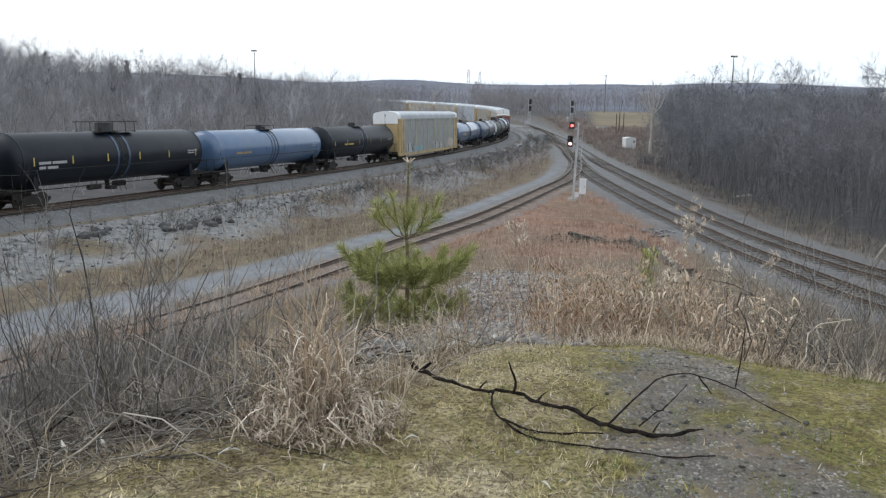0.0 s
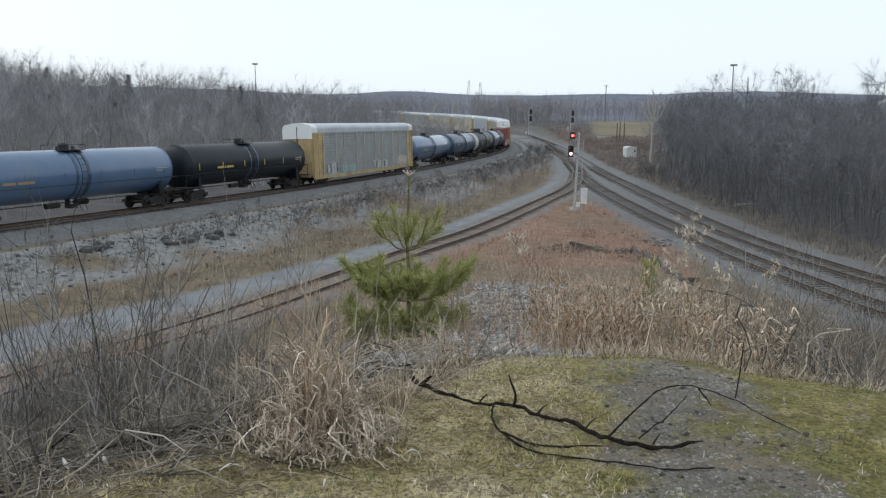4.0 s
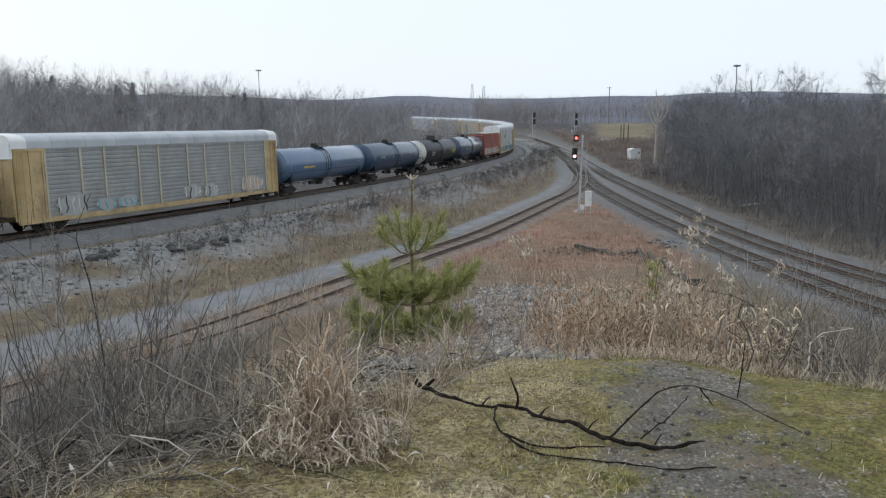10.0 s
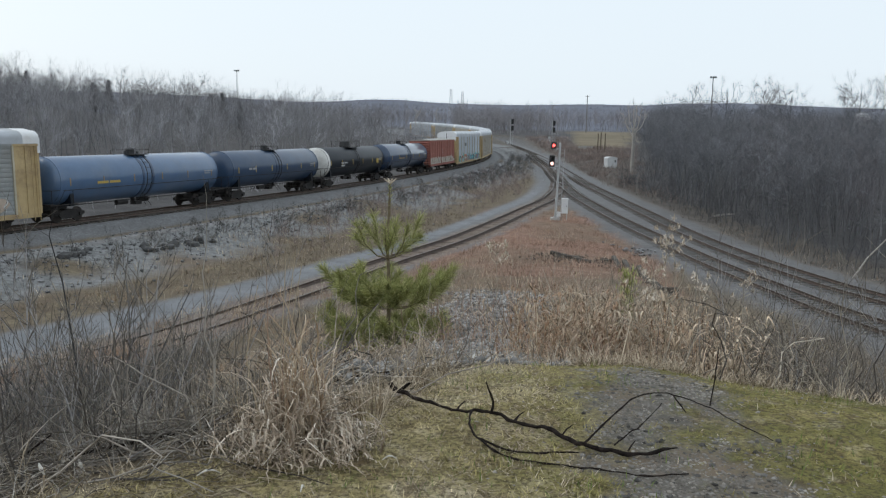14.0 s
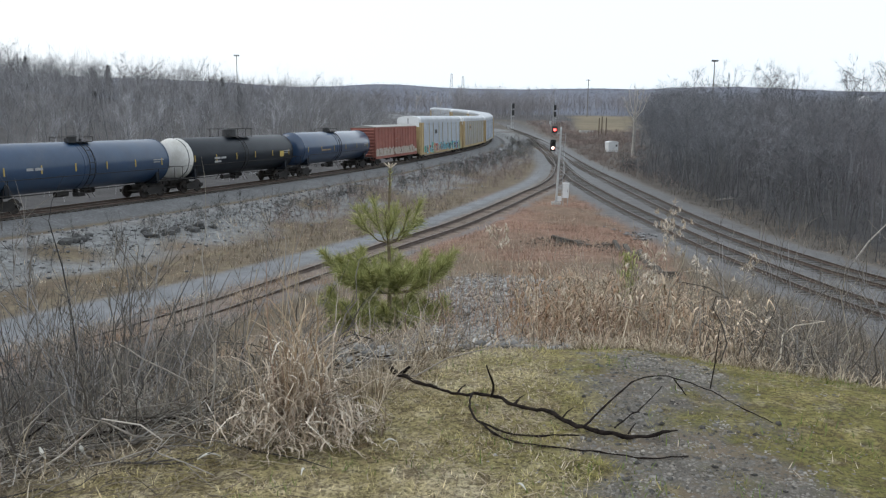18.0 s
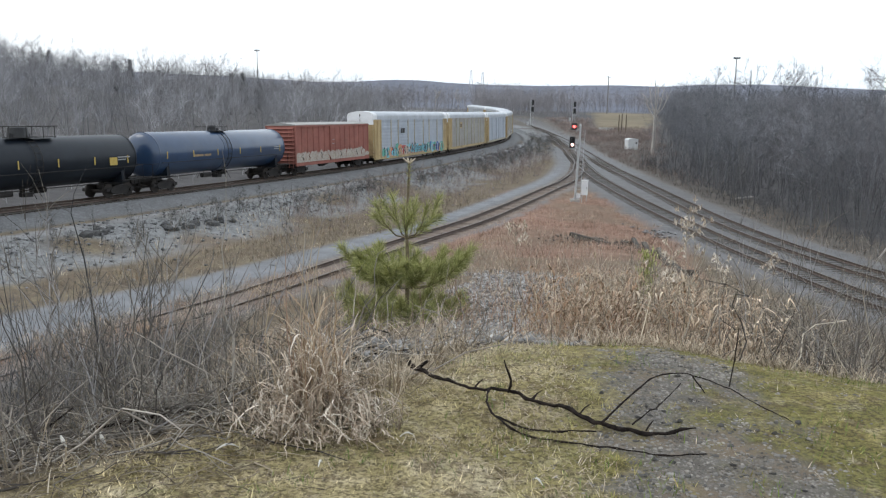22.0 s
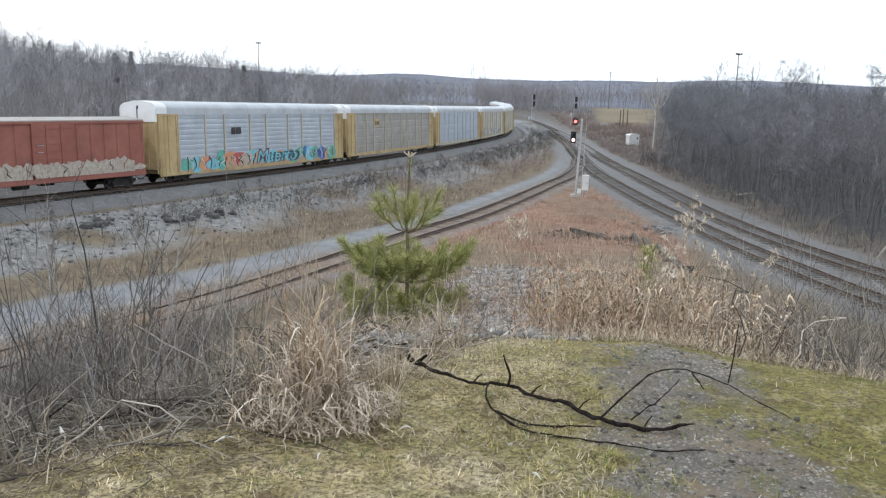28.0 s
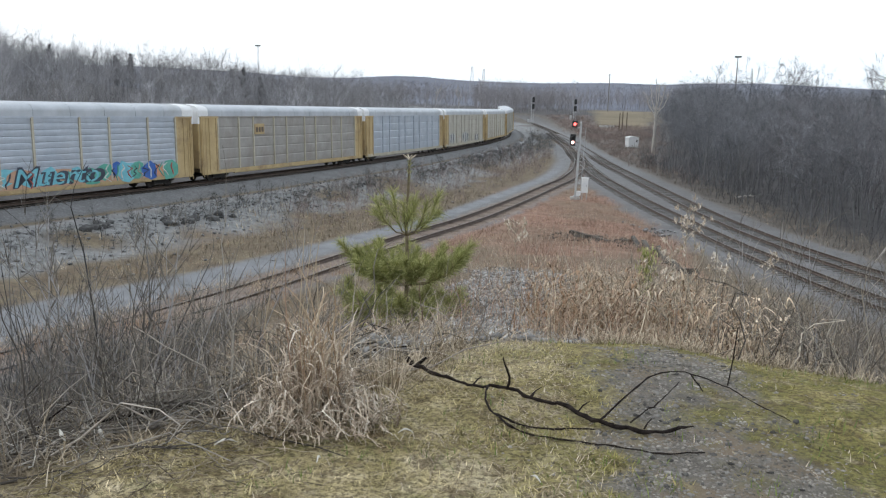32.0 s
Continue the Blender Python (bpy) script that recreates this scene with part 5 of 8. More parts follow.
def build_train():
    """The cars from front to tail with their coupled lengths; the front coupling of the first pair lies at 24.16 m at the start."""
    cars = []

    def add(car, length):
        cars.append((car, length))

    word = [[0.7, 0.9]]
    add(tank_car(TANK_BLACK, 19.6, 1.62, 4.42, "black tank car with a grimy underframe", letters=(LETTER_WHITE, [(-6.5, 0.1, word)])), 19.6)
    add(tank_car(TANK_BLACK, 18.5, 1.62, 4.42, "black tank car with white lettering and a top platform", "platform", (LETTER_WHITE, [(-7.0, -0.15, [[0.9, 1.1], [0.5, 0.8]])])), 18.5)
    add(tank_car(TANK_PALE, 18.59, 1.57, 4.25, "pale blue-grey tank car with an orange lettering panel", letters=(LETTER_ORANGE, [(-6.0, -0.25, [[0.9, 1.2]])]), stripe=TANK_PALE), 18.59)
    add(tank_car(TANK_BLACK, 18.73, 1.57, 4.25, "black tank car with yellow lettering", letters=(LETTER_YELLOW, [(-5.2, -0.2, [[0.8, 0.2, 0.9]])])), 18.73)
    a = autorack(27.78, GALV, PALE_YELLOW, "autorack car with grey panels, yellow posts and faded tags", bays=9, ribs=15, roof_mat=ROOF_PALE)
    pale_tags(a, [(-9.4, 2.2, 1.3, "white"), (-6.6, 1.5, 0.8, "cyan"), (-4.6, 1.6, 0.8, "cyan"), (2.0, 1.8, 1.1, "white"), (4.2, 1.6, 1.0, "white"), (9.6, 2.8, 1.3, "pink")])
    add(a, 27.78)
    add(tank_car(TANK_PALE, 18.49, 1.54, 4.12, "blue-grey tank car with yellow lettering", letters=(LETTER_YELLOW, [(-5.0, -0.2, [[1.0, 1.0]])]), stripe=LETTER_ORANGE), 18.49)
    add(tank_car(TANK_BLUE, 17.44, 1.54, 4.12, "dull blue tank car with small pale lettering", letters=(LETTER_WHITE, [(-5.2, 0.0, [[0.5, 0.6]])])), 17.44)
    add(tank_car(TANK_BLACK, 18.18, 1.54, 4.12, "black tank car with one white end", "platform", (LETTER_WHITE, [(-4.6, -0.1, [[0.8, 0.7], [0.9]])]), head=TANK_WHITE, band=False, placard=True), 18.18)
    add(tank_car(TANK_NAVY, 18.64, 1.57, 4.22, "glossy navy tank car with an orange lettering panel", letters=(LETTER_ORANGE, [(-4.4, -0.2, [[1.1, 0.8]])])), 18.64)
    add(box_car(17.68), 17.68)
    b = autorack(28.73, GALV_BLUE, PALE_YELLOW, "autorack car with ribbed steel panels and bright graffiti", ribs=11, bays=8)
    graffiti_mural(b, 14.0)
    bars(b, "lettering", [[0.5, 0.7]], BLACK_PAINT, 1.57, -5.2, 3.6, 0.55)
    add(b, 28.73)
    add(autorack(28.82, GALV_BROWN, PALE_YELLOW, "autorack car with brownish panels and a yellow logo plate", plate=True, bays=9), 28.82)
    add(autorack(28.83, GALV_BLUE, GALV_BLUE, "bright galvanised autorack car with yellow ends", sill=PALE_YELLOW, ribs=5, bays=9), 28.83)
    e = autorack(28.81, GALV_TAN, GALV_TAN, "tan autorack car with white sprayed tags", sill=PALE_YELLOW, bays=9)
    pale_tags(e, [(-9.5, 3.0, 1.6, "white"), (-5.0, 2.0, 1.0, "pink"), (-1.0, 4.0, 1.5, "white"), (7.0, 2.5, 1.0, "white")])
    add(e, 28.81)
    add(autorack(28.81, GALV_TAN, PALE_YELLOW, "tan autorack car with yellow posts", bays=8), 28.81)
    add(autorack(28.81, GALV, PALE_YELLOW, "grey autorack car near the tail of the train", bays=8), 28.81)
    add(autorack(28.81, GALV_BLUE, PALE_YELLOW, "last autorack car of the train", bays=8), 28.81)
    s = 24.16 - 19.6 - 18.5
    placed = []
    for car, length in cars:
        placed.append((car, s + length / 2, length))
        s += length
    return placed


TRAIN = build_train()


def travelled(t):
    return 5.8229 * t - 0.85642 * t * (32 - t) / 100 - 0.15326 * t * (32 - t) * (16 - t) / 1000


def car_pose(s, length):
    q = length / 2 - (3.2 if length > 25 else 2.3)
    x0, y0, z0, _ = main_at(s - q)
    x1, y1, z1, _ = main_at(s + q)
    ahead = Vector((x1 - x0, y1 - y0, z1 - z0)).normalized()
    side = ahead.cross(Vector((0, 0, 1))).normalized()
    up = side.cross(ahead)
    m = Matrix((side, ahead, up)).transposed().to_4x4() @ Matrix.Rotation(-CANT, 4, "Y")
    return Matrix.Translation(((x0 + x1) / 2, (y0 + y1) / 2, (z0 + z1) / 2)) @ m


# ---- signals, cases, poles ----
def signal_head(root, x, y, z, lit, name, lamps=2, lens=RED_LAMP):
    """A hooded colour-light head facing the camera (towards -y); its lowest lamp glows."""
    h = 0.42 * lamps + 0.2
    plate = part(name, Shell().tube([(x, y, z - h / 2 + 0.24), (x, y + 0.02, z - h / 2 + 0.24)], 0.01, 6).box(x, y, z, 0.46, 0.05, h - 0.04), BLACK_PAINT, root, "black signal head with hoods")
    part("housing", Shell().box(x, y + 0.22, z, 0.4, 0.38, h - 0.1), BLACK_PAINT, plate)
    for i in range(lamps):
        zz = z - h / 2 + 0.31 + 0.42 * i
        hood = Shell()
        n = 10
        pts = []
        for yy in (-0.03, -0.4):
            for k in range(n + 1):
                a = -0.25 * math.pi + k * 1.5 * math.pi / n
                pts.append((x + 0.17 * math.cos(a), y + yy, zz + 0.17 * math.sin(a)))
        hood.add(pts, [(k, k + 1, n + 2 + k, n + 1 + k) for k in range(n)])
        part("hood", hood, BLACK_PAINT, plate)
        on = i == lit
        part("lens", Shell().tube([(x, y - 0.03, zz), (x, y - 0.05, zz)], 0.125 if on else 0.11, 14), lens if on else BLACK_PAINT, plate, "glowing red lens" if on else "")


def near_signal():
    gx, gy = 10.62, 75.5
    gz = height(gx, gy) - 0.05
    root = thing("railway_signal", "aluminium railway signal mast with two red-lit heads and a ladder", "railway signal", at=pose(gx, gy, gz, 0, 1.6, 0))
    part("foundation", Shell().box(0, 0, 0.12, 0.8, 0.8, 0.35), CONCRETE, root)
    part("mast", Shell().tube([(0, 0, 0.2), (0, 0, 6.75)], [0.1, 0.085], 12), SIGNAL_GREY, root, smooth=True)
    part("base_flange", Shell().tube([(0, 0, 0.28), (0, 0, 0.4)], 0.2, 12), SIGNAL_GREY, root)
    lad = Shell()
    for k in (-0.18, 0.18):
        lad.tube([(0.3 + k, 0.25, 0.3), (0.3 + k, 0.25, 6.4)], 0.022, 5)
    for z in np.arange(0.5, 6.4, 0.32):
        lad.tube([(0.12, 0.25, z), (0.48, 0.25, z)], 0.014, 5)
    for z in (1.6, 3.4, 5.2):
        lad.tube([(0, 0, z), (0.3, 0.25, z)], 0.02, 5)
    part("ladder", lad, SIGNAL_GREY, root)
    for z in (6.35, 4.75):
        part("bracket_arm", Shell().box(-0.3, 0, z, 0.8, 0.09, 0.09).box(-0.3, 0.0, z - 0.12, 0.06, 0.06, 0.24), SIGNAL_GREY, root)
    signal_head(root, -0.55, -0.1, 6.62, 0, "upper_head", 1)
    signal_head(root, -0.62, -0.1, 5.25, 0, "lower_head", 2, WHITE_LAMP)
    part("finial", Shell().tube([(0, 0, 6.75), (0, 0, 6.9)], [0.11, 0.03], 10), SIGNAL_GREY, root)
    case = thing("relay_case", "narrow pale equipment case on legs beside the signal", "relay case", at=pose(gx + 0.75, gy - 0.4, gz))
    part("cabinet", Shell().box(0, 0, 1.35, 0.5, 0.45, 1.25), WHITE_PAINT, case)
    part("lid", Shell().box(0, 0, 2.0, 0.58, 0.53, 0.07), WHITE_PAINT, case)
    for sx in (-0.2, 0.2):
        part("leg", Shell().tube([(sx, 0, -0.05), (sx, 0, 0.75)], 0.035, 6), SIGNAL_GREY, case)
    part("door_handle", Shell().box(0.12, -0.24, 1.35, 0.03, 0.04, 0.16), BLACK_PAINT, case)
    box = thing("junction_box", "small pale junction box on a post by the signal", "junction box", at=pose(gx + 0.22, gy - 0.55, gz))
    part("post", Shell().tube([(0, 0, -0.05), (0, 0, 0.5)], 0.04, 6), SIGNAL_GREY, box)
    part("casing", Shell().box(0, 0, 0.62, 0.32, 0.26, 0.34), WHITE_PAINT, box)
    part("cover", Shell().box(0, 0, 0.81, 0.36, 0.3, 0.05), WHITE_PAINT, box)


def far_signal(x, y, top, label):
    gz = height(x, y) - 0.1
    h = top - gz
    root = thing("railway_signal", label, "railway signal", at=pose(x, y, gz))
    part("mast", Shell().tube([(0, 0, 0), (0, 0, h)], 0.12, 10), SIGNAL_GREY, root)
    lad = Shell()
    for k in (-0.2, 0.2):
        lad.tube([(0.7 + k, 0.25, 0), (0.7 + k, 0.25, h - 1)], 0.04, 4)
    for z in np.arange(0.4, h - 1, 0.5):
        lad.tube([(0.5, 0.25, z), (0.9, 0.25, z)], 0.03, 4)
    part("ladder", lad, SIGNAL_GREY, root)
    for k, z in enumerate((h - 0.9, h - 3.2)):
        head = part("signal_head", Shell().box(0.55, -0.1, z, 0.85, 0.35, 1.7), BLACK_PAINT, root)
        for i in (-0.5, 0, 0.5):
            part("hood", Shell().tube([(0.55, -0.3, z + i), (0.55, -0.65, z + i)], 0.24, 8), BLACK_PAINT, head)
    part("platform", Shell().box(0.4, 0.1, h - 4.6, 1.6, 0.9, 0.1), SIGNAL_GREY, root)
    part("case", Shell().box(-0.9, 0, 0.9, 0.7, 0.6, 1.8), SIGNAL_GREY, root)


def relay_house():
    x, y = 36.2, 178.5
    z = height(x, y) - 0.05
    root = thing("relay_house", "small white metal relay house with a low rounded roof", "equipment hut", at=pose(x, y, z, 0, 0, 12) @ Matrix.Scale(0.86, 4))
    part("wall", Shell().box(0, 0, 1.3, 2.5, 2.2, 2.2), WHITE_PAINT, root)
    sec = [(1.35 * math.cos(a), 2.4 + 0.42 * math.sin(a)) for a in np.linspace(0, math.pi, 9)]
    part("roof", Shell().prism_y(sec, -1.2, 1.2), WHITE_PAINT, root)
    door = part("door", Shell().box(0.45, -1.12, 1.25, 0.85, 0.05, 1.9), WHITE_PAINT, root)
    part("door_handle", Shell().box(0.15, -1.16, 1.2, 0.06, 0.06, 0.2), BLACK_PAINT, door)
    part("vent", Shell().box(0.75, -1.14, 1.75, 0.35, 0.06, 0.5), UNDER, root, "dark louvred vent")
    part("plinth", Shell().box(0, 0, 0.1, 2.7, 2.4, 0.3), CONCRETE, root)


def pole(name, x, y, top, label, arms=True, r=0.12):
    gz = height(x, y) - 0.3
    h = top - gz
    root = thing(name, label, "pole", at=pose(x, y, gz))
    part("shaft", Shell().tube([(0, 0, 0), (0, 0, h)], [r * 1.2, r * 0.8], 8), POLE_WOOD, root)
    if arms:
        part("crossbar", Shell().box(0, 0, h - 0.25, 1.5, 0.12, 0.12), POLE_WOOD, root)
        for k in (-0.55, 0.0, 0.55):
            part("floodlight", Shell().box(k, -0.2, h - 0.05, 0.38, 0.3, 0.3), UNDER, root)
    else:
        part("crossarm", Shell().box(0, 0, h - 0.5, 2.2, 0.12, 0.12), POLE_WOOD, root)
        for k in (-0.9, -0.4, 0.4, 0.9):
            part("insulator", Shell().tube([(k, 0, h - 0.44), (k, 0, h - 0.2)], 0.06, 6), UNDER, root)


def lattice_mast(x, y, top):
    gz = height(x, y) - 0.3
    h = top - gz
    root = thing("lattice_tower", "thin steel lattice tower far off on the ridge", "tower", at=pose(x, y, gz))
    w0, w1 = 2.2, 0.7
    for sx in (-1, 1):
        for sy in (-1, 1):
            part("leg", Shell().tube([(sx * w0, sy * w0, 0), (sx * w1, sy * w1, h)], 0.28, 4), SIGNAL_GREY, root)
    for i in range(9):
        a, b = i / 9, (i + 1) / 9
        wa, wb = w0 + (w1 - w0) * a, w0 + (w1 - w0) * b
        part("brace", Shell().tube([(-wa, -wa, a * h), (wb, -wb, b * h)], 0.14, 4), SIGNAL_GREY, root)
        part("brace", Shell().tube([(wa, -wa, a * h), (-wb, -wb, b * h)], 0.14, 4), SIGNAL_GREY, root)


def white_barn():
    x, y = 118, 240
    z = max(height(x, y) + 4.0, 12.4) - 3.0
    root = thing("white_house", "small white house glimpsed beyond the bare trees", "house", at=pose(x, y, height(x, y)))
    h = z - height(x, y)
    part("wall", Shell().box(0, 0, (h + 2) / 2, 3.0, 4.0, h + 2), WHITE_PAINT, root)
    part("roof", Shell().prism_y([(-1.8, h + 2), (1.8, h + 2), (0, h + 3.4)], -2.3, 2.3), WHITE_PAINT, root)
    part("window", Shell().box(0.3, -2.02, h + 0.8, 0.7, 0.06, 0.9), BLACK_PAINT, root)


def field_posts():
    for i, (x, y, h) in enumerate(((45.2, 241.5, 5.0), (46.1, 242, 5.3), (47.1, 241, 5.1))):
        p = thing("gate_post", "tall brown post standing in the tan field", "post", "posts in the field", at=pose(x, y, height(x, y) - 0.2))
        part("shaft", Shell().tube([(0, 0, 0), (0, 0, h)], [0.17, 0.13], 7), BROWN_POST, p)
        part("cap", Shell().tube([(0, 0, h), (0, 0, h + 0.12)], [0.18, 0.08], 7), BROWN_POST, p)
    slab = thing("concrete_slab", "long pale concrete slab lying at the edge of the field", "slab", at=pose(43.6, 252, height(43.6, 252) - 0.3, 0, 0, 4))
    part("block", Shell().box(0, 0, 0.6, 4.2, 1.1, 1.1), CONCRETE, slab)


near_signal()
far_signal(25.6, 300, 9.9, "far signal mast with dark heads beside the tracks")
far_signal(40.1, 300, 9.6, "second far signal mast with dark stacked heads")
relay_house()
pole("light_pole", -57.5, 250, 21.5, "tall light pole rising over the bare woods")
pole("light_pole", 63.3, 200, 19.2, "tall light pole above the dark wood")
pole("utility_pole", 69.1, 400, 22.5, "distant utility pole on the skyline", False, 0.22)
lattice_mast(14, 900, 46)
lattice_mast(26, 905, 44)
white_barn()
field_posts()

# ---- woods ----
def top_of(kind):
    return max(v.co.z for me in kind for v in me.vertices)


def tree_kind(seed, tall, material_trunk, material_twig, name, spread=0.75, bare=0.25, up=0.06, thick=None, kids=5, twigs=3, wob=0.14):
    rng = np.random.default_rng(seed)
    first, rest = grow(rng, tall, spread, 3, kids, thick or tall * 0.013, bare, wob, up, twigs, 3, True)
    return raw_mesh(name + "_trunk", *first, material_trunk), raw_mesh(name + "_crown", *rest, material_twig)


def place_tree(kind, label, x, y, scale, turn, group, lean=0.0):
    t = thing("bare_tree", label, "tree", group, at=pose(x, y, height(x, y) - 0.1, lean, 0, turn) @ Matrix.Scale(scale, 4))
    for nm, me in zip(("trunk", "crown"), kind):
        ob = new(nm, me)
        ob.parent = t
    return t


def thicket(name, label, category, spots, protos, scales, material, rng, flat=None):
    """Many small copies joined into one mesh."""
    xs, ys = spots[:, 0], spots[:, 1]
    zs = land(xs, ys)[0]
    pieces = []
    for i in range(len(spots)):
        v, f = protos[i % len(protos)]
        a = rng.uniform(0, math.tau)
        c, s = math.cos(a), math.sin(a)
        w = v @ np.array([[c, s, 0], [-s, c, 0], [0, 0, 1.0]]) * scales[i]
        pieces.append((w + (xs[i], ys[i], zs[i] - 0.05), f))
    v, f = join(pieces)
    return tagged(new(name, raw_mesh(name, v, f, material)), label, category, kind="stuff")


def simple_tree(seed, tall, kids=6, twigs=4, thick=None, spread=0.6, bare=0.25, up=0.02):
    rng = np.random.default_rng(seed)
    first, rest = grow(rng, tall, spread, 2, kids, thick or tall * 0.014, bare, 0.13, up, twigs, 2, True)
    return join([first, rest])


def sycamore(x, y, tall):
    """A pale, stout tree with a forked open crown."""
    rng = np.random.default_rng(77)
    t = thing("sycamore_tree", "pale-barked sycamore standing at the edge of the dark wood", "tree", at=pose(x, y, height(x, y) - 0.2))
    fork = Vector((0.1, 0, tall * 0.52))
    part("trunk", Shell().tube([(0, 0, 0), (0.12, 0, tall * 0.25), fork, (0.05, 0, tall * 0.66)], [0.36, 0.3, 0.25, 0.16], 9), BARK_PALE, t, smooth=True)
    for k, (dx, rise) in enumerate(((-2.1, 0.86), (-1.2, 0.97), (-0.3, 1.0), (0.6, 0.98), (1.5, 0.93), (2.2, 0.84), (-1.6, 0.74), (1.1, 0.8))):
        o = fork + Vector((0, 0, tall * (0.0, 0.04, 0.1, 0.08)[k % 4]))
        e = Vector((dx, 0.8 * math.sin(k * 2.3), tall * rise))
        mid = o.lerp(e, 0.5) + Vector((dx * 0.12, 0, -0.35))
        limb = part("limb", Shell().tube([o, mid, e], [0.14, 0.09, 0.04], 6), BARK_PALE, t, smooth=True)
        for _ in range(7):
            f = rng.uniform(0.35, 0.95)
            a = mid.lerp(e, f)
            b = a + Vector((rng.normal(0, 0.8), rng.normal(0, 0.6), rng.uniform(0.3, 1.5)))
            part("twig", Shell().tube([a, a.lerp(b, 0.5) + Vector((0, 0, -0.1)), b], [0.05, 0.035, 0.018], 4), BARK_PALE, limb)


def build_woods():
    rng = np.random.default_rng(21)
    grey = [tree_kind(i, t, BARK_WOOD, TWIG_GREY, "tree", 0.52, bare=0.22, up=0.16, twigs=13, thick=t * 0.0095, wob=0.13) for i, t in enumerate((8.2, 7.4, 9.0, 6.8))]
    dark = [tree_kind(10 + i, t, BARK_MID, TWIG_DARK, "tree", (0.55, 0.85, 0.7, 0.95)[i], bare=0.25, up=(0.14, 0.05, 0.1, 0.03)[i], kids=6, twigs=12, thick=t * 0.0085, wob=0.15) for i, t in enumerate((9.0, 10.5, 8.0, 9.6))]
    # left wood: along the far side of the main line
    n = 0
    while n < 110:
        s, off = rng.uniform(-25, 190), 9 + 30 * rng.random() ** 1.4
        x, y, _, th = (float(v) for v in main_at(s))
        x, y = x - off * math.cos(th), y + off * math.sin(th)
        if x / max(y, 1) < -0.68 or y < 15:
            continue
        place_tree(grey[rng.integers(4)], "bare grey winter tree in the wood behind the railway", x, y, rng.uniform(0.68, 0.98) * (1.0 if y < 110 else 0.85), rng.uniform(0, 360), "trees of the grey wood", rng.uniform(-3, 3))
        n += 1
    # right wood: beyond the tracks, its tops level a little above the knoll
    n = 0
    line = RIGHT_FAR[RIGHT_FAR[:, 1] > 22]
    tops = [top_of(k) for k in dark]

    def wood_edge(y):
        return max(float(np.interp(y, RIGHT_FAR[::-1, 1], RIGHT_FAR[::-1, 0])) + 6.3, (0.252 if y < 168 else 0.236) * y)

    while n < 230:
        y = 26 + 185 * rng.random() ** 1.25
        x = wood_edge(y) + 34 * rng.random() ** 1.5
        if x / y > 0.62:
            continue
        far = math.hypot(x, y)
        k = rng.integers(4)
        top = EYE + far * (rng.uniform(-0.035, 0.03) if far < 80 else rng.uniform(0.0, 0.03) + 0.016 * (float(value_noise(np.array([x]), np.array([y]), 16, 55)[0]) - 0.35))
        place_tree(dark[k], "dark bare tree in the dense wood beside the tracks", x, y, max(3.5, top - height(x, y)) / tops[k], rng.uniform(0, 360), "trees of the dark wood", rng.uniform(-3, 3))
        n += 1
    for _ in range(22):
        y = rng.uniform(70, 190)
        x = -y * rng.uniform(0.2, 0.58)
        if near_line(np.array([x]), np.array([y]), MAIN, 4)[0][0] > 25:
            place_tree(grey[rng.integers(4)], "taller grey tree in the bare wood", x, y, rng.uniform(0.78, 0.98), rng.uniform(0, 360), "trees of the grey wood", rng.uniform(-3, 3))
    # open crowns standing above the right-hand wood
    tall = [tree_kind(70 + i, t, BARK_DARK, TWIG_DARK, "tree", 0.8, bare=0.45, up=0.08, twigs=9, thick=t * 0.012, kids=6, wob=0.2) for i, t in enumerate((15, 17, 14))]
    for x, y, top in ((53.5, 196, 13.0), (60, 200, 15.2), (67.5, 203, 17.8), (71, 199, 16.4), (76, 205, 15.2), (82, 200, 16.2), (86, 206, 15.6), (92, 203, 16.4), (97.5, 199, 19.0), (101, 205, 18.2), (63, 210, 15.4), (57, 212, 13.8)):
        z = height(x, y)
        t = place_tree(tall[int(x) % 3], "tall bare tree with an open crown against the sky", x, y, 1.0, x * 37, "trees above the dark wood")
        t.matrix_basis = t.matrix_basis @ Matrix.Scale((top - z - 0.9) / (15, 17, 14)[int(x) % 3], 4)
    pale = tree_kind(31, 15, BARK_PALE, BARK_PALE, "sycamore", 0.5, 0.45, 0.35, 0.34)
    sycamore(37.2, 163.5, 13.4)
    place_tree(pale, "slender pale tree behind the far cars", 0.5, 330, 0.6, 130, "")
    place_tree(pale, "slender pale tree behind the far cars", -8.5, 318, 0.62, 250, "")
    leaning = tree_kind(33, 6.0, BARK_PALE, TWIG_GREY, "snag", 0.5, 0.4, 0.3, 0.07)
    place_tree(leaning, "leaning pale snag at the edge of the dark wood", 23.6, 47.5, 1.0, 60, "", 24)
    # deeper rows, one mass each
    low = [simple_tree(40 + i, t, 7, 9, t * 0.0095, (0.55, 0.8, 0.65, 0.9, 0.6)[i], 0.2, 0.1) for i, t in enumerate((8.0, 8.8, 7.2, 9.4, 6.6))]
    spots = []
    while len(spots) < 1200:
        s, off = rng.uniform(-40, 330), 26 + 120 * rng.random() ** 1.2
        x, y, _, th = (float(v) for v in main_at(s))
        x, y = x - off * math.cos(th), y + off * math.sin(th)
        if x / max(y, 1) > -0.75 and y > 30:
            spots.append((x, y))
    thicket("left_wood", "deep grey bare winter wood", "wood", np.array(spots), low, rng.uniform(0.68, 1.08, 1200), TWIG_GREY, rng)
    lowd = [simple_tree(50 + i, t, 7, 9, t * 0.009, (0.6, 0.9, 0.75, 1.0)[i], 0.2, 0.07) for i, t in enumerate((9.5, 10.5, 8.5, 11.0))]
    spots = []
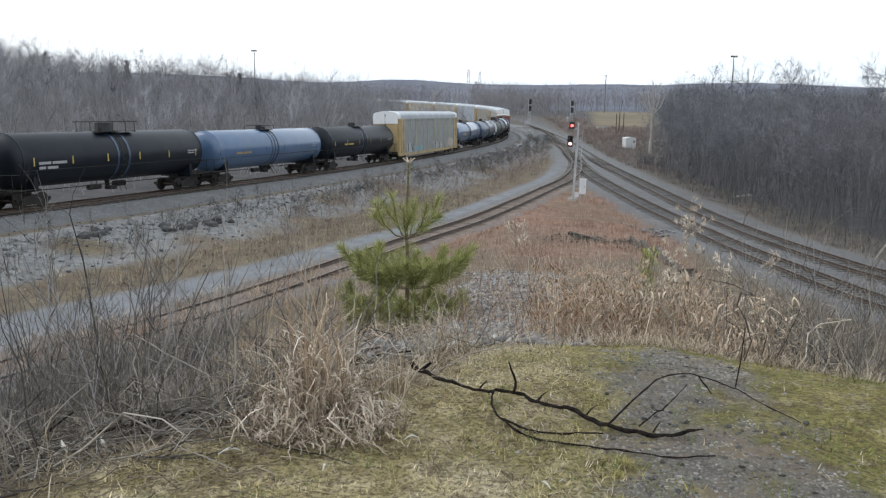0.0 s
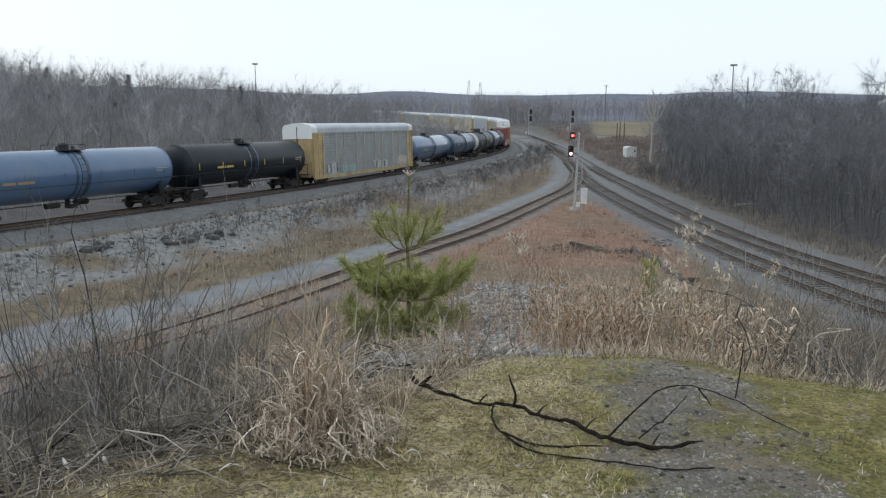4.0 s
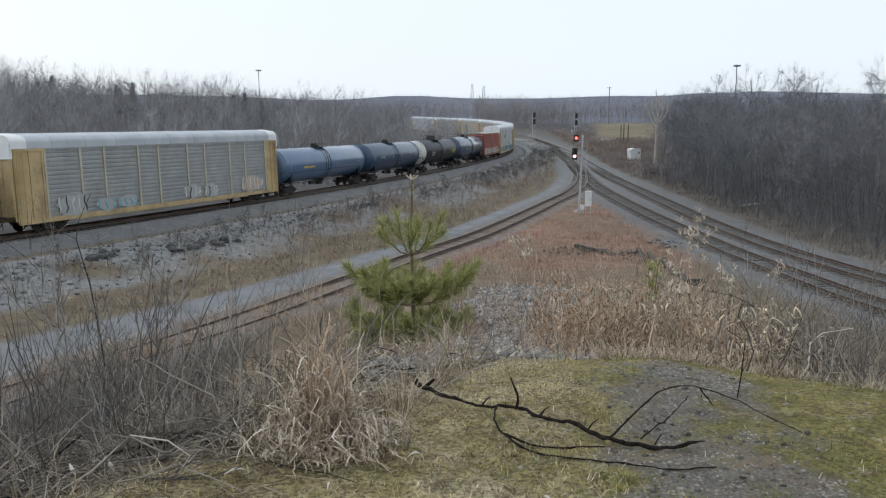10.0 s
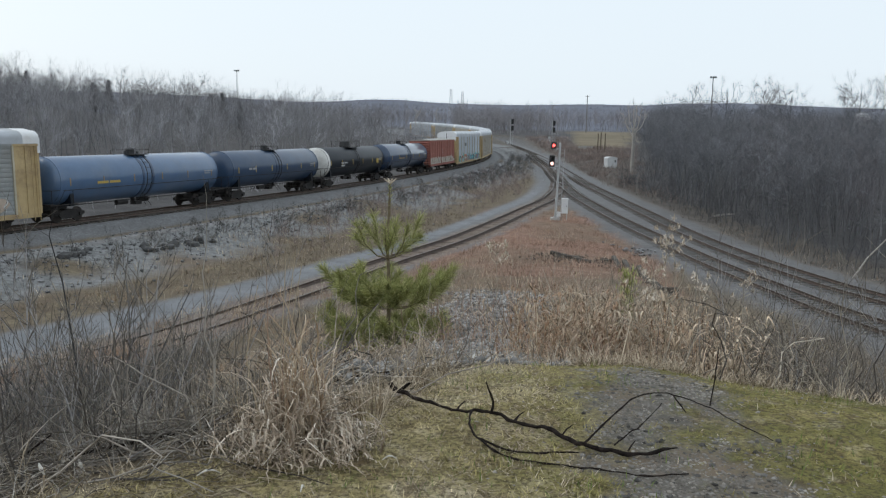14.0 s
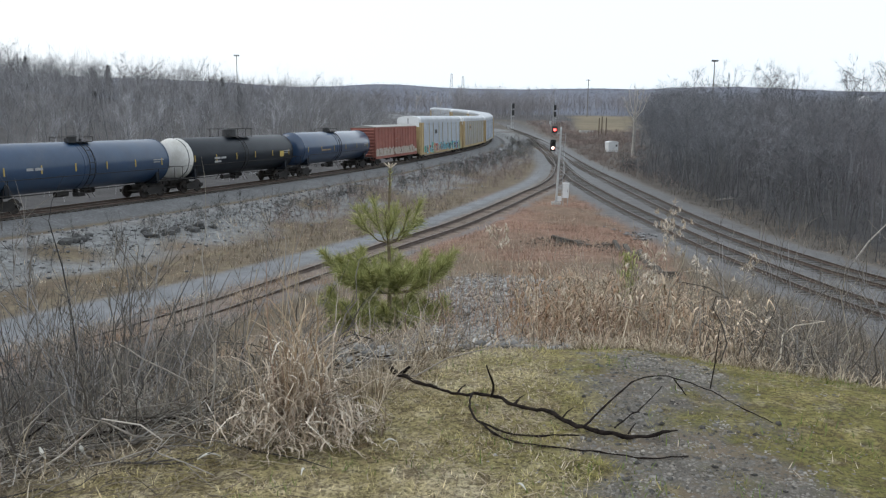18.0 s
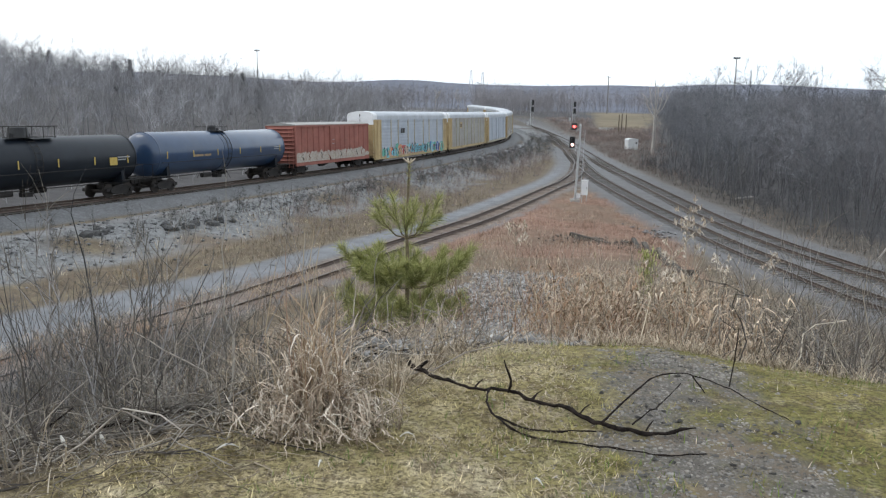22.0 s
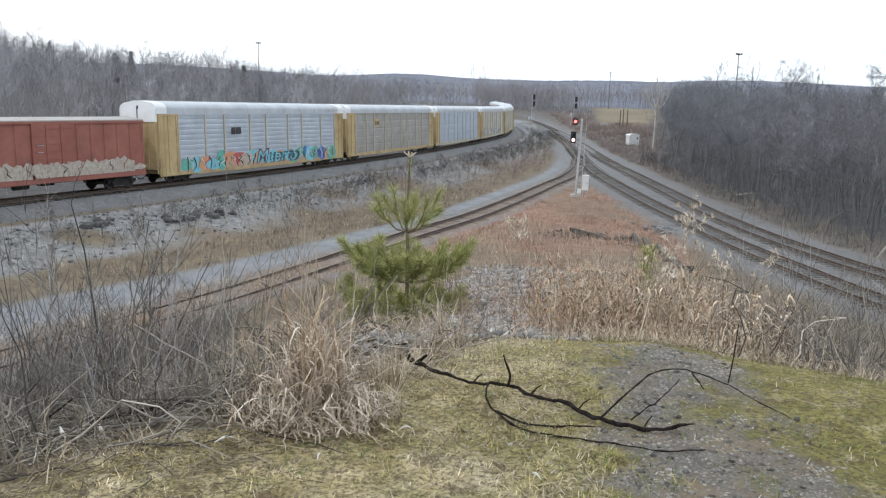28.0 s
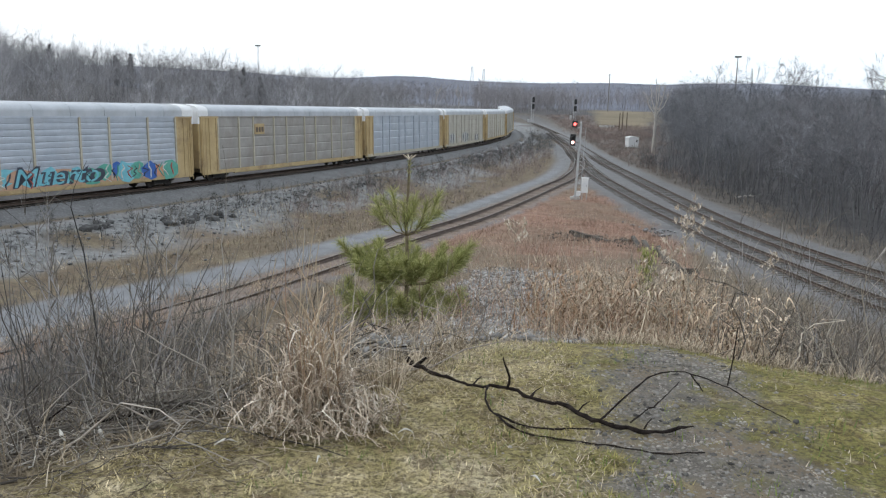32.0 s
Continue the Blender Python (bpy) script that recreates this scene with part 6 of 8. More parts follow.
    while len(spots) < 1050:
        y = 30 + 230 * rng.random() ** 1.1
        x = wood_edge(y) + 3 + 100 * rng.random() ** 1.5
        if x / y < 0.72:
            spots.append((x, y))
    spots = np.array(spots)
    far = np.hypot(spots[:, 0], spots[:, 1])
    tall = EYE + far * np.where(far < 90, rng.uniform(-0.012, 0.034, 1050), rng.uniform(0.006, 0.038, 1050) + 0.016 * (value_noise(spots[:, 0], spots[:, 1], 16, 55) - 0.4)) - land(spots[:, 0], spots[:, 1])[0]
    own = np.array([lowd[i % 4][0][:, 2].max() for i in range(1050)])
    thicket("right_wood", "dense dark bare wood on the rising ground", "wood", spots, lowd, np.clip(tall, 3, 14) / own, TWIG_DARK, rng)
    # brush at the edges of the woods
    bush = [simple_tree(60 + i, t, 6, 3, 0.018, 0.8, 0.02) for i, t in enumerate((1.9, 2.6, 1.4))]
    spots = []
    while len(spots) < 520:
        i = rng.integers(len(line) - 1)
        x, y = line[i, 0] + 4.8 + 12 * rng.random() ** 1.5, line[i, 1]
        if x / y < 0.7 and y < 130:
            spots.append((x, y))
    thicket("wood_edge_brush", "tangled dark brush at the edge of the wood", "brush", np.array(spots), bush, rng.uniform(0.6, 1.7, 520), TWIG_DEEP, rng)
    spots = []
    while len(spots) < 380:
        s, off = rng.uniform(-10, 300), 6.2 + 6 * rng.random()
        x, y, _, th = (float(v) for v in main_at(s))
        spots.append((x - off * math.cos(th), y + off * math.sin(th)))
    thicket("trackside_brush", "grey brush behind the train", "brush", np.array(spots), bush, rng.uniform(0.7, 1.5, 380), TWIG_GREY, rng)
    # brown brush between the main line and the road, thick where the lines draw together
    scrub = [simple_tree(65 + i, t, 6, 4, 0.03, 0.95, 0.02) for i, t in enumerate((1.9, 2.4, 1.5))]
    spots = []
    while len(spots) < 700:
        s = rng.uniform(-12, 190)
        off = rng.uniform(5.6, 9.8 if s < 110 else 11.5)
        x, y, _, th = (float(v) for v in main_at(s))
        x, y = x + off * math.cos(th), y - off * math.sin(th)
        if rng.random() < (0.4 if s < 70 else 0.9):
            spots.append((x, y))
    thicket("bank_brush", "brown and grey brush on the railway bank", "brush", np.array(spots), scrub, rng.uniform(0.3, 0.8, 700), SLOPE_TWIG, rng)
    spots = []
    while len(spots) < 620:
        x, y = rng.uniform(-12, 19, 400), rng.uniform(52, 150, 400)
        _, masks = land(x, y)
        dm, _, sm = near_line(x, y, MAIN, 4)
        dw, _, sw = near_line(x, y, WYE)
        ok = (sm > 0) & (dm > 5.6) & (sw > 0) & (masks["road"] < 0.05) & (masks["bed"] < 0.05) & (dw > 3.9)
        spots += list(zip(x[ok], y[ok]))
    thicket("roadside_brush", "reddish-brown bare brush between the railway bank and the road", "brush", np.array(spots[:620]), scrub, rng.uniform(0.3, 0.8, 620), REDBRUSH, rng)
    # far hills: rounded masses of crowns with a thin fuzz of twigs over them
    def hill_spots(n, y0):
        y = y0 + (1900 - y0) * rng.random(n) ** 1.3
        x = rng.uniform(-0.64, 0.64, n) * y
        _, masks = land(x, y)
        dm, _, sm = near_line(x, y, MAIN, 6)
        ok = (masks["field"] < 0.2) & (dm > 9) & ~((x > 18) & (x < 36) & (y < 345)) & ((y > 430) | (x > 36) | (sm < 0))
        return x[ok], y[ok]

    y = rng.uniform(345, 820, 2600)
    x = y * rng.uniform(-0.26, 0.31, 2600)
    ok = (land(x, y)[1]["field"] < 0.1) & (near_line(x, y, MAIN, 6)[0] > 9) & ((y > 455) | (x / y < 0.0) | (x / y > 0.25))
    x, y = x[ok][:1250], y[ok][:1250]
    valley = [simple_tree(45 + i, t, 5, 4, t * 0.013, 0.7, 0.15, 0.08) for i, t in enumerate((8.0, 8.8, 7.2))]
    thicket("valley_wood", "brown-grey bare trees in the valley", "wood", np.stack([x, y], 1), valley, rng.uniform(0.6, 1.5, len(x)), TWIG_MID, rng)
    spots = np.stack([rng.uniform(8, 50, 420), rng.uniform(345, 475, 420)], 1)
    spots = spots[(near_line(spots[:, 0], spots[:, 1], MAIN, 6)[0] > 9) & (land(spots[:, 0], spots[:, 1])[1]["field"] < 0.1)]
    thicket("junction_wood", "brown-grey bare trees beyond the junction", "wood", spots, valley, rng.uniform(0.4, 1.35, len(spots)), TWIG_MID, rng)
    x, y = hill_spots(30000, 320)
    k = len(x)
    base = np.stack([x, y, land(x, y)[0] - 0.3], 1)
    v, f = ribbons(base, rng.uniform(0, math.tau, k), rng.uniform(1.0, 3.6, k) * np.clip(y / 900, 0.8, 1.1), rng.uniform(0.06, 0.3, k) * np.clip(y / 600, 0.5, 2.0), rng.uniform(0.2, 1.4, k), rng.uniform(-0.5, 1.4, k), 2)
    tagged(new("far_wood", raw_mesh("far_wood", v, f, TWIG_HAZE)), "thin bare twigs over the far woods", "wood", kind="stuff")
    # a few dark evergreens on the skylines
    for x, y, h in ((-58, 235, 9), (-62, 238, 8.5), (-98, 260, 10), (-120, 255, 10), (-150, 260, 9.5), (-52, 228, 7.2)) + tuple((-140 + 9.4 * k + 4 * math.sin(k * 3.7), 246 + 8 * math.sin(k * 2.1), 7.0 + 1.3 * math.sin(k * 5.3)) for k in range(9)):
        gz = height(x, y)
        t = thing("evergreen_tree", "dark evergreen standing out on the skyline", "tree", "evergreens on the skyline", at=pose(x, y, gz - 0.2, 0, 0, rng.uniform(0, 360)))
        part("trunk", Shell().tube([(0, 0, 0), (0, 0, h * 0.95)], [0.25, 0.04], 6), BARK_DARK, t)
        m = 900
        u = rng.uniform(0.1, 1, m)
        b = np.stack([rng.normal(0, 0.1, m), rng.normal(0, 0.1, m), h * u], 1)
        v, f = ribbons(b, rng.uniform(0, math.tau, m), h * 0.34 * (1.15 - u) ** 0.7 * rng.uniform(0.6, 1.2, m), np.full(m, 0.32), rng.uniform(1.0, 1.5, m), np.full(m, 0.5), 2)
        ob = new("crown", raw_mesh("crown", v, f, NEEDLE_HAZE))
        ob.parent = t


build_woods()

# ---- the knoll: turf, stones, plants ----
def scatter(rng, n, x0, x1, y0, y1, keep):
    """n random plan points for which keep(x, y, masks) passes."""
    xs, ys = [], []
    got = 0
    while got < n:
        x, y = rng.uniform(x0, x1, n * 2), rng.uniform(y0, y1, n * 2)
        _, m = land(x, y)
        ok = keep(x, y, m) > rng.random(n * 2)
        xs.append(x[ok])
        ys.append(y[ok])
        got += int(ok.sum())
    return np.concatenate(xs)[:n], np.concatenate(ys)[:n]


def blades(name, label, category, x, y, rng, length, width, lean, droop, material, segs=3, sink=0.01, patchy=0.0):
    n = len(x)
    base = np.stack([x, y, on_land(x, y) - sink], 1)
    v, f = ribbons(base, rng.uniform(0, math.tau, n), rng.uniform(*length, n) * (1 - patchy * (1 - 1.5 * value_noise(x, y, 0.75, 83))), rng.uniform(*width, n), rng.uniform(*lean, n), rng.uniform(*droop, n), segs)
    return tagged(new(name, raw_mesh(name, v, f, material)), label, category, kind="stuff")


def tufted(rng, x, y, per, radius):
    """Spread each point into a tuft."""
    x, y = np.repeat(x, per), np.repeat(y, per)
    return x + rng.normal(0, radius, len(x)), y + rng.normal(0, radius, len(y))


def arcs(rng, x, y, length, r, lean, bend, k=6, wob=0.05):
    """Arching stems from plan points; returns pts and radii for stalks()."""
    n = len(x)
    p = np.stack([x, y, on_land(x, y) - 0.03], 1)
    a = rng.uniform(0, math.tau, n)
    th = rng.uniform(*lean, n)
    bd = rng.uniform(*bend, n)
    L = rng.uniform(*length, n)
    pts = [p]
    for i in range(k - 1):
        th2 = th + bd * (i / (k - 1)) ** 1.3
        aa = a + rng.normal(0, wob * 4, n)
        st = np.stack([np.sin(th2) * np.cos(aa), np.sin(th2) * np.sin(aa), np.cos(th2)], 1) + rng.normal(0, wob, (n, 3))
        pts.append(pts[-1] + st * (L / (k - 1))[:, None])
    pts = np.stack(pts, 1)
    gz = on_land(pts[..., 0].ravel(), pts[..., 1].ravel()).reshape(pts.shape[:2])
    pts[..., 2] = np.maximum(pts[..., 2], gz + 0.01)
    rad = rng.uniform(*r, n)[:, None] * np.linspace(1, 0.35, k)[None]
    return pts, rad


def side_twigs(rng, pts, rad, per, length, k=3, tilt=0.8):
    n, m, _ = pts.shape
    i = rng.integers(1, m, (n, per))
    base = pts[np.arange(n)[:, None], i].reshape(-1, 3)
    d = (pts[np.arange(n)[:, None], i] - pts[np.arange(n)[:, None], i - 1]).reshape(-1, 3)
    d /= np.linalg.norm(d, axis=1, keepdims=True) + 1e-9
    d = d + rng.normal(0, tilt, d.shape) + (0, 0, 0.25)
    d /= np.linalg.norm(d, axis=1, keepdims=True)
    L = rng.uniform(*length, len(base))
    out = [base]
    for _ in range(k - 1):
        d = d + rng.normal(0, 0.15, d.shape)
        out.append(out[-1] + d * (L / (k - 1))[:, None])
    r = np.repeat(rad[:, -1], per) * 0.8
    return np.stack(out, 1), r[:, None] * np.linspace(1, 0.4, k)[None]


def stem_mass(name, label, category, sets, material):
    v, f = join([stalks(p, r) for p, r in sets])
    return tagged(new(name, raw_mesh(name, v, f, material)), label, category, kind="stuff")


def pine_gap(x, y):
    """Thins the growth in front of the young pine."""
    return np.where((np.abs(x + 0.055 * y) < 0.07 * y) & (y > 5.2), 0.12, 1.0)


def build_turf():
    rng = np.random.default_rng(4)
    x, y = scatter(rng, 40000, -2.6, 4.6, 2.6, 6.0, lambda x, y, m: m["turf"] * (1 - 0.85 * m["gravel"]) * (0.35 + 0.65 * value_noise(x, y, 0.35, 2)))
    right = rng.random(len(x)) < smooth_step(0.3, 1.9, x + 0.6 * (value_noise(x, y, 0.5, 29) - 0.5))
    blades("turf_grass", "short mossy winter turf, green and straw", "grass", x[right], y[right], rng, (0.01, 0.03), (0.0025, 0.0055), (0.4, 1.45), (0.2, 0.9), TURF, 2)
    worn = sward("worn_turf", 0.55, 1.7)
    blades("worn_grass", "straw-coloured worn winter grass", "grass", x[~right], y[~right], rng, (0.015, 0.05), (0.003, 0.007), (0.9, 1.54), (-0.2, 0.6), worn, 3)
    x, y = scatter(rng, 8000, -2.6, 4.6, 2.6, 6.0, lambda x, y, m: m["turf"] * (1 - 0.7 * m["gravel"]) * (0.15 + 0.85 * smooth_step(0.35, 0.75, value_noise(x, y, 0.4, 17))) * np.where(x < 0.7, 1, 0.05))
    blades("lying_straw", "bleached grass blades lying on the turf", "grass", x, y, rng, (0.015, 0.055), (0.002, 0.0045), (0.9, 1.56), (-0.6, 0.9), STRAW_DULL, 3, -0.002)
    x, y = scatter(rng, 1000, -2.4, 3.6, 2.7, 5.8, lambda x, y, m: m["turf"] * (1 - m["gravel"]) * np.where(x < 0.8, 1, 0.12) * (0.2 + 0.8 * smooth_step(0.3, 0.7, value_noise(x, y, 0.25, 46))))
    x, y = tufted(rng, x, y, 16, 0.022)
    blades("thatch_tufts", "matted tufts of bleached winter grass", "grass", x, y, rng, (0.02, 0.065), (0.0025, 0.006), (0.6, 1.5), (-0.2, 1.2), worn, 3)
    x, y = scatter(rng, 520, 0.6, 4.4, 2.7, 5.8, lambda x, y, m: m["turf"] * (1 - m["gravel"]) * smooth_step(0.7, 1.6, x))
    x, y = tufted(rng, x, y, 18, 0.024)
    blades("turf_tufts", "mossy olive-green grass tufts", "grass", x, y, rng, (0.012, 0.04), (0.0025, 0.005), (0.4, 1.45), (-0.1, 1.0), TURF, 3)
    x, y = scatter(rng, 900, -2.2, 4.2, 2.8, 5.9, lambda x, y, m: m["turf"] * smooth_step(0.6, 0.8, value_noise(x, y, 0.22, 23)))
    blades("green_tufts", "small fresh green grass tufts", "grass", x, y, rng, (0.03, 0.08), (0.003, 0.006), (0.1, 0.9), (0.2, 1.0), plant("fresh_grass", [(0, (0.10, 0.17, 0.03)), (1, (0.22, 0.27, 0.07))]), 2)
    # edge of the knoll: longer dry grass
    x, y = scatter(rng, 260, -2.6, 4.6, 2.6, 6.6, lambda x, y, m: 4 * m["turf"] * (1 - m["turf"]) * np.where((x > 0.1) & (x < 1.0), 0.12, np.where(x < -0.75, 0.2, 1)))
    x, y = tufted(rng, x, y, 14, 0.05)
    blades("knoll_edge_grass", "long dry grass along the edge of the knoll", "grass", x, y, rng, (0.06, 0.2), (0.003, 0.006), (0.4, 1.3), (0.3, 1.6), STRAW_DULL, 4)
    x, y = scatter(rng, 11500, 0.2, 2.4, 2.7, 5.8, lambda x, y, m: m["gravel"] * (0.25 + 0.75 * value_noise(x, y, 0.12, 39)) + 0.015 * m["turf"])
    stones("gravel_stones", "grey gravel scattered over the worn patch", x, y, (0.003, 0.0115), rng, PEBBLE)
    x, y = scatter(rng, 650, 0.2, 2.4, 2.7, 5.8, lambda x, y, m: m["gravel"] * value_noise(x, y, 0.2, 40))
    stones("gravel_shards", "dark flat gravel shards", x, y, (0.006, 0.02), rng, SHARD, 0.5)
    x, y = scatter(rng, 170, 0.2, 2.4, 2.7, 5.8, lambda x, y, m: m["gravel"] + 0.03 * m["turf"])
    stones("gravel_lumps", "larger pale gravel lumps", x, y, (0.009, 0.017), rng, PEBBLE)
    x, y = scatter(rng, 10000, -2.2, 4.0, 5.0, 26, lambda x, y, m: m["scree"] * np.clip(9 / y, 0, 1) * (0.25 + 0.75 * smooth_step(0.3, 0.65, value_noise(x, y, 0.7, 91))))
    stones("scree_stones", "grey broken stone on the slope below the knoll", x, y, (0.016, 0.058), rng, SCREE)


def build_straw_clump():
    rng = np.random.default_rng(8)
    cx, cy = -0.64, 3.94
    cz = height(cx, cy)
    clump = thing("grass_clump", "big pale straw-coloured grass clump with drooping curled blades", "grass", at=pose(cx, cy, cz))
    def curls(name, label, n, spread, lift, length, width, tilt, curl, material, power=1.0, loose=2.0):
        """Blades that wander and curl over as they grow."""
        a = rng.uniform(0, math.tau, n)
        rr = spread * np.sqrt(rng.random(n))
        k = 11
        p = np.stack([rr * np.cos(a) * 1.15, rr * np.sin(a), rng.uniform(-0.02, lift, n) * (1 - (rr / spread) ** 2)], 1)
        L, th, bend = rng.uniform(*length, n), rng.uniform(*tilt, n), rng.uniform(*curl, n)
        az = a + rng.normal(0, loose, n)
        side = np.stack([-np.sin(az), np.cos(az), np.zeros(n)], 1)
        rows = [p]
        for i in range(k - 1):
            u = i / (k - 1)
            t2 = th + bend * u**power
            az = az + rng.normal(0, 0.34, n)
            d = np.stack([np.sin(t2) * np.cos(az), np.sin(t2) * np.sin(az), np.cos(t2)], 1)
            p = p + d * (L / (k - 1))[:, None]
            p[:, 2] = np.maximum(p[:, 2], 0.015 + 0.03 * rng.random(n))
            rows.append(p)
        c = np.stack(rows, 1)
        w = rng.uniform(*width, n)[:, None] * (1 - 0.8 * np.linspace(0, 1, k)[None] ** 2) / 2
        off = side[:, None] * w[..., None]
        v = np.stack([c - off, c + off], 2).reshape(-1, 3)
        i = (np.arange(n)[:, None] * k + np.arange(k - 1)[None]).ravel() * 2
        ob = tagged(new(name, raw_mesh(name, v, np.stack([i, i + 1, i + 3, i + 2], 1), material)), label, kind="stuff")
        ob.parent = clump

    curls("upright_mass", "tan upright blades bent over at the tips", 46, 0.12, 0.02, (0.35, 0.95), (0.005, 0.0095), (0.0, 0.2), (1.8, 4.2), TAN_STRAW, 3.6, 1.2)
    curls("pale_upright_mass", "pale bleached blades with drooping tips", 46, 0.14, 0.05, (0.35, 0.85), (0.006, 0.011), (0.0, 0.28), (2.4, 4.4), PINK_STRAW, 2.2, 1.1)
    curls("arching_mass", "bleached blades arching outward", 70, 0.16, 0.25, (0.2, 0.52), (0.006, 0.0115), (0.2, 0.8), (1.4, 3.0), PINK_STRAW, 1.1, 0.5)
    curls("heart_mass", "tan curled blades filling the middle", 170, 0.16, 0.46, (0.1, 0.3), (0.005, 0.010), (0.1, 1.3), (0.8, 4.0), PINK_STRAW, 1.0)
    curls("curled_mass", "pale curled blades", 520, 0.27, 0.34, (0.06, 0.24), (0.005, 0.0105), (0.1, 1.6), (0.8, 4.5), PINK_STRAW, 0.9)
    curls("skirt_mass", "drooping skirt of dry blades", 420, 0.36, 0.12, (0.06, 0.24), (0.004, 0.009), (0.7, 1.7), (-2.0, 3.0), PINK_STRAW)
    curls("dead_heart", "dark brown blades low in the clump", 240, 0.3, 0.12, (0.06, 0.2), (0.005, 0.01), (0.2, 1.5), (0.5, 3.0), LITTER)
    for k in range(9):
        b = np.array([rng.normal(-0.06, 0.09), rng.normal(0.05, 0.07), 0])
        top = b + (rng.normal(-0.02, 0.06), rng.normal(0, 0.05), rng.uniform(0.5, 1.0))
        mid = (b + top) / 2 + rng.normal(0, 0.035, 3)
        part("seed_stalk", Shell().tube([b, mid, top], [0.0042, 0.0032, 0.0015], 4), STRAW_DULL if k % 3 else RUST_GRASS, clump)
    # smaller neighbours
    for cx, cy, s in ((-0.35, 4.35, 0.7), (-0.95, 4.25, 0.75), (-0.15, 5.15, 0.6), (0.0, 5.75, 0.7), (-0.75, 4.75, 0.65)):
        n = 90
        a = rng.uniform(0, math.tau, n)
        small = thing("grass_clump", "smaller tuft of dry curled grass", "grass", "dry grass tufts", at=pose(cx, cy, height(cx, cy)))
        base = np.stack([0.07 * np.cos(a), 0.07 * np.sin(a), np.full(n, -0.02)], 1)
        v, f = ribbons(base, a + rng.normal(0, 0.8, n), s * rng.uniform(0.25, 0.7, n), rng.uniform(0.003, 0.006, n), rng.uniform(0.02, 0.6, n), rng.uniform(0.6, 2.8, n), 7)
        ob = tagged(new("tuft", raw_mesh("tuft", v, f, STRAW_DULL)), kind="stuff")
        ob.parent = small


def build_pine():
    rng = np.random.default_rng(15)
    px, py = -0.69, 12.5
    pz = height(px, py) - 0.05
    tip = (5.6 - pz) / 1.71
    pine = thing("pine_sapling", "young green pine with upturned whorled branches", "pine tree", at=pose(px, py, pz) @ Matrix.Scale(1.71, 4))
    part("trunk", Shell().tube([(0, 0, -0.05), (0.01, 0, tip * 0.35), (-0.01, 0.01, tip * 0.6), (0.005, 0, tip)], [0.021, 0.017, 0.012, 0.006], 8), PINE_BARK, pine, smooth=True)

    def needles(name, parent, path, per, length, dens=1.0):
        path = np.array(path)
        d = np.concatenate([[0], np.cumsum(np.linalg.norm(np.diff(path, axis=0), axis=1))])
        n = int(per * d[-1] * dens)
        s = rng.uniform(0, 1, n) ** 0.8 * d[-1]
        p = np.stack([np.interp(s, d, path[:, j]) for j in range(3)], 1)
        t = np.stack([np.interp(np.minimum(s + 0.02, d[-1] + 0.02), np.append(d, d[-1] + 0.1), np.append(path[:, j], path[-1, j] + (path[-1, j] - path[-2, j]) * 0.1 / (d[-1] - d[-2] + 1e-9))) for j in range(3)], 1) - p
        t /= np.linalg.norm(t, axis=1, keepdims=True) + 1e-9
        side = rng.normal(0, 1, (n, 3))
        side -= t * (side * t).sum(1, keepdims=True)
        side /= np.linalg.norm(side, axis=1, keepdims=True)
        ang = rng.uniform(0.2, 1.15, n)[:, None]
        w = t * np.cos(ang) + side * np.sin(ang)
        L = rng.uniform(*length, n)[:, None]
        mid = p + w * L * 0.55
        end = mid + (w * 0.95 + (0, 0, -0.12)) * L * 0.45
        b = np.cross(w, rng.normal(0, 1, (n, 3)))
        b /= np.linalg.norm(b, axis=1, keepdims=True)
        wd = 0.00135
        v = np.stack([p - b * wd, p + b * wd, mid - b * wd, mid + b * wd, end - b * wd * 0.4, end + b * wd * 0.4], 1).reshape(-1, 3)
        i = np.arange(n) * 6
        f = np.concatenate([np.stack([i, i + 1, i + 3, i + 2], 1), np.stack([i + 2, i + 3, i + 5, i + 4], 1)])
        ob = tagged(new(name, raw_mesh(name, v, f, NEEDLE)), kind="stuff")
        ob.parent = parent

    def bough(z, az, reach, rise, shoots, count=1500):
        dx, dy = math.cos(az), math.sin(az)
        path = [(0, 0, z), (dx * reach * 0.35, dy * reach * 0.35, z + rise * 0.08), (dx * reach * 0.72, dy * reach * 0.72, z + rise * 0.42), (dx * reach, dy * reach, z + rise)]
        b = part("branch", Shell().tube(path, [0.008, 0.0065, 0.005, 0.003], 5), PINE_BARK, pine)
        needles("needles", b, path[1:], count, (0.06, 0.12))
        for _ in range(shoots):
            k = rng.uniform(0.35, 0.8)
            o = np.array([dx * reach * k, dy * reach * k, z + rise * (0.1 + 0.5 * k * k)])
            a2 = az + rng.choice((-1, 1)) * rng.uniform(0.4, 0.9)
            e = o + np.array([math.cos(a2) * 0.13, math.sin(a2) * 0.13, rng.uniform(0.08, 0.2)]) * rng.uniform(0.7, 1.25)
            sp = [tuple(o), tuple((o + e) / 2 + (0, 0, -0.01)), tuple(e)]
            sh = part("shoot", Shell().tube(sp, [0.004, 0.0035, 0.002], 4), PINE_BARK, b)
            needles("needles", sh, sp, count, (0.06, 0.115))

    z1, z2, z3 = tip - 0.66, tip - 1.1, tip - 1.38
    for az, reach, rise in ((3.3, 0.28, 0.3), (2.6, 0.16, 0.36), (0.1, 0.27, 0.36), (-0.7, 0.22, 0.3), (4.6, 0.2, 0.3), (1.3, 0.22, 0.3)):
        bough(z1, az, reach, rise, 1, 750)
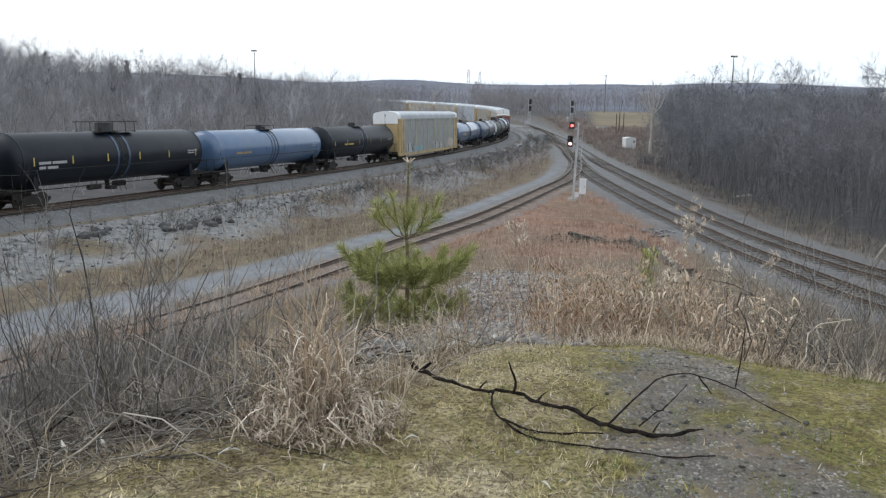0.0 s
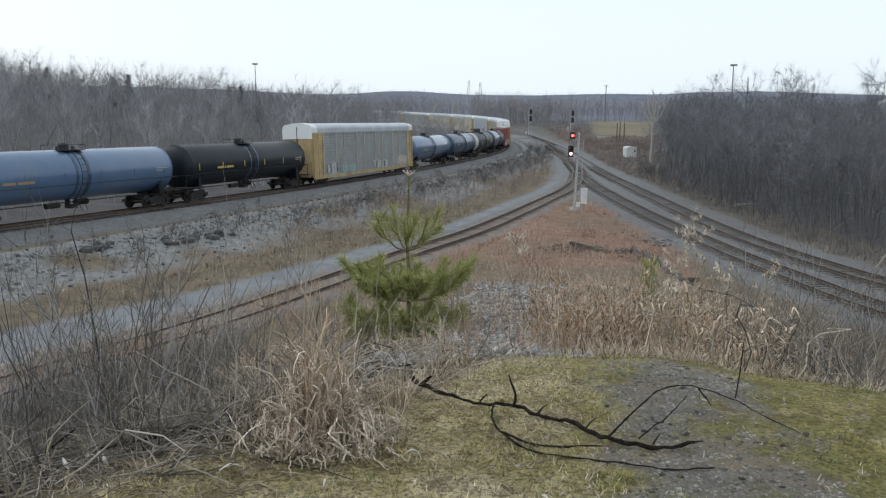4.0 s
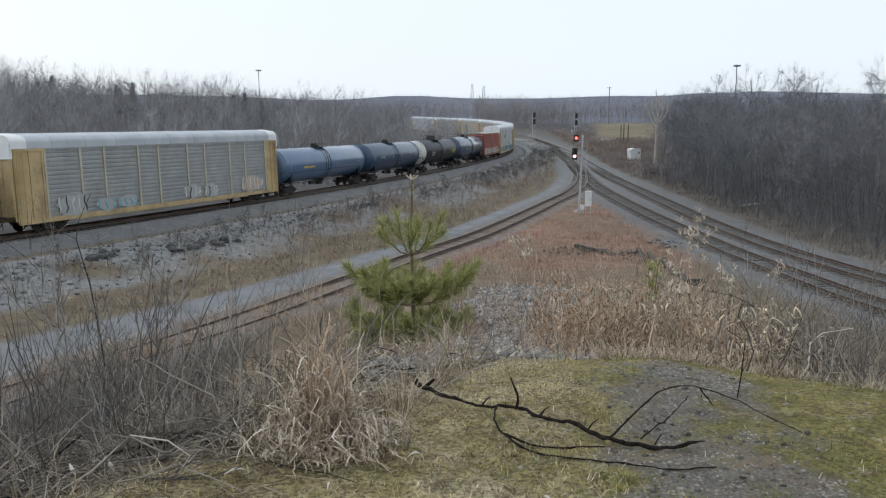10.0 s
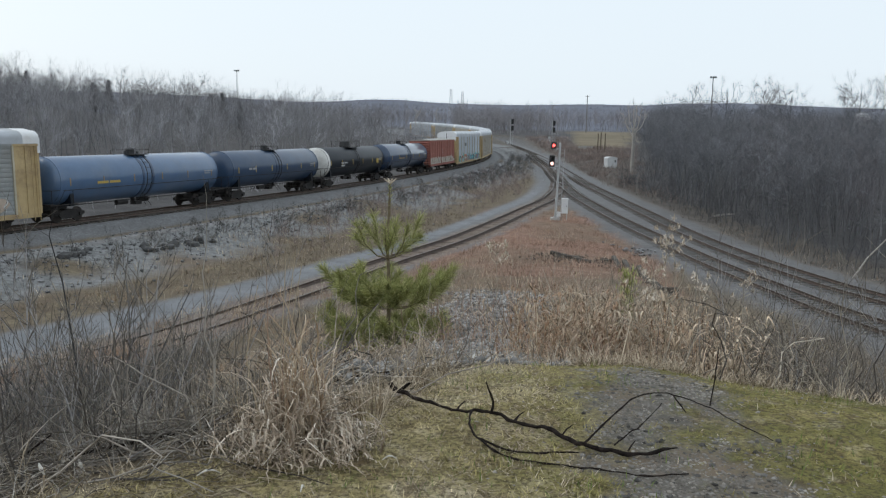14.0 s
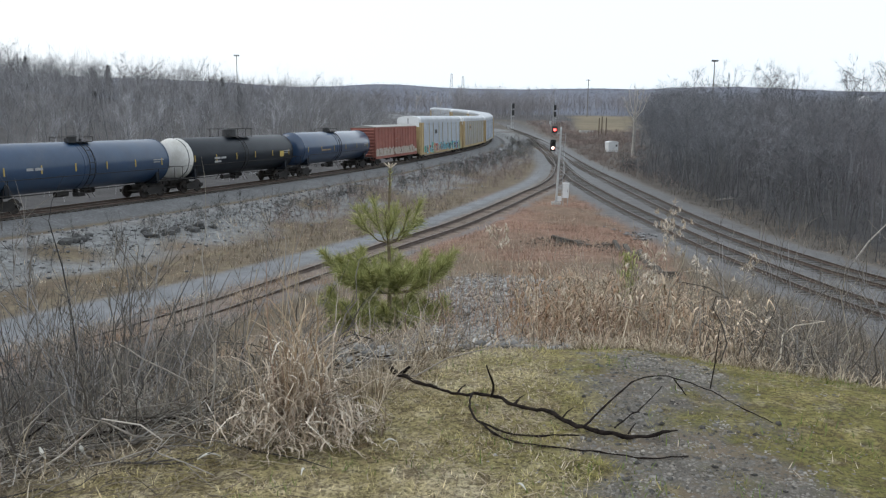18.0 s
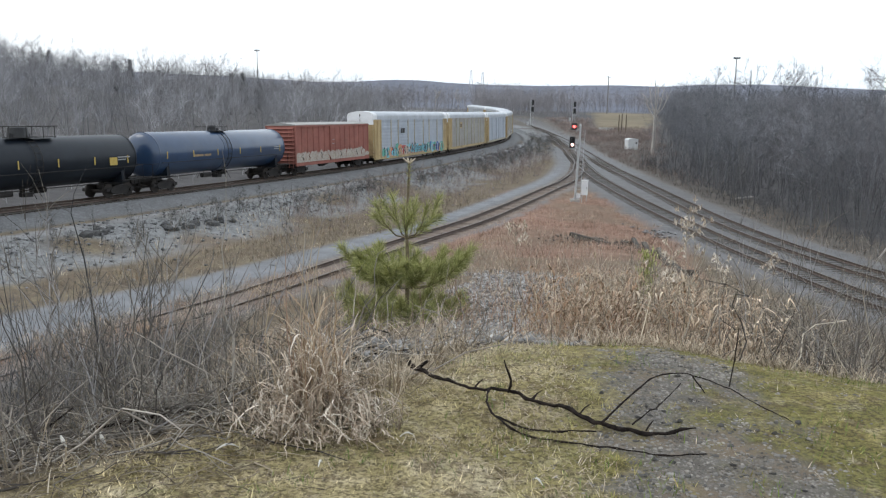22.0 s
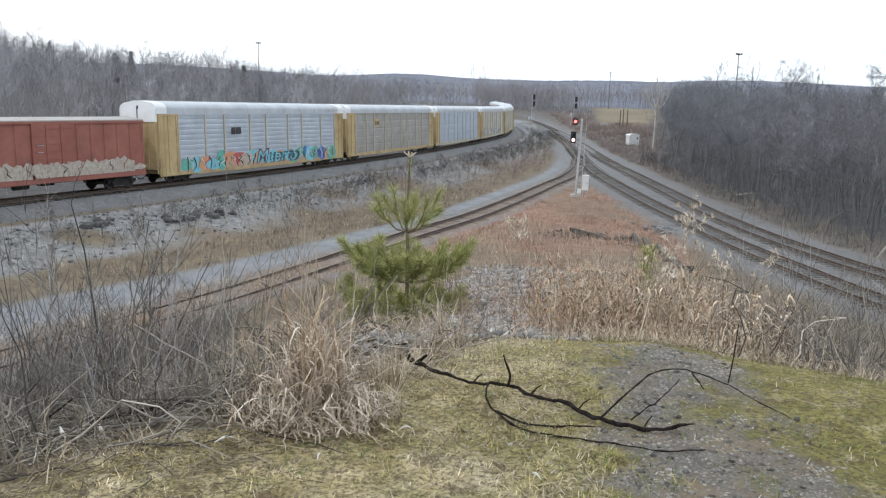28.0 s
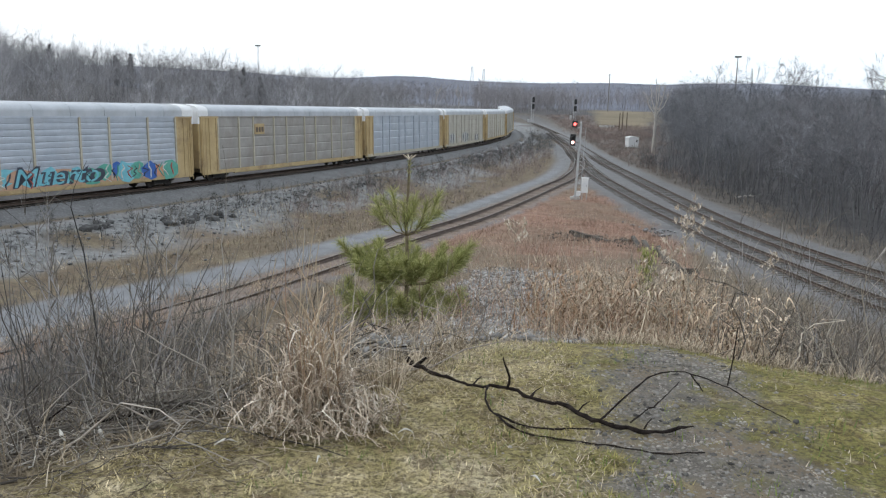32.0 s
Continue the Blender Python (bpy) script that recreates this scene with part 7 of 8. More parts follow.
    for az, reach, rise in ((3.05, 0.58, 0.34), (3.6, 0.44, 0.22), (0.05, 0.56, 0.36), (-0.35, 0.5, 0.28), (-1.2, 0.36, 0.26), (4.3, 0.36, 0.25), (1.6, 0.4, 0.3), (2.3, 0.45, 0.3), (0.8, 0.45, 0.3)):
        bough(z2, az, reach, rise, 5)
    for az, reach, rise in ((3.1, 0.58, 0.2), (3.7, 0.5, 0.1), (0.0, 0.5, 0.14), (-0.5, 0.46, 0.1), (-1.1, 0.42, 0.12), (4.2, 0.42, 0.1), (4.8, 0.36, 0.12), (1.2, 0.45, 0.16), (2.2, 0.45, 0.16)):
        bough(z3, az, reach, rise, 5)
    for az, reach, rise in ((3.0, 0.5, 0.12), (3.5, 0.46, 0.05), (0.2, 0.48, 0.1), (-0.3, 0.46, 0.05), (-0.9, 0.4, 0.06), (4.0, 0.42, 0.06), (4.7, 0.36, 0.08), (1.6, 0.4, 0.1)):
        bough(tip - 1.5, az, reach, rise, 5)
    for az, reach, rise in ((3.4, 0.52, 0.06), (-0.2, 0.54, 0.08), (4.4, 0.4, 0.1), (-1.0, 0.44, 0.1), (5.2, 0.4, 0.04), (3.9, 0.46, 0.02), (2.8, 0.5, 0.1), (0.5, 0.5, 0.1)):
        bough(tip - 1.56, az, reach, rise, 5)
    for az, reach, rise in ((3.2, 0.55, -0.02), (0.0, 0.54, 0.0), (-0.6, 0.5, -0.06), (3.8, 0.5, -0.06), (4.5, 0.46, -0.04), (-1.3, 0.44, -0.05), (1.2, 0.4, 0.05)):
        bough(tip - 1.62, az, reach, rise + 0.05, 4)
    top = part("leader", Shell().tube([(0.005, 0, tip - 0.3), (0.005, 0, tip)], [0.0075, 0.005], 5), PINE_BARK, pine)
    needles("needles", top, [(0.005, 0, tip - 0.22), (0.005, 0, tip)], 420, (0.03, 0.055))
    for k in range(4):
        a = k * 1.6 + 0.3
        part("bud", Shell().tube([(0.005, 0, tip - 0.01), (0.005 + 0.055 * math.cos(a), 0.055 * math.sin(a), tip + 0.03)], [0.008, 0.005], 5), STRAW, pine)


def build_fallen_branch():
    rng = np.random.default_rng(3)
    z = TOP

    def wood(name, parent, pts, r0, r1):
        crook = 1.0 if isinstance(r0, tuple) else 0.35
        q = spline([(x, y, h) for x, y, h in pts], 0.04)
        q = q + crook * rng.normal(0, 0.0036, q.shape) + 0.007 * crook * np.repeat(rng.normal(0, 1, (len(q) // 5 + 1, 3)), 5, 0)[: len(q)]
        rr = (np.interp(np.linspace(0, 1, len(q)), np.linspace(0, 1, len(r0)), r0) if isinstance(r0, tuple) else np.linspace(r0, r1, len(q))) * (1 + 0.14 * np.sin(np.arange(len(q)) * 1.7) + rng.uniform(-0.24, 0.24, len(q)) + 0.5 * (rng.random(len(q)) < 0.1))
        return part(name, Shell().tube([tuple(p) for p in q], list(rr), 7), DEAD_WOOD, parent, smooth=True)

    root = thing("fallen_branch", "dark dead branch with thin twigs lying on the turf", "branch", at=pose(0, 0, 0))
    limb = wood("limb", root, [(-0.255, 4.69, z + 0.085), (-0.195, 4.66, z + 0.05), (0.06, 4.42, z + 0.05), (0.34, 4.3, z + 0.05), (0.52, 4.17, z + 0.045), (0.7, 3.93, z + 0.04), (0.86, 3.84, z + 0.035), (1.02, 3.83, z + 0.04), (1.14, 3.88, z + 0.055)], (0.012, 0.0105, 0.0075, 0.008, 0.0085, 0.0105, 0.011, 0.0105, 0.007), 0.007)
    wood("stub", limb, [(-0.2, 4.66, z + 0.05), (-0.16, 4.66, z + 0.085), (-0.125, 4.66, z + 0.12)], 0.011, 0.008)
    wood("twig", limb, [(0.3, 4.32, z + 0.05), (0.31, 4.3, z + 0.12), (0.28, 4.28, z + 0.2), (0.25, 4.28, z + 0.27)], 0.007, 0.003)
    wood("twig", limb, [(0.2, 4.36, z + 0.05), (0.18, 4.2, z + 0.05), (0.22, 4.0, z + 0.03), (0.36, 3.78, z + 0.02), (0.62, 3.7, z + 0.02), (0.93, 3.6, z + 0.02), (1.15, 3.62, z + 0.03)], 0.006, 0.003)
    wood("twig", limb, [(0.22, 4.0, z + 0.03), (0.38, 3.87, z + 0.02), (0.7, 3.83, z + 0.03)], 0.005, 0.003)
    arch = wood("twig", limb, [(0.72, 3.9, z + 0.05), (0.9, 4.1, z + 0.13), (1.06, 4.3, z + 0.16), (1.25, 4.4, z + 0.15), (1.42, 4.36, z + 0.11), (1.56, 4.2, z + 0.06), (1.7, 4.02, z + 0.03)], 0.005, 0.002)
    wood("twig", arch, [(0.86, 3.88, z + 0.05), (1.02, 4.05, z + 0.1), (1.2, 4.3, z + 0.14)], 0.004, 0.002)
    wood("twig", arch, [(1.27, 4.38, z + 0.15), (1.33, 4.3, z + 0.07)], 0.004, 0.003)
    for x, y, dx, dy, dz in ((0.02, 4.45, -0.03, -0.05, 0.03), (0.12, 4.39, 0.05, 0.06, 0.035), (0.42, 4.25, 0.06, 0.05, 0.04), (0.56, 4.12, -0.05, -0.04, 0.02), (0.63, 4.03, 0.07, 0.03, 0.05), (0.78, 3.87, -0.05, -0.06, 0.02), (0.92, 3.83, 0.05, 0.07, 0.03), (1.06, 3.84, 0.02, -0.06, 0.04), (1.12, 3.87, 0.06, 0.01, 0.0)):
        wood("spur", limb, [(x, y, z + 0.045), (x + dx * 0.5, y + dy * 0.5, z + 0.045 + dz * 0.7), (x + dx, y + dy, z + 0.045 + dz)], 0.0055, 0.002)
    # a thin upright twig stuck in the turf, and small finds
    t = thing("upright_twig", "thin dark twig standing in the turf", "twig", at=pose(1.55, 4.62, height(1.55, 4.62)))
    part("stem", Shell().tube([(0, 0, -0.02), (0.02, 0, 0.15), (0.035, 0.01, 0.34)], [0.004, 0.0035, 0.002], 5), DEAD_WOOD, t)
    part("tip", Shell().tube([(0.02, 0, 0.15), (0.05, 0.01, 0.2)], [0.002, 0.001], 4), DEAD_WOOD, t)
    for x, y, a, l in ((-0.98, 3.55, 25, 0.1), (-0.55, 3.42, 80, 0.05), (-0.2, 3.75, 10, 0.07), (0.35, 3.25, 140, 0.06)):
        leaf = thing("bleached_leaf", "bleached curled leaf lying on the turf", "leaf", "bleached leaves", at=pose(x, y, height(x, y) + 0.02, 0, 0, a))
        n = 6
        pts = [(u * l - l / 2, s * 0.1 * l * math.sin(math.pi * min(max(u, 0.08), 0.92)), 0.02 * math.sin(math.pi * u)) for u in np.linspace(0, 1, n) for s in (-1, 1)]
        low = [(a0, b0, c0 - 0.003) for a0, b0, c0 in pts]
        fs = [(2 * i, 2 * i + 1, 2 * i + 3, 2 * i + 2) for i in range(n - 1)]
        part("blade", Shell().add(pts, fs).add(low, [f[::-1] for f in fs]), PALE_LEAF, leaf)
    for x, y, h in ((-1.64, 3.42, 0.11), (-1.55, 3.6, 0.06)):
        w = thing("bleached_leaf", "bleached leaf caught on a stem", "leaf", "bleached leaves", at=pose(x, y, height(x, y)))
        part("stem", Shell().tube([(0, 0, -0.02), (0.01, 0, h)], 0.004, 4), STRAW_DULL, w)
        part("blade", Shell().tube([(0.01, 0, h - 0.03), (0.0, -0.01, h), (-0.012, 0, h + 0.02)], [0.003, 0.009, 0.003], 6), PALE_LEAF, w)


def build_shrubs():
    rng = np.random.default_rng(31)
    kinds = []
    for i, (h, sp, kd) in enumerate(((1.25, 0.5, 4), (1.5, 0.45, 4), (1.0, 0.6, 5), (1.7, 0.4, 4))):
        first, rest = grow(np.random.default_rng(80 + i), h, sp * 1.0, 2, kd + 1, 0.0105, 0.15, 0.14, 0.1, 0, 4, False, 0.26)
        kinds.append((raw_mesh("shrub_stem", *first, BARK if i % 2 else STEM), raw_mesh("shrub_twigs", *rest, STEM)))
    spots = [(-1.62, 4.3), (-2.0, 4.9), (-2.5, 5.2), (-1.35, 5.3), (-2.9, 6.0), (-2.1, 6.2), (-1.5, 6.6), (-3.4, 6.6), (-2.7, 7.2), (-3.9, 7.4), (-1.9, 3.9), (-2.35, 4.2), (-1.15, 4.75), (-3.1, 5.0), (-2.6, 8.4), (-1.75, 4.05), (-2.15, 4.5), (-1.45, 4.55), (-2.7, 4.7), (-1.7, 5.0), (-2.4, 5.7), (-3.3, 5.6), (-0.95, 5.6), (-1.1, 6.1), (-1.9, 5.6), (-3.6, 6.1), (-3.0, 6.7), (-4.2, 6.8), (-4.6, 7.8), (-2.2, 7.4), (-1.55, 3.75),
             (2.9, 6.6), (3.3, 7.4), (3.9, 6.9), (2.5, 7.6), (4.3, 8.2), (3.5, 6.0)] + [(-2.5 - 0.16 * k + 1.1 * math.sin(k * 2.4), 5.6 + 0.15 * k + 0.5 * math.sin(k * 1.7)) for k in range(24)] + [(2.6 + 0.13 * k + 0.5 * math.sin(k * 2.1), 6.3 + 0.13 * k + 0.8 * math.sin(k * 1.3)) for k in range(18)]
    for i, (x, y) in enumerate(spots):
        if pine_gap(x, y) < 1:
            continue
        s = thing("bare_shrub", "bare grey-brown shrub with thin forked stems" if x < 0 else "bare greyish shrub among dead weeds", "shrub", "bare shrubs of the slope",
                  at=pose(x, y, height(x, y) - 0.04, rng.uniform(-9, 9), rng.uniform(-12, 12), rng.uniform(0, 360)) @ Matrix.Scale(rng.uniform(0.75, 1.05) * (0.8 if x > 0 else (0.72 if i < 37 else 1.05)), 4))
        for nm, me in zip(("stem", "crown"), kinds[i % 4]):
            ob = new(nm, me)
            ob.parent = s
    # tangle of arching stems on the left slope
    x, y = scatter(rng, 1350, -6.5, 0.2, 3.0, 12, lambda x, y, m: (1 - m["turf"]) * (1 - 0.6 * m["scree"]) * np.where(x < 0.3 - (5.9 - np.minimum(y, 5.9)) * 0.77, 1, 0.0) * np.clip(5 / y, 0.2, 1) * pine_gap(x, y) * np.where((y > 6.2) & (x > -2.2 - 0.17 * (y - 5)), 0.35, 1))
    x, y = x[hollow(x, y) < 0.25], y[hollow(x, y) < 0.25]
    main = arcs(rng, x, y, (0.3, 0.95), (0.003, 0.0085), (0.1, 1.35), (-0.2, 1.5), 7, 0.17)
    stem_mass("bramble_tangle", "tangle of grey-brown bramble and weed stems", "brambles", [main, side_twigs(rng, *main, 3, (0.08, 0.3))], BRAMBLE)
    x, y = scatter(rng, 1100, -4.5, 0.2, 3.0, 8, lambda x, y, m: (1 - m["turf"]) * np.where(x < -0.3, 1, 0.0))
    x, y = x[hollow(x, y) < 0.35], y[hollow(x, y) < 0.35]
    flat = arcs(rng, x, y, (0.3, 0.95), (0.003, 0.0095), (1.1, 1.5), (-0.1, 0.2), 5, 0.12)
    stem_mass("dead_stems", "dead grey stems lying in a mat on the slope", "dead stems", [flat, side_twigs(rng, *flat, 2, (0.06, 0.2))], BRAMBLE)
    x, y = scatter(rng, 1050, -6.5, 0.3, 3.2, 12, lambda x, y, m: (1 - m["turf"]) * value_noise(x, y, 1.2, 41) * pine_gap(x, y) * (hollow(x, y) < 0.35))
    x, y = tufted(rng, x, y, 10, 0.07)
    blades("slope_grass", "dull dry grass among the brambles", "grass", x, y, rng, (0.12, 0.42), (0.003, 0.006), (0.1, 1.2), (-0.3, 2.2), LITTER, 4)
    x, y = scatter(rng, 1500, -3.4, -0.4, 3.2, 7.0, lambda x, y, m: (1 - m["turf"]) * pine_gap(x, y) * (hollow(x, y) < 0.3) * smooth_step(0.2, 0.6, value_noise(x, y, 0.5, 47)))
    pale = arcs(rng, x, y, (0.08, 0.4), (0.0018, 0.0048), (0.2, 1.5), (-0.5, 1.5), 5, 0.16)
    stem_mass("pale_stems", "short bleached grey stems among the brambles", "dead stems", [pale, side_twigs(rng, *pale, 2, (0.03, 0.12))], PALE_STEM)
    x, y = scatter(rng, 120, -3.8, -1.0, 3.2, 7.0, lambda x, y, m: (1 - m["turf"]) * pine_gap(x, y))
    bold = arcs(rng, x, y, (0.4, 1.0), (0.004, 0.0085), (0.3, 1.45), (-0.3, 0.6), 8, 0.13)
    stem_mass("thick_stems", "thick grey-brown crooked stems leaning through the brambles", "brambles", [bold, side_twigs(rng, *bold, 5, (0.15, 0.5), 4, 0.7)], STEM)
    x, y = scatter(rng, 1100, -2.4, -0.3, 2.7, 5.0, lambda x, y, m: np.where(x < -0.75 + 0.25 * (y - 3.5), 1, 0.12) * smooth_step(0.0, 0.35, m["turf"] + 0.2))
    litter = arcs(rng, x, y, (0.04, 0.2), (0.0012, 0.004), (1.1, 1.57), (-0.1, 0.15), 4, 0.1)
    stem_mass("stem_litter", "broken grey stems and stalks littering the edge of the turf", "litter", [litter], LITTER)
    x, y = scatter(rng, 2300, -10.5, -1.8, 5.0, 14.5, lambda x, y, m: (1 - m["turf"]) * (1 - m["bed"]) * (1 - m["road"]) * smooth_step(-2.1, -3.6, x + 0.17 * (y - 5)))
    far = arcs(rng, x, y, (0.4, 1.35), (0.004, 0.0095), (0.0, 0.9), (-0.3, 1.0), 6, 0.13)
    stem_mass("slope_tangle", "dark tangled stems down the slope", "brambles", [far, side_twigs(rng, *far, 4, (0.12, 0.4), 3, 0.7)], SLOPE_TWIG)
    x, y = scatter(rng, 700, -9.0, -1.5, 4.6, 13, lambda x, y, m: (1 - m["turf"]) * (1 - m["bed"]) * (1 - m["road"]))
    x, y = tufted(rng, x, y, 9, 0.12)
    blades("slope_litter", "dull brown litter and grass under the brambles", "litter", x, y, rng, (0.15, 0.5), (0.005, 0.012), (0.6, 1.5), (-0.3, 1.0), LITTER, 3)
    x, y = scatter(rng, 800, -6.5, 0.0, 6.0, 20, lambda x, y, m: (1 - m["turf"]) * (1 - m["bed"]) * (1 - m["road"]) * (1 - 0.7 * m["scree"]) * smooth_step(-3.2, -1.8, x + 0.17 * (y - 5)) * pine_gap(x, y))
    x, y = tufted(rng, x, y, 10, 0.14)
    blades("slope_hay", "tan dead grass on the open slope behind the brambles", "grass", x, y, rng, (0.1, 0.34), (0.004, 0.011), (0.5, 1.5), (-0.3, 1.6), WEED_MIX, 3)
    # thin upright saplings further down the left slope
    x, y = scatter(rng, 420, -11, -1.6, 5.8, 16, lambda x, y, m: (1 - m["turf"]) * (1 - m["bed"]) * (1 - m["road"]) * smooth_step(-0.3, -0.42, x / y))
    up = arcs(rng, x, y, (0.7, 2.2), (0.006, 0.013), (0.0, 0.3), (0.0, 0.5), 6, 0.08)
    stem_mass("sapling_stems", "thin dark upright saplings on the slope", "saplings", [up, side_twigs(rng, *up, 7, (0.15, 0.5), 3, 0.5)], SLOPE_TWIG)
    bush = [simple_tree(160 + i, t, 6, 3, 0.014, 0.6, 0.02) for i, t in enumerate((1.3, 1.7, 1.1))]
    sx, sy = scatter(rng, 300, -20, -4.2, 11, 30, lambda x, y, m: (1 - m["bed"]) * (1 - m["road"]) * smooth_step(-3.0, -5.0, x + 0.25 * (y - 14)))
    thicket("slope_brush", "brown bare brush between the knoll and the curved track", "brush", np.stack([sx, sy], 1), bush, rng.uniform(0.55, 1.05, 300), SLOPE_TWIG, rng)
    # young saplings standing out of the brambles: foot, lean, height of the tip, thickness
    for x0, y0, lean, tip, r in ((-2.15, 5.7, 0.28, 5.46, 0.011), (-2.18, 5.9, 0.10, 5.44, 0.008), (-2.33, 5.9, -0.22, 5.27, 0.006), (-3.24, 6.6, 0.04, 5.41, 0.010), (-3.25, 6.8, -0.02, 5.12, 0.008), (-3.33, 6.4, -0.08, 4.89, 0.008), (-3.60, 7.2, -0.19, 5.05, 0.007), (-2.89, 6.6, 0.01, 5.05, 0.007), (-2.47, 5.2, 0.03, 4.69, 0.010), (-2.69, 6.3, -0.12, 5.09, 0.007), (-1.92, 7.4, -0.07, 5.01, 0.008), (-1.75, 7.4, 0.14, 5.03, 0.007), (-2.12, 7.0, 0.08, 4.64, 0.008), (-2.16, 4.7, -0.01, 4.68, 0.008), (-2.10, 6.0, -0.01, 4.64, 0.010), (-2.50, 6.3, 0.03, 4.54, 0.012), (-2.34, 4.9, 0.05, 4.78, 0.008)):
        z0 = height(x0, y0) - 0.05
        tall = tip - z0
        sp = thing("sapling", "thin dark bare sapling standing out of the brambles", "sapling", "saplings of the slope", at=pose(x0, y0, z0))
        path = [(0, 0, 0), (lean * 0.3 + rng.normal(0, 0.02), 0, tall * 0.35), (lean * 0.6 + rng.normal(0, 0.025), 0.02, tall * 0.68), (lean, 0.03, tall)]
        part("stem", Shell().tube(path, [r, r * 0.85, r * 0.6, r * 0.3], 6), STEM if r < 0.01 else BARK, sp, smooth=True)
        for _ in range(4):
            f = rng.uniform(0.35, 0.85)
            o = Vector(path[1]).lerp(Vector(path[3]), f)
            e = o + Vector((rng.choice((-1, 1)) * rng.uniform(0.06, 0.2), rng.uniform(-0.08, 0.08), rng.uniform(0.12, 0.34)))
            part("side_branch", Shell().tube([o, o.lerp(e, 0.5) + Vector((0, 0, -0.015)), e], [r * 0.5, r * 0.42, r * 0.2], 5), STEM, sp)
    for k in range(46):
        x0 = rng.uniform(-3.1, -0.7)
        y0 = rng.uniform(0.15, 1.9) + 5.75 - (0.3 - x0) * 1.3
        if y0 < 3.9:
            continue
        l, r, a = rng.uniform(0.3, 0.95), rng.uniform(0.004, 0.0095), radians(rng.normal(38, 34))
        dx, dy = math.cos(a) * l / 2, math.sin(a) * l / 2
        e0, e1 = height(x0 - dx, y0 - dy) + rng.uniform(0.02, 0.14), height(x0 + dx, y0 + dy) + rng.uniform(0.03, 0.24)
        st = thing("stick", "dead stick lying across the brambles", "stick", "sticks on the slope", at=pose(x0, y0, 0))
        part("stem", Shell().tube([(-dx, -dy, e0), (0.02, -0.01, max(height(x0, y0) + 0.03, (e0 + e1) / 2)), (dx, dy, e1)], [r, r * 0.9, r * 0.55], 6), (BARK, STEM, DEAD_WOOD, STEM, STEM)[k % 5], st, smooth=True)
        part("twig", Shell().tube([(dx * 0.3, dy * 0.3, e0 * 0.35 + e1 * 0.65), (dx * 0.7 - 0.04, dy * 0.6 + 0.05, e1 + 0.1)], [r * 0.5, r * 0.2], 5), STEM, st)
    # grey sticks lying on the slope
    for x0, y0, a, l, r in ((-2.05, 3.95, 35, 1.3, 0.008), (-1.75, 4.25, -14, 1.0, 0.010), (-2.3, 4.6, 50, 1.1, 0.013), (-1.0, 5.0, -30, 0.8, 0.010), (-1.5, 3.7, 8, 0.8, 0.009), (-2.7, 5.2, 20, 1.2, 0.012), (-1.3, 4.05, 28, 0.9, 0.012), (-1.85, 3.75, 38, 1.1, 0.008), (-0.6, 5.2, 25, 0.8, 0.012), (-1.5, 4.7, 12, 0.7, 0.009), (-0.9, 4.55, 40, 0.6, 0.009)):
        dx, dy = math.cos(radians(a)) * l / 2, math.sin(radians(a)) * l / 2
        st = thing("stick", "weathered grey stick lying among the brambles", "stick", "sticks on the slope", at=pose(x0, y0, 0))
        e0, e1 = height(x0 - dx, y0 - dy) + 0.06, height(x0 + dx, y0 + dy) + 0.05
        part("stem", Shell().tube([(-dx, -dy, e0), (0.02, 0.01, max(height(x0, y0) + 0.04, (e0 + e1) / 2)), (dx, dy, e1)], [r * 0.8, r * 0.7, r * 0.45], 6), DEAD_WOOD if r > 0.0115 else STEM, st)
        part("twig", Shell().tube([(dx * 0.3, dy * 0.3, e0 * 0.35 + e1 * 0.65), (dx * 0.6 + 0.05, dy * 0.6 - 0.04, e1 + 0.07)], [r * 0.5, r * 0.25], 5), BARK, st)


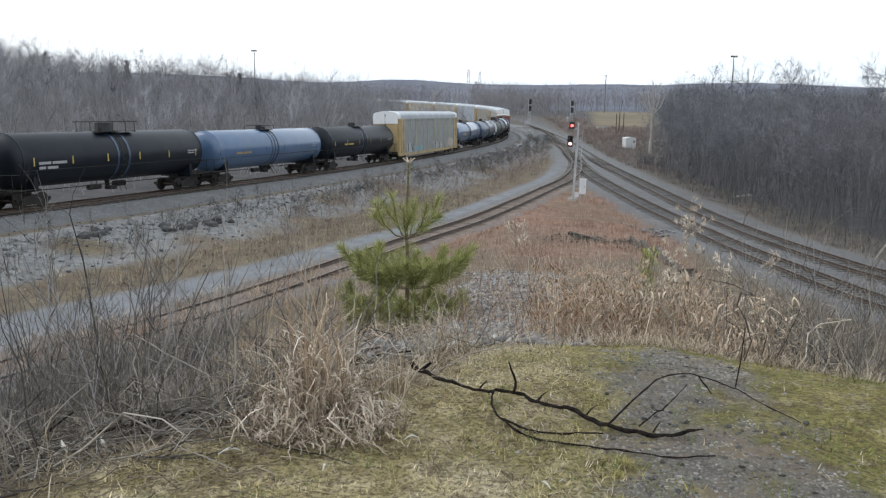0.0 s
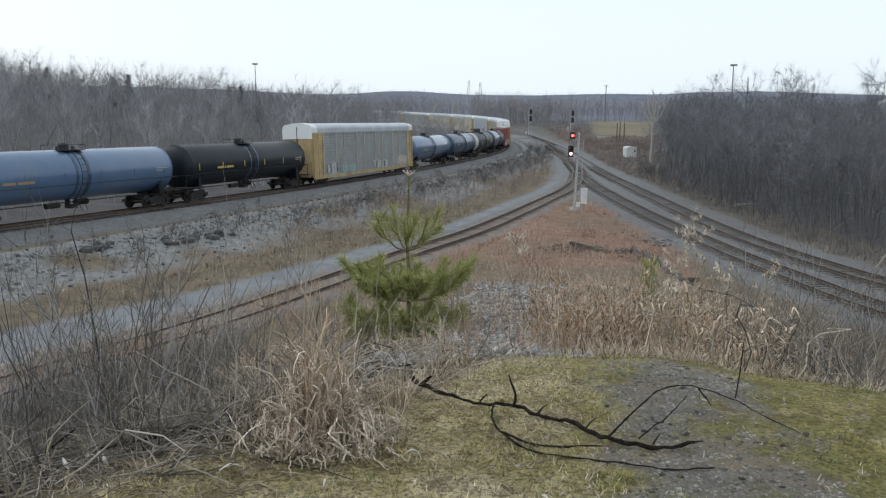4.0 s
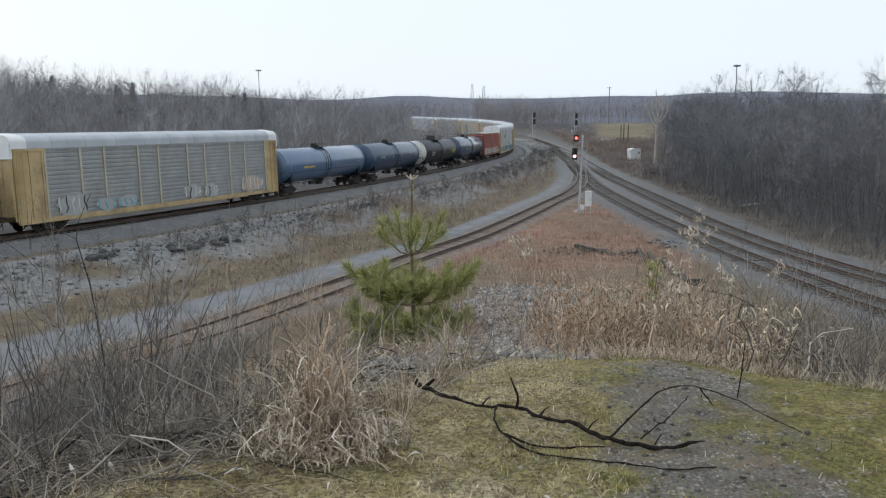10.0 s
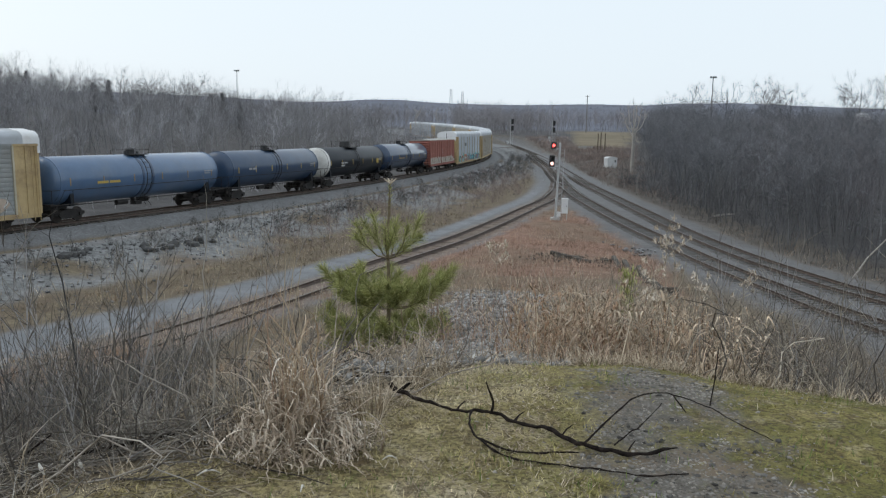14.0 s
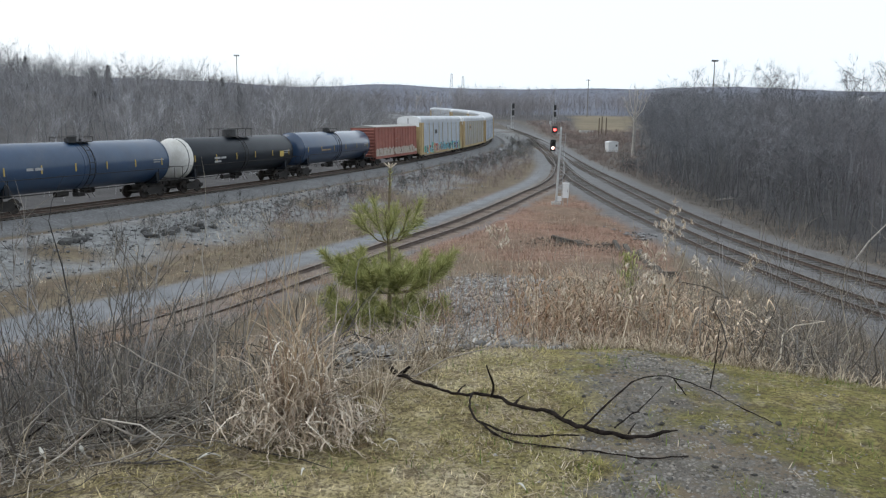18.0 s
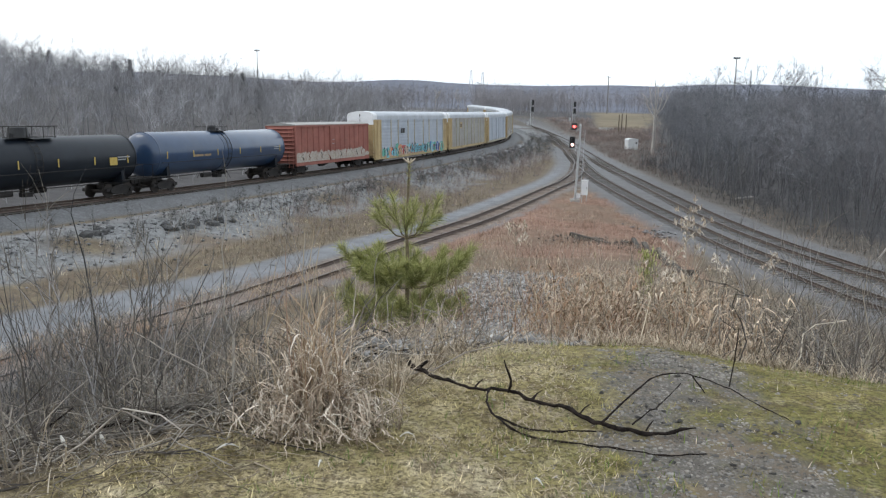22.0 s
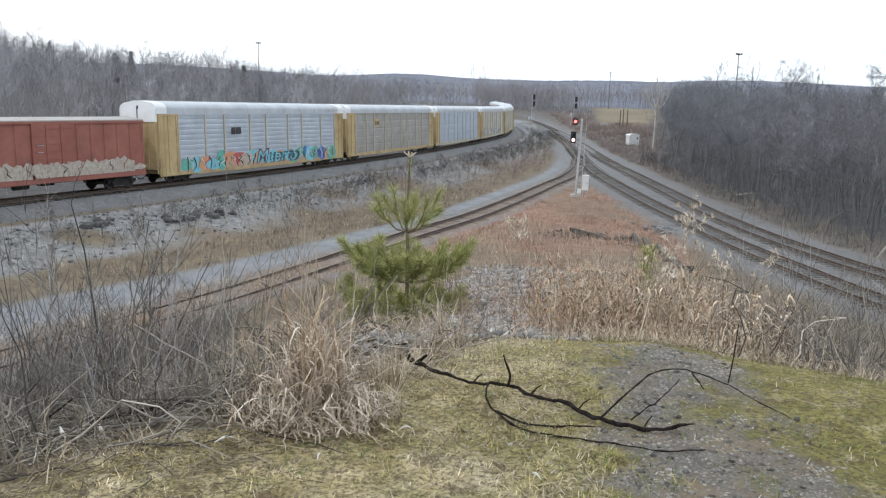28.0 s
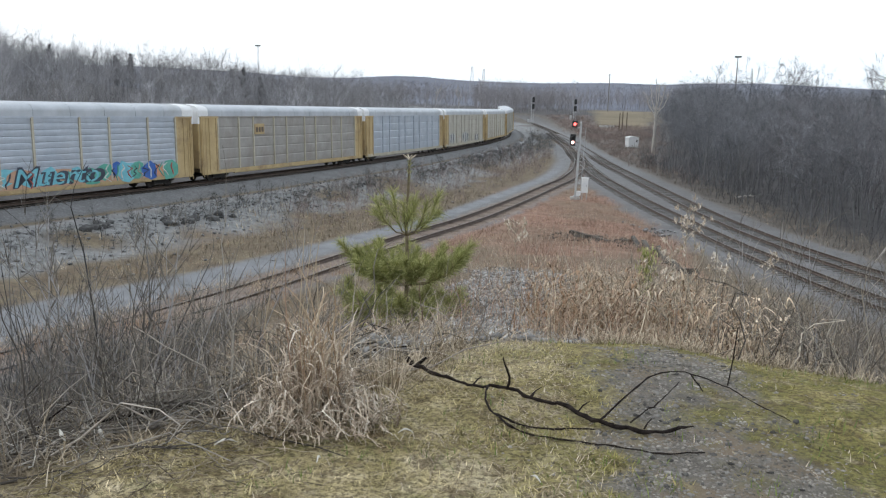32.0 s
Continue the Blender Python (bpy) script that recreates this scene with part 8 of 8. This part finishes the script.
def build_weeds():
    rng = np.random.default_rng(51)
    # tan dead weeds beyond the crest
    x, y = scatter(rng, 1250, -1.2, 7.5, 5.9, 17, lambda x, y, m: (1 - m["turf"]) * (1 - 0.85 * m["scree"]) * np.where(x > 0.05 * y, 1.0, 0.12) * smooth_step(0.42, 0.3, x / y) * np.clip(8.5 / y, 0, 1) * (0.06 + 0.94 * smooth_step(0.2, 0.7, value_noise(x, y, 0.8, 63))))
    x, y = tufted(rng, x, y, 9, 0.09)
    blades("dead_weeds", "tan dead weeds and grass thick below the knoll", "weeds", x, y, rng, (0.12, 0.48), (0.004, 0.010), (0.35, 1.57), (-1.0, 4.4), WEED_MIX, 6, 0.01, 0.65)
    # stems hung with withered curled leaves
    x, y = scatter(rng, 620, 0.7, 6.2, 5.95, 13, lambda x, y, m: (1 - m["turf"]) * (1 - 0.9 * m["scree"]) * np.clip(7.5 / y, 0, 1) * smooth_step(0.45, 0.3, x / y) * smooth_step(0.25, 0.6, value_noise(x, y, 1.3, 64)))
    up = arcs(rng, x, y, (0.35, 0.8), (0.003, 0.006), (0.0, 0.6), (-0.2, 0.9), 7, 0.12)
    stem_mass("leafy_stalks", "brown stalks of withered leafy weeds", "weeds", [up, side_twigs(rng, *up, 2, (0.08, 0.22))], STRAW_DULL)
    at = up[0][:, 2:].reshape(-1, 3)
    at = np.repeat(at, 3, 0) + rng.normal(0, 0.012, (len(at) * 3, 3))
    q = len(at)
    v, f = ribbons(at, rng.uniform(0, math.tau, q), rng.uniform(0.05, 0.15, q), rng.uniform(0.007, 0.018, q), rng.uniform(0.4, 2.4, q), rng.uniform(0.5, 4.5, q), 4)
    tagged(new("withered_leaves", raw_mesh("withered_leaves", v, f, WEED_MIX)), "withered curled tan leaves on dead weeds", "leaves", kind="stuff")
    x, y = scatter(rng, 420, 0.3, 5.0, 6.3, 16, lambda x, y, m: (1 - m["turf"]) * (1 - m["scree"]) * smooth_step(0.6, 1.1, x))
    x, y = tufted(rng, x, y, 12, 0.07)
    blades("rusty_weeds", "reddish-brown dead grass below the knoll", "weeds", x, y, rng, (0.12, 0.5), (0.004, 0.009), (0.1, 1.3), (-0.5, 3.4), RUST_GRASS, 6, 0.01, 0.65)
    x, y = scatter(rng, 1300, 0.5, 8.0, 5.4, 15, lambda x, y, m: (1 - m["turf"]) * (1 - 0.9 * m["scree"]) * smooth_step(0.8, 2.6, x))
    up = arcs(rng, x, y, (0.3, 0.95), (0.003, 0.0085), (0.0, 1.2), (-0.3, 1.5), 6, 0.14)
    stem_mass("weed_stalks", "grey dead weed stalks with side branches", "weeds", [up, side_twigs(rng, *up, 4, (0.08, 0.28), 3, 0.7)], WEED_GREY)
    x, y = scatter(rng, 1500, 1.5, 9.5, 5.0, 14, lambda x, y, m: (1 - m["turf"]) * smooth_step(0.25, 0.38, x / y) * np.clip(8 / y, 0, 1))
    up = arcs(rng, x, y, (0.4, 1.2), (0.0028, 0.0062), (0.0, 0.95), (-0.5, 1.2), 8, 0.2)
    stem_mass("twisted_stems", "grey twisted bare stems crowding the slope", "weeds", [up, side_twigs(rng, *up, 6, (0.1, 0.36), 4, 0.9)], BRAMBLE)
    x, y = scatter(rng, 220, 0.0, 1.7, 6.2, 16, lambda x, y, m: (1 - m["turf"]))
    up = arcs(rng, x, y, (0.3, 0.8), (0.002, 0.0036), (0.0, 0.5), (0.0, 0.9), 5, 0.08)
    stem_mass("scree_weeds", "a few reddish weed stems on the stony slope", "weeds", [up, side_twigs(rng, *up, 3, (0.06, 0.2))], RUST_GRASS)
    # seeding weeds with pale tufts
    for x, y, h, c in ((1.02, 14.0, 1.3, 34), (3.69, 13.5, 1.75, 36), (3.95, 13.9, 1.5, 24), (3.1, 12.0, 1.1, 18), (4.8, 13.0, 1.3, 20), (2.3, 9.6, 0.85, 14), (3.3, 10.4, 1.0, 16)):
        w = thing("seeding_weed", "tall dead weed with fluffy pale seed heads", "weed", "seeding weeds", at=pose(x, y, height(x, y)))
        part("stalk", Shell().tube([(0, 0, -0.03), (0.02, 0, h * 0.5), (-0.02, 0.01, h)], [0.007, 0.005, 0.003], 5), WEED_GREY, w)
        s, fl = Shell(), []
        for k in range(c):
            z = h * rng.uniform(0.72, 1.04)
            a, l = rng.uniform(0, math.tau), rng.uniform(0.08, 0.24)
            e = (l * math.cos(a), l * math.sin(a), z + rng.uniform(0.0, 0.12))
            s.tube([(0, 0, z - 0.06), e], [0.003, 0.0015], 3)
            fl.append(e)
        tagged(part("seed_spray", s, WEED_GREY, w), kind="stuff")
        for e in fl[: c // 2]:
            q = np.array([e] * 18) + rng.normal(0, 0.012, (18, 3))
            v, f = ribbons(q, rng.uniform(0, math.tau, 18), rng.uniform(0.03, 0.09, 18), np.full(18, 0.017), rng.uniform(0, 2.4, 18), rng.uniform(0, 1.5, 18), 2)
            ob = tagged(new("seed_head", raw_mesh("seed_head", v, f, STRAW)), kind="stuff")
            ob.parent = w
    # a yellow-green shoot among the dead weeds
    sx, sy = 2.52, 11.0
    sprig = thing("green_sprig", "mossy yellow-green upright shoot among dead weeds", "shrub", at=pose(sx, sy, height(sx, sy) - 0.05))
    tall = 4.66 - height(sx, sy)
    for k in range(5):
        a = k * 1.3
        part("stem", Shell().tube([(0, 0, 0), (0.05 * math.cos(a), 0.05 * math.sin(a), tall * 0.5), (0.09 * math.cos(a), 0.09 * math.sin(a), tall * rng.uniform(0.8, 1.0))], [0.008, 0.006, 0.003], 5), STEM, sprig)
    q = 420
    b = np.stack([rng.normal(0, 0.05, q), rng.normal(0, 0.05, q), tall * rng.uniform(0.35, 0.98, q)], 1)
    v, f = ribbons(b, rng.uniform(0, math.tau, q), rng.uniform(0.05, 0.12, q), rng.uniform(0.008, 0.018, q), rng.uniform(0.0, 0.9, q), rng.uniform(0, 1.4, q), 3)
    ob = tagged(new("foliage", raw_mesh("foliage", v, f, NEEDLE)), "dull yellow-green leaves", kind="stuff")
    ob.parent = sprig
    # rust-red grass over the tongue of ground, and dry stuff along the banks
    x, y = scatter(rng, 2300, -8, 22, 11, 84, lambda x, y, m: m["rust"] * (1 - m["bed"]) * (1 - 0.6 * m["scree"]) * (0.1 + 0.9 * smooth_step(0.25, 0.7, value_noise(x, y, 3, 61))) * np.clip(16 / y, 0.12, 1))
    x, y = tufted(rng, x, y, 8, 0.13)
    blades("rust_grass", "rust-coloured broom grass between the tracks", "grass", x, y, rng, (0.18, 0.46), (0.007, 0.015), (0.1, 1.2), (-0.4, 1.8), RUST_GRASS, 3)
    x, y = scatter(rng, 2000, -14, 26, 9, 75, lambda x, y, m: (1 - 0.93 * m["rust"]) * (1 - m["bed"]) * (1 - m["road"]) * (1 - m["turf"]) * (1 - 0.55 * m["scree"]) * np.clip(14 / y, 0.1, 1))
    x, y = tufted(rng, x, y, 8, 0.16)
    blades("slope_weeds", "brown dead weeds on the slopes down to the tracks", "weeds", x, y, rng, (0.2, 0.7), (0.008, 0.016), (0.1, 1.3), (-0.8, 2.4), WEED_MIX, 4)
    x, y = scatter(rng, 520, -14, 26, 8, 60, lambda x, y, m: (1 - m["bed"]) * (1 - m["road"]) * (1 - m["turf"]) * np.clip(12 / y, 0.1, 1) * np.where((x < -1) | (x > 4), 1, 0.15))
    up = arcs(rng, x, y, (0.5, 1.3), (0.005, 0.01), (0.0, 0.4), (0.0, 0.8), 5, 0.06)
    stem_mass("bank_stalks", "grey weed stalks on the lower slopes", "weeds", [up, side_twigs(rng, *up, 5, (0.15, 0.5))], WEED_GREY)
    # weeds over the near end of the curved track and along the road edge
    x, y = scatter(rng, 620, -16, -2.5, 19, 41, lambda x, y, m: (1 - m["road"]) * np.where(near_line(x, y, WYE)[0] < 2.6, 1, 0.15) * smooth_step(0.2, 0.6, value_noise(x, y, 2.2, 66)))
    x, y = tufted(rng, x, y, 12, 0.22)
    blades("track_weeds", "tan weeds grown over the curved track", "weeds", x, y, rng, (0.15, 0.5), (0.008, 0.016), (0.1, 1.1), (-0.3, 1.6), WEED_MIX, 3)
    x, y = scatter(rng, 420, -22, 8, 36, 80, lambda x, y, m: (1 - m["road"]) * (1 - m["bed"]) * np.where((near_line(x, y, WYE)[2] > 0) & (near_line(x, y, WYE)[0] < 9.5), 1, 0))
    x, y = tufted(rng, x, y, 12, 0.25)
    blades("road_edge_grass", "straw and olive grass between the bank and the road", "grass", x, y, rng, (0.15, 0.5), (0.012, 0.028), (0.1, 1.0), (-0.2, 1.2), LITTER, 3)
    # bank of the main line
    s = rng.uniform(-15, 170, 560)
    off = rng.uniform(7.5, 11.5, 560)
    mx, my, _, th = main_at(s)
    x, y = tufted(rng, mx + off * np.cos(th), my - off * np.sin(th), 7, 0.3)
    blades("bank_grass", "brown and straw grass on the railway bank", "grass", x, y, rng, (0.2, 0.6), (0.012, 0.03), (0.1, 1.0), (0.1, 1.2), STRAW_DULL, 3)
    s = rng.uniform(-15, 150, 3400)
    off = 3.3 + rng.gamma(2.4, 1.7, 3400)
    mx, my, _, th = main_at(s)
    stones("bank_stones", "grey broken stone on the railway bank", mx + off * np.cos(th), my - off * np.sin(th), (0.035, 0.15), rng, ROCK)


def build_boulders():
    rng = np.random.default_rng(71)
    heaps = [(s + rng.normal(0, 1.0), off + rng.normal(0, 0.35), rng.uniform(0.16, 0.42)) for s, off, n in ((7.5, 6.2, 9), (12.5, 7.6, 10), (-2, 7.6, 7), (16, 8.0, 6), (40, 6.6, 5), (60, 6.4, 6)) for _ in range(n)]
    heaps += [(s + rng.normal(0, 1.5), off, rng.uniform(0.45, 0.9)) for s, off in ((84, 5.3), (88, 5.0), (92, 5.1), (95, 5.4), (99, 5.2), (103, 5.5), (108, 5.0), (112, 5.4), (120, 5.2), (126, 5.0), (131, 5.3), (138, 5.2))]
    for s, off, r in heaps:
        x, y, _, th = (float(v) for v in main_at(s))
        x, y = x + off * math.cos(th), y - off * math.sin(th)
        b = bmesh.new()
        bmesh.ops.create_icosphere(b, subdivisions=1, radius=r)
        for v in b.verts:
            v.co *= 1 + 0.55 * (noise.noise(v.co * (1.1 / r) + Vector((s * 7, off * 5, 0))))
            v.co.z *= 0.7
        me = bpy.data.meshes.new("boulder")
        b.to_mesh(me)
        b.free()
        me.materials.append(DARK_ROCK if s < 75 else ROCK)
        ob = new("boulder", me)
        ob.matrix_basis = pose(x, y, height(x, y) + r * 0.2, 0, 0, s * 37)
        tagged(ob, "dark rough boulder in the railway bank" if s < 75 else "pale broken boulder on the railway bank", "boulder", "boulders on the bank")
    for x, y, l, a, mm, lab in ((28.5, 84, 3.2, 35, BARK_PALE, "pale fallen log at the wood edge"),):
        z = height(x, y) + 0.02
        lg = thing("log", lab, "log", at=pose(x, y, z, 0, 0, a))
        part("stem", Shell().tube([(-l / 2, 0, 0), (0, 0.05, 0.04), (l / 2, 0, 0.05)], [0.1, 0.11, 0.08], 9), mm, lg)
        part("stub", Shell().tube([(l * 0.2, 0.02, 0.05), (l * 0.27, 0.05, 0.3)], [0.05, 0.03], 6), mm, lg)


def build_bank_shrubs():
    rng = np.random.default_rng(58)
    kinds = [grow(np.random.default_rng(180 + i), 1.0, 0.9, 3, 5, 0.02, 0.02, 0.2, 0.05, 4, 3, True, 0.16) for i in range(3)]
    meshes = [(raw_mesh("scrub_stem", *a, STEM), raw_mesh("scrub_twigs", *b, SLOPE_TWIG)) for a, b in kinds]
    for k in range(74):
        s = rng.uniform(-6, 75) if k < 54 else rng.uniform(70, 165)
        off = rng.uniform(6.0, 10.0)
        x, y, _, th = (float(v) for v in main_at(s))
        x, y = x + off * math.cos(th), y - off * math.sin(th)
        b = thing("bank_shrub", "low dark tangled shrub on the stony railway bank", "shrub", "shrubs of the railway bank", at=pose(x, y, height(x, y) - 0.05, 0, 0, rng.uniform(0, 360)) @ Matrix.Scale(rng.uniform(0.9, 1.7), 4))
        for nm, me in zip(("stem", "crown"), meshes[k % 3]):
            ob = new(nm, me)
            ob.parent = b


def build_old_ties():
    rng = np.random.default_rng(67)
    for k in range(11):
        if k < 7:
            u = k / 6
            x, y, a = 9.35 + 0.35 * u + rng.normal(0, 0.15), 45.6 - 10.8 * u + rng.normal(0, 0.2), 90 + rng.normal(2, 9)
        else:
            x, y, a = 7.2 + rng.normal(0, 0.7), 46.3 + rng.normal(0, 0.9), rng.uniform(20, 160)
        tie = thing("old_tie", "rotten dark railway tie dumped on the slope", "railway tie", "dumped ties", at=pose(x, y, height(x, y) + 0.12, rng.normal(0, 4), rng.normal(0, 6), a))
        l = rng.uniform(1.8, 2.5)
        sec = [(-0.11, -0.1), (0.1, -0.11), (0.12, 0.07), (0.05, 0.1), (-0.1, 0.09)]
        n = len(sec)
        pts = [(e * l / 2 + rng.normal(0, 0.03), p + rng.normal(0, 0.012), q + rng.normal(0, 0.012)) for e in (-1, -0.3, 0.35, 1) for p, q in sec]
        part("timber", Shell().add(pts, [(i * n + j, i * n + (j + 1) % n, (i + 1) * n + (j + 1) % n, (i + 1) * n + j) for i in range(3) for j in range(n)] + [tuple(range(n))[::-1], tuple(3 * n + j for j in range(n))]), TIE, tie)
    u = rng.random(360)
    x, y = 9.4 + 0.3 * u + rng.normal(0, 0.6, 360), 46.5 - 12 * u + rng.normal(0, 0.6, 360)
    x[:120], y[:120] = 7.2 + rng.normal(0, 1.1, 120), 46.4 + rng.normal(0, 1.3, 120)
    stones("dark_rubble", "dark broken stone and clods round the dumped ties", x, y, (0.04, 0.13), rng, CLOD)
    x, y = 13.4 + rng.normal(0, 0.7, 45), 56.5 + rng.normal(0, 1.4, 45)
    stones("pale_rubble", "small heap of pale broken stone beside the ballast", x, y, (0.06, 0.2), rng, ROCK)


def build_verges():
    rng = np.random.default_rng(91)
    y = rng.uniform(205, 330, 900)
    x = y * rng.uniform(0.105, 0.232, 900)
    ok = (near_line(x, y, RIGHT_FAR)[0] > 5) & (near_line(x, y, RIGHT_NEAR)[0] > 4) & ((y < 262) | (x / y < 0.156))
    x, y = tufted(rng, x[ok], y[ok], 26, 0.9)
    blades("field_brush", "brown brush round the edge of the field", "brush", x, y, rng, (0.3, 1.3), (0.03, 0.07), (0.0, 0.8), (0.0, 0.9), REDBRUSH, 2)
    x, y = scatter(rng, 900, 16, 60, 30, 260, lambda x, y, m: m["verge"] * np.clip(60 / y, 0.1, 1))
    x, y = tufted(rng, x, y, 8, 0.35)
    blades("verge_grass", "tan and brown dead grass along the wood edge", "grass", x, y, rng, (0.2, 0.55), (0.015, 0.04), (0.1, 1.0), (0.1, 1.2), VERGE_STRAW, 2)
    x, y = scatter(rng, 420, 24, 60, 95, 280, lambda x, y, m: m["verge"])
    x, y = tufted(rng, x, y, 30, 0.8)
    blades("verge_brush", "reddish-brown brush beside the far tracks", "brush", x, y, rng, (0.3, 1.2), (0.02, 0.05), (0.0, 0.7), (0.0, 0.9), REDBRUSH, 2)


build_turf()
build_verges()
build_straw_clump()
build_pine()
build_fallen_branch()
build_shrubs()
build_weeds()
build_boulders()
build_old_ties()
build_bank_shrubs()

# ---- what moves ----
def motions():
    times = [k * 0.5 for k in range(65)]
    for car, s, length in TRAIN:
        walk(car, [(t, car_pose(s - travelled(t), length)) for t in times])
    for wheel, k in SPIN:
        walk(wheel, [(t / 10, pose(0, k, 0.457, math.degrees(travelled(t / 10) / 0.46))) for t in range(321)])


motions()
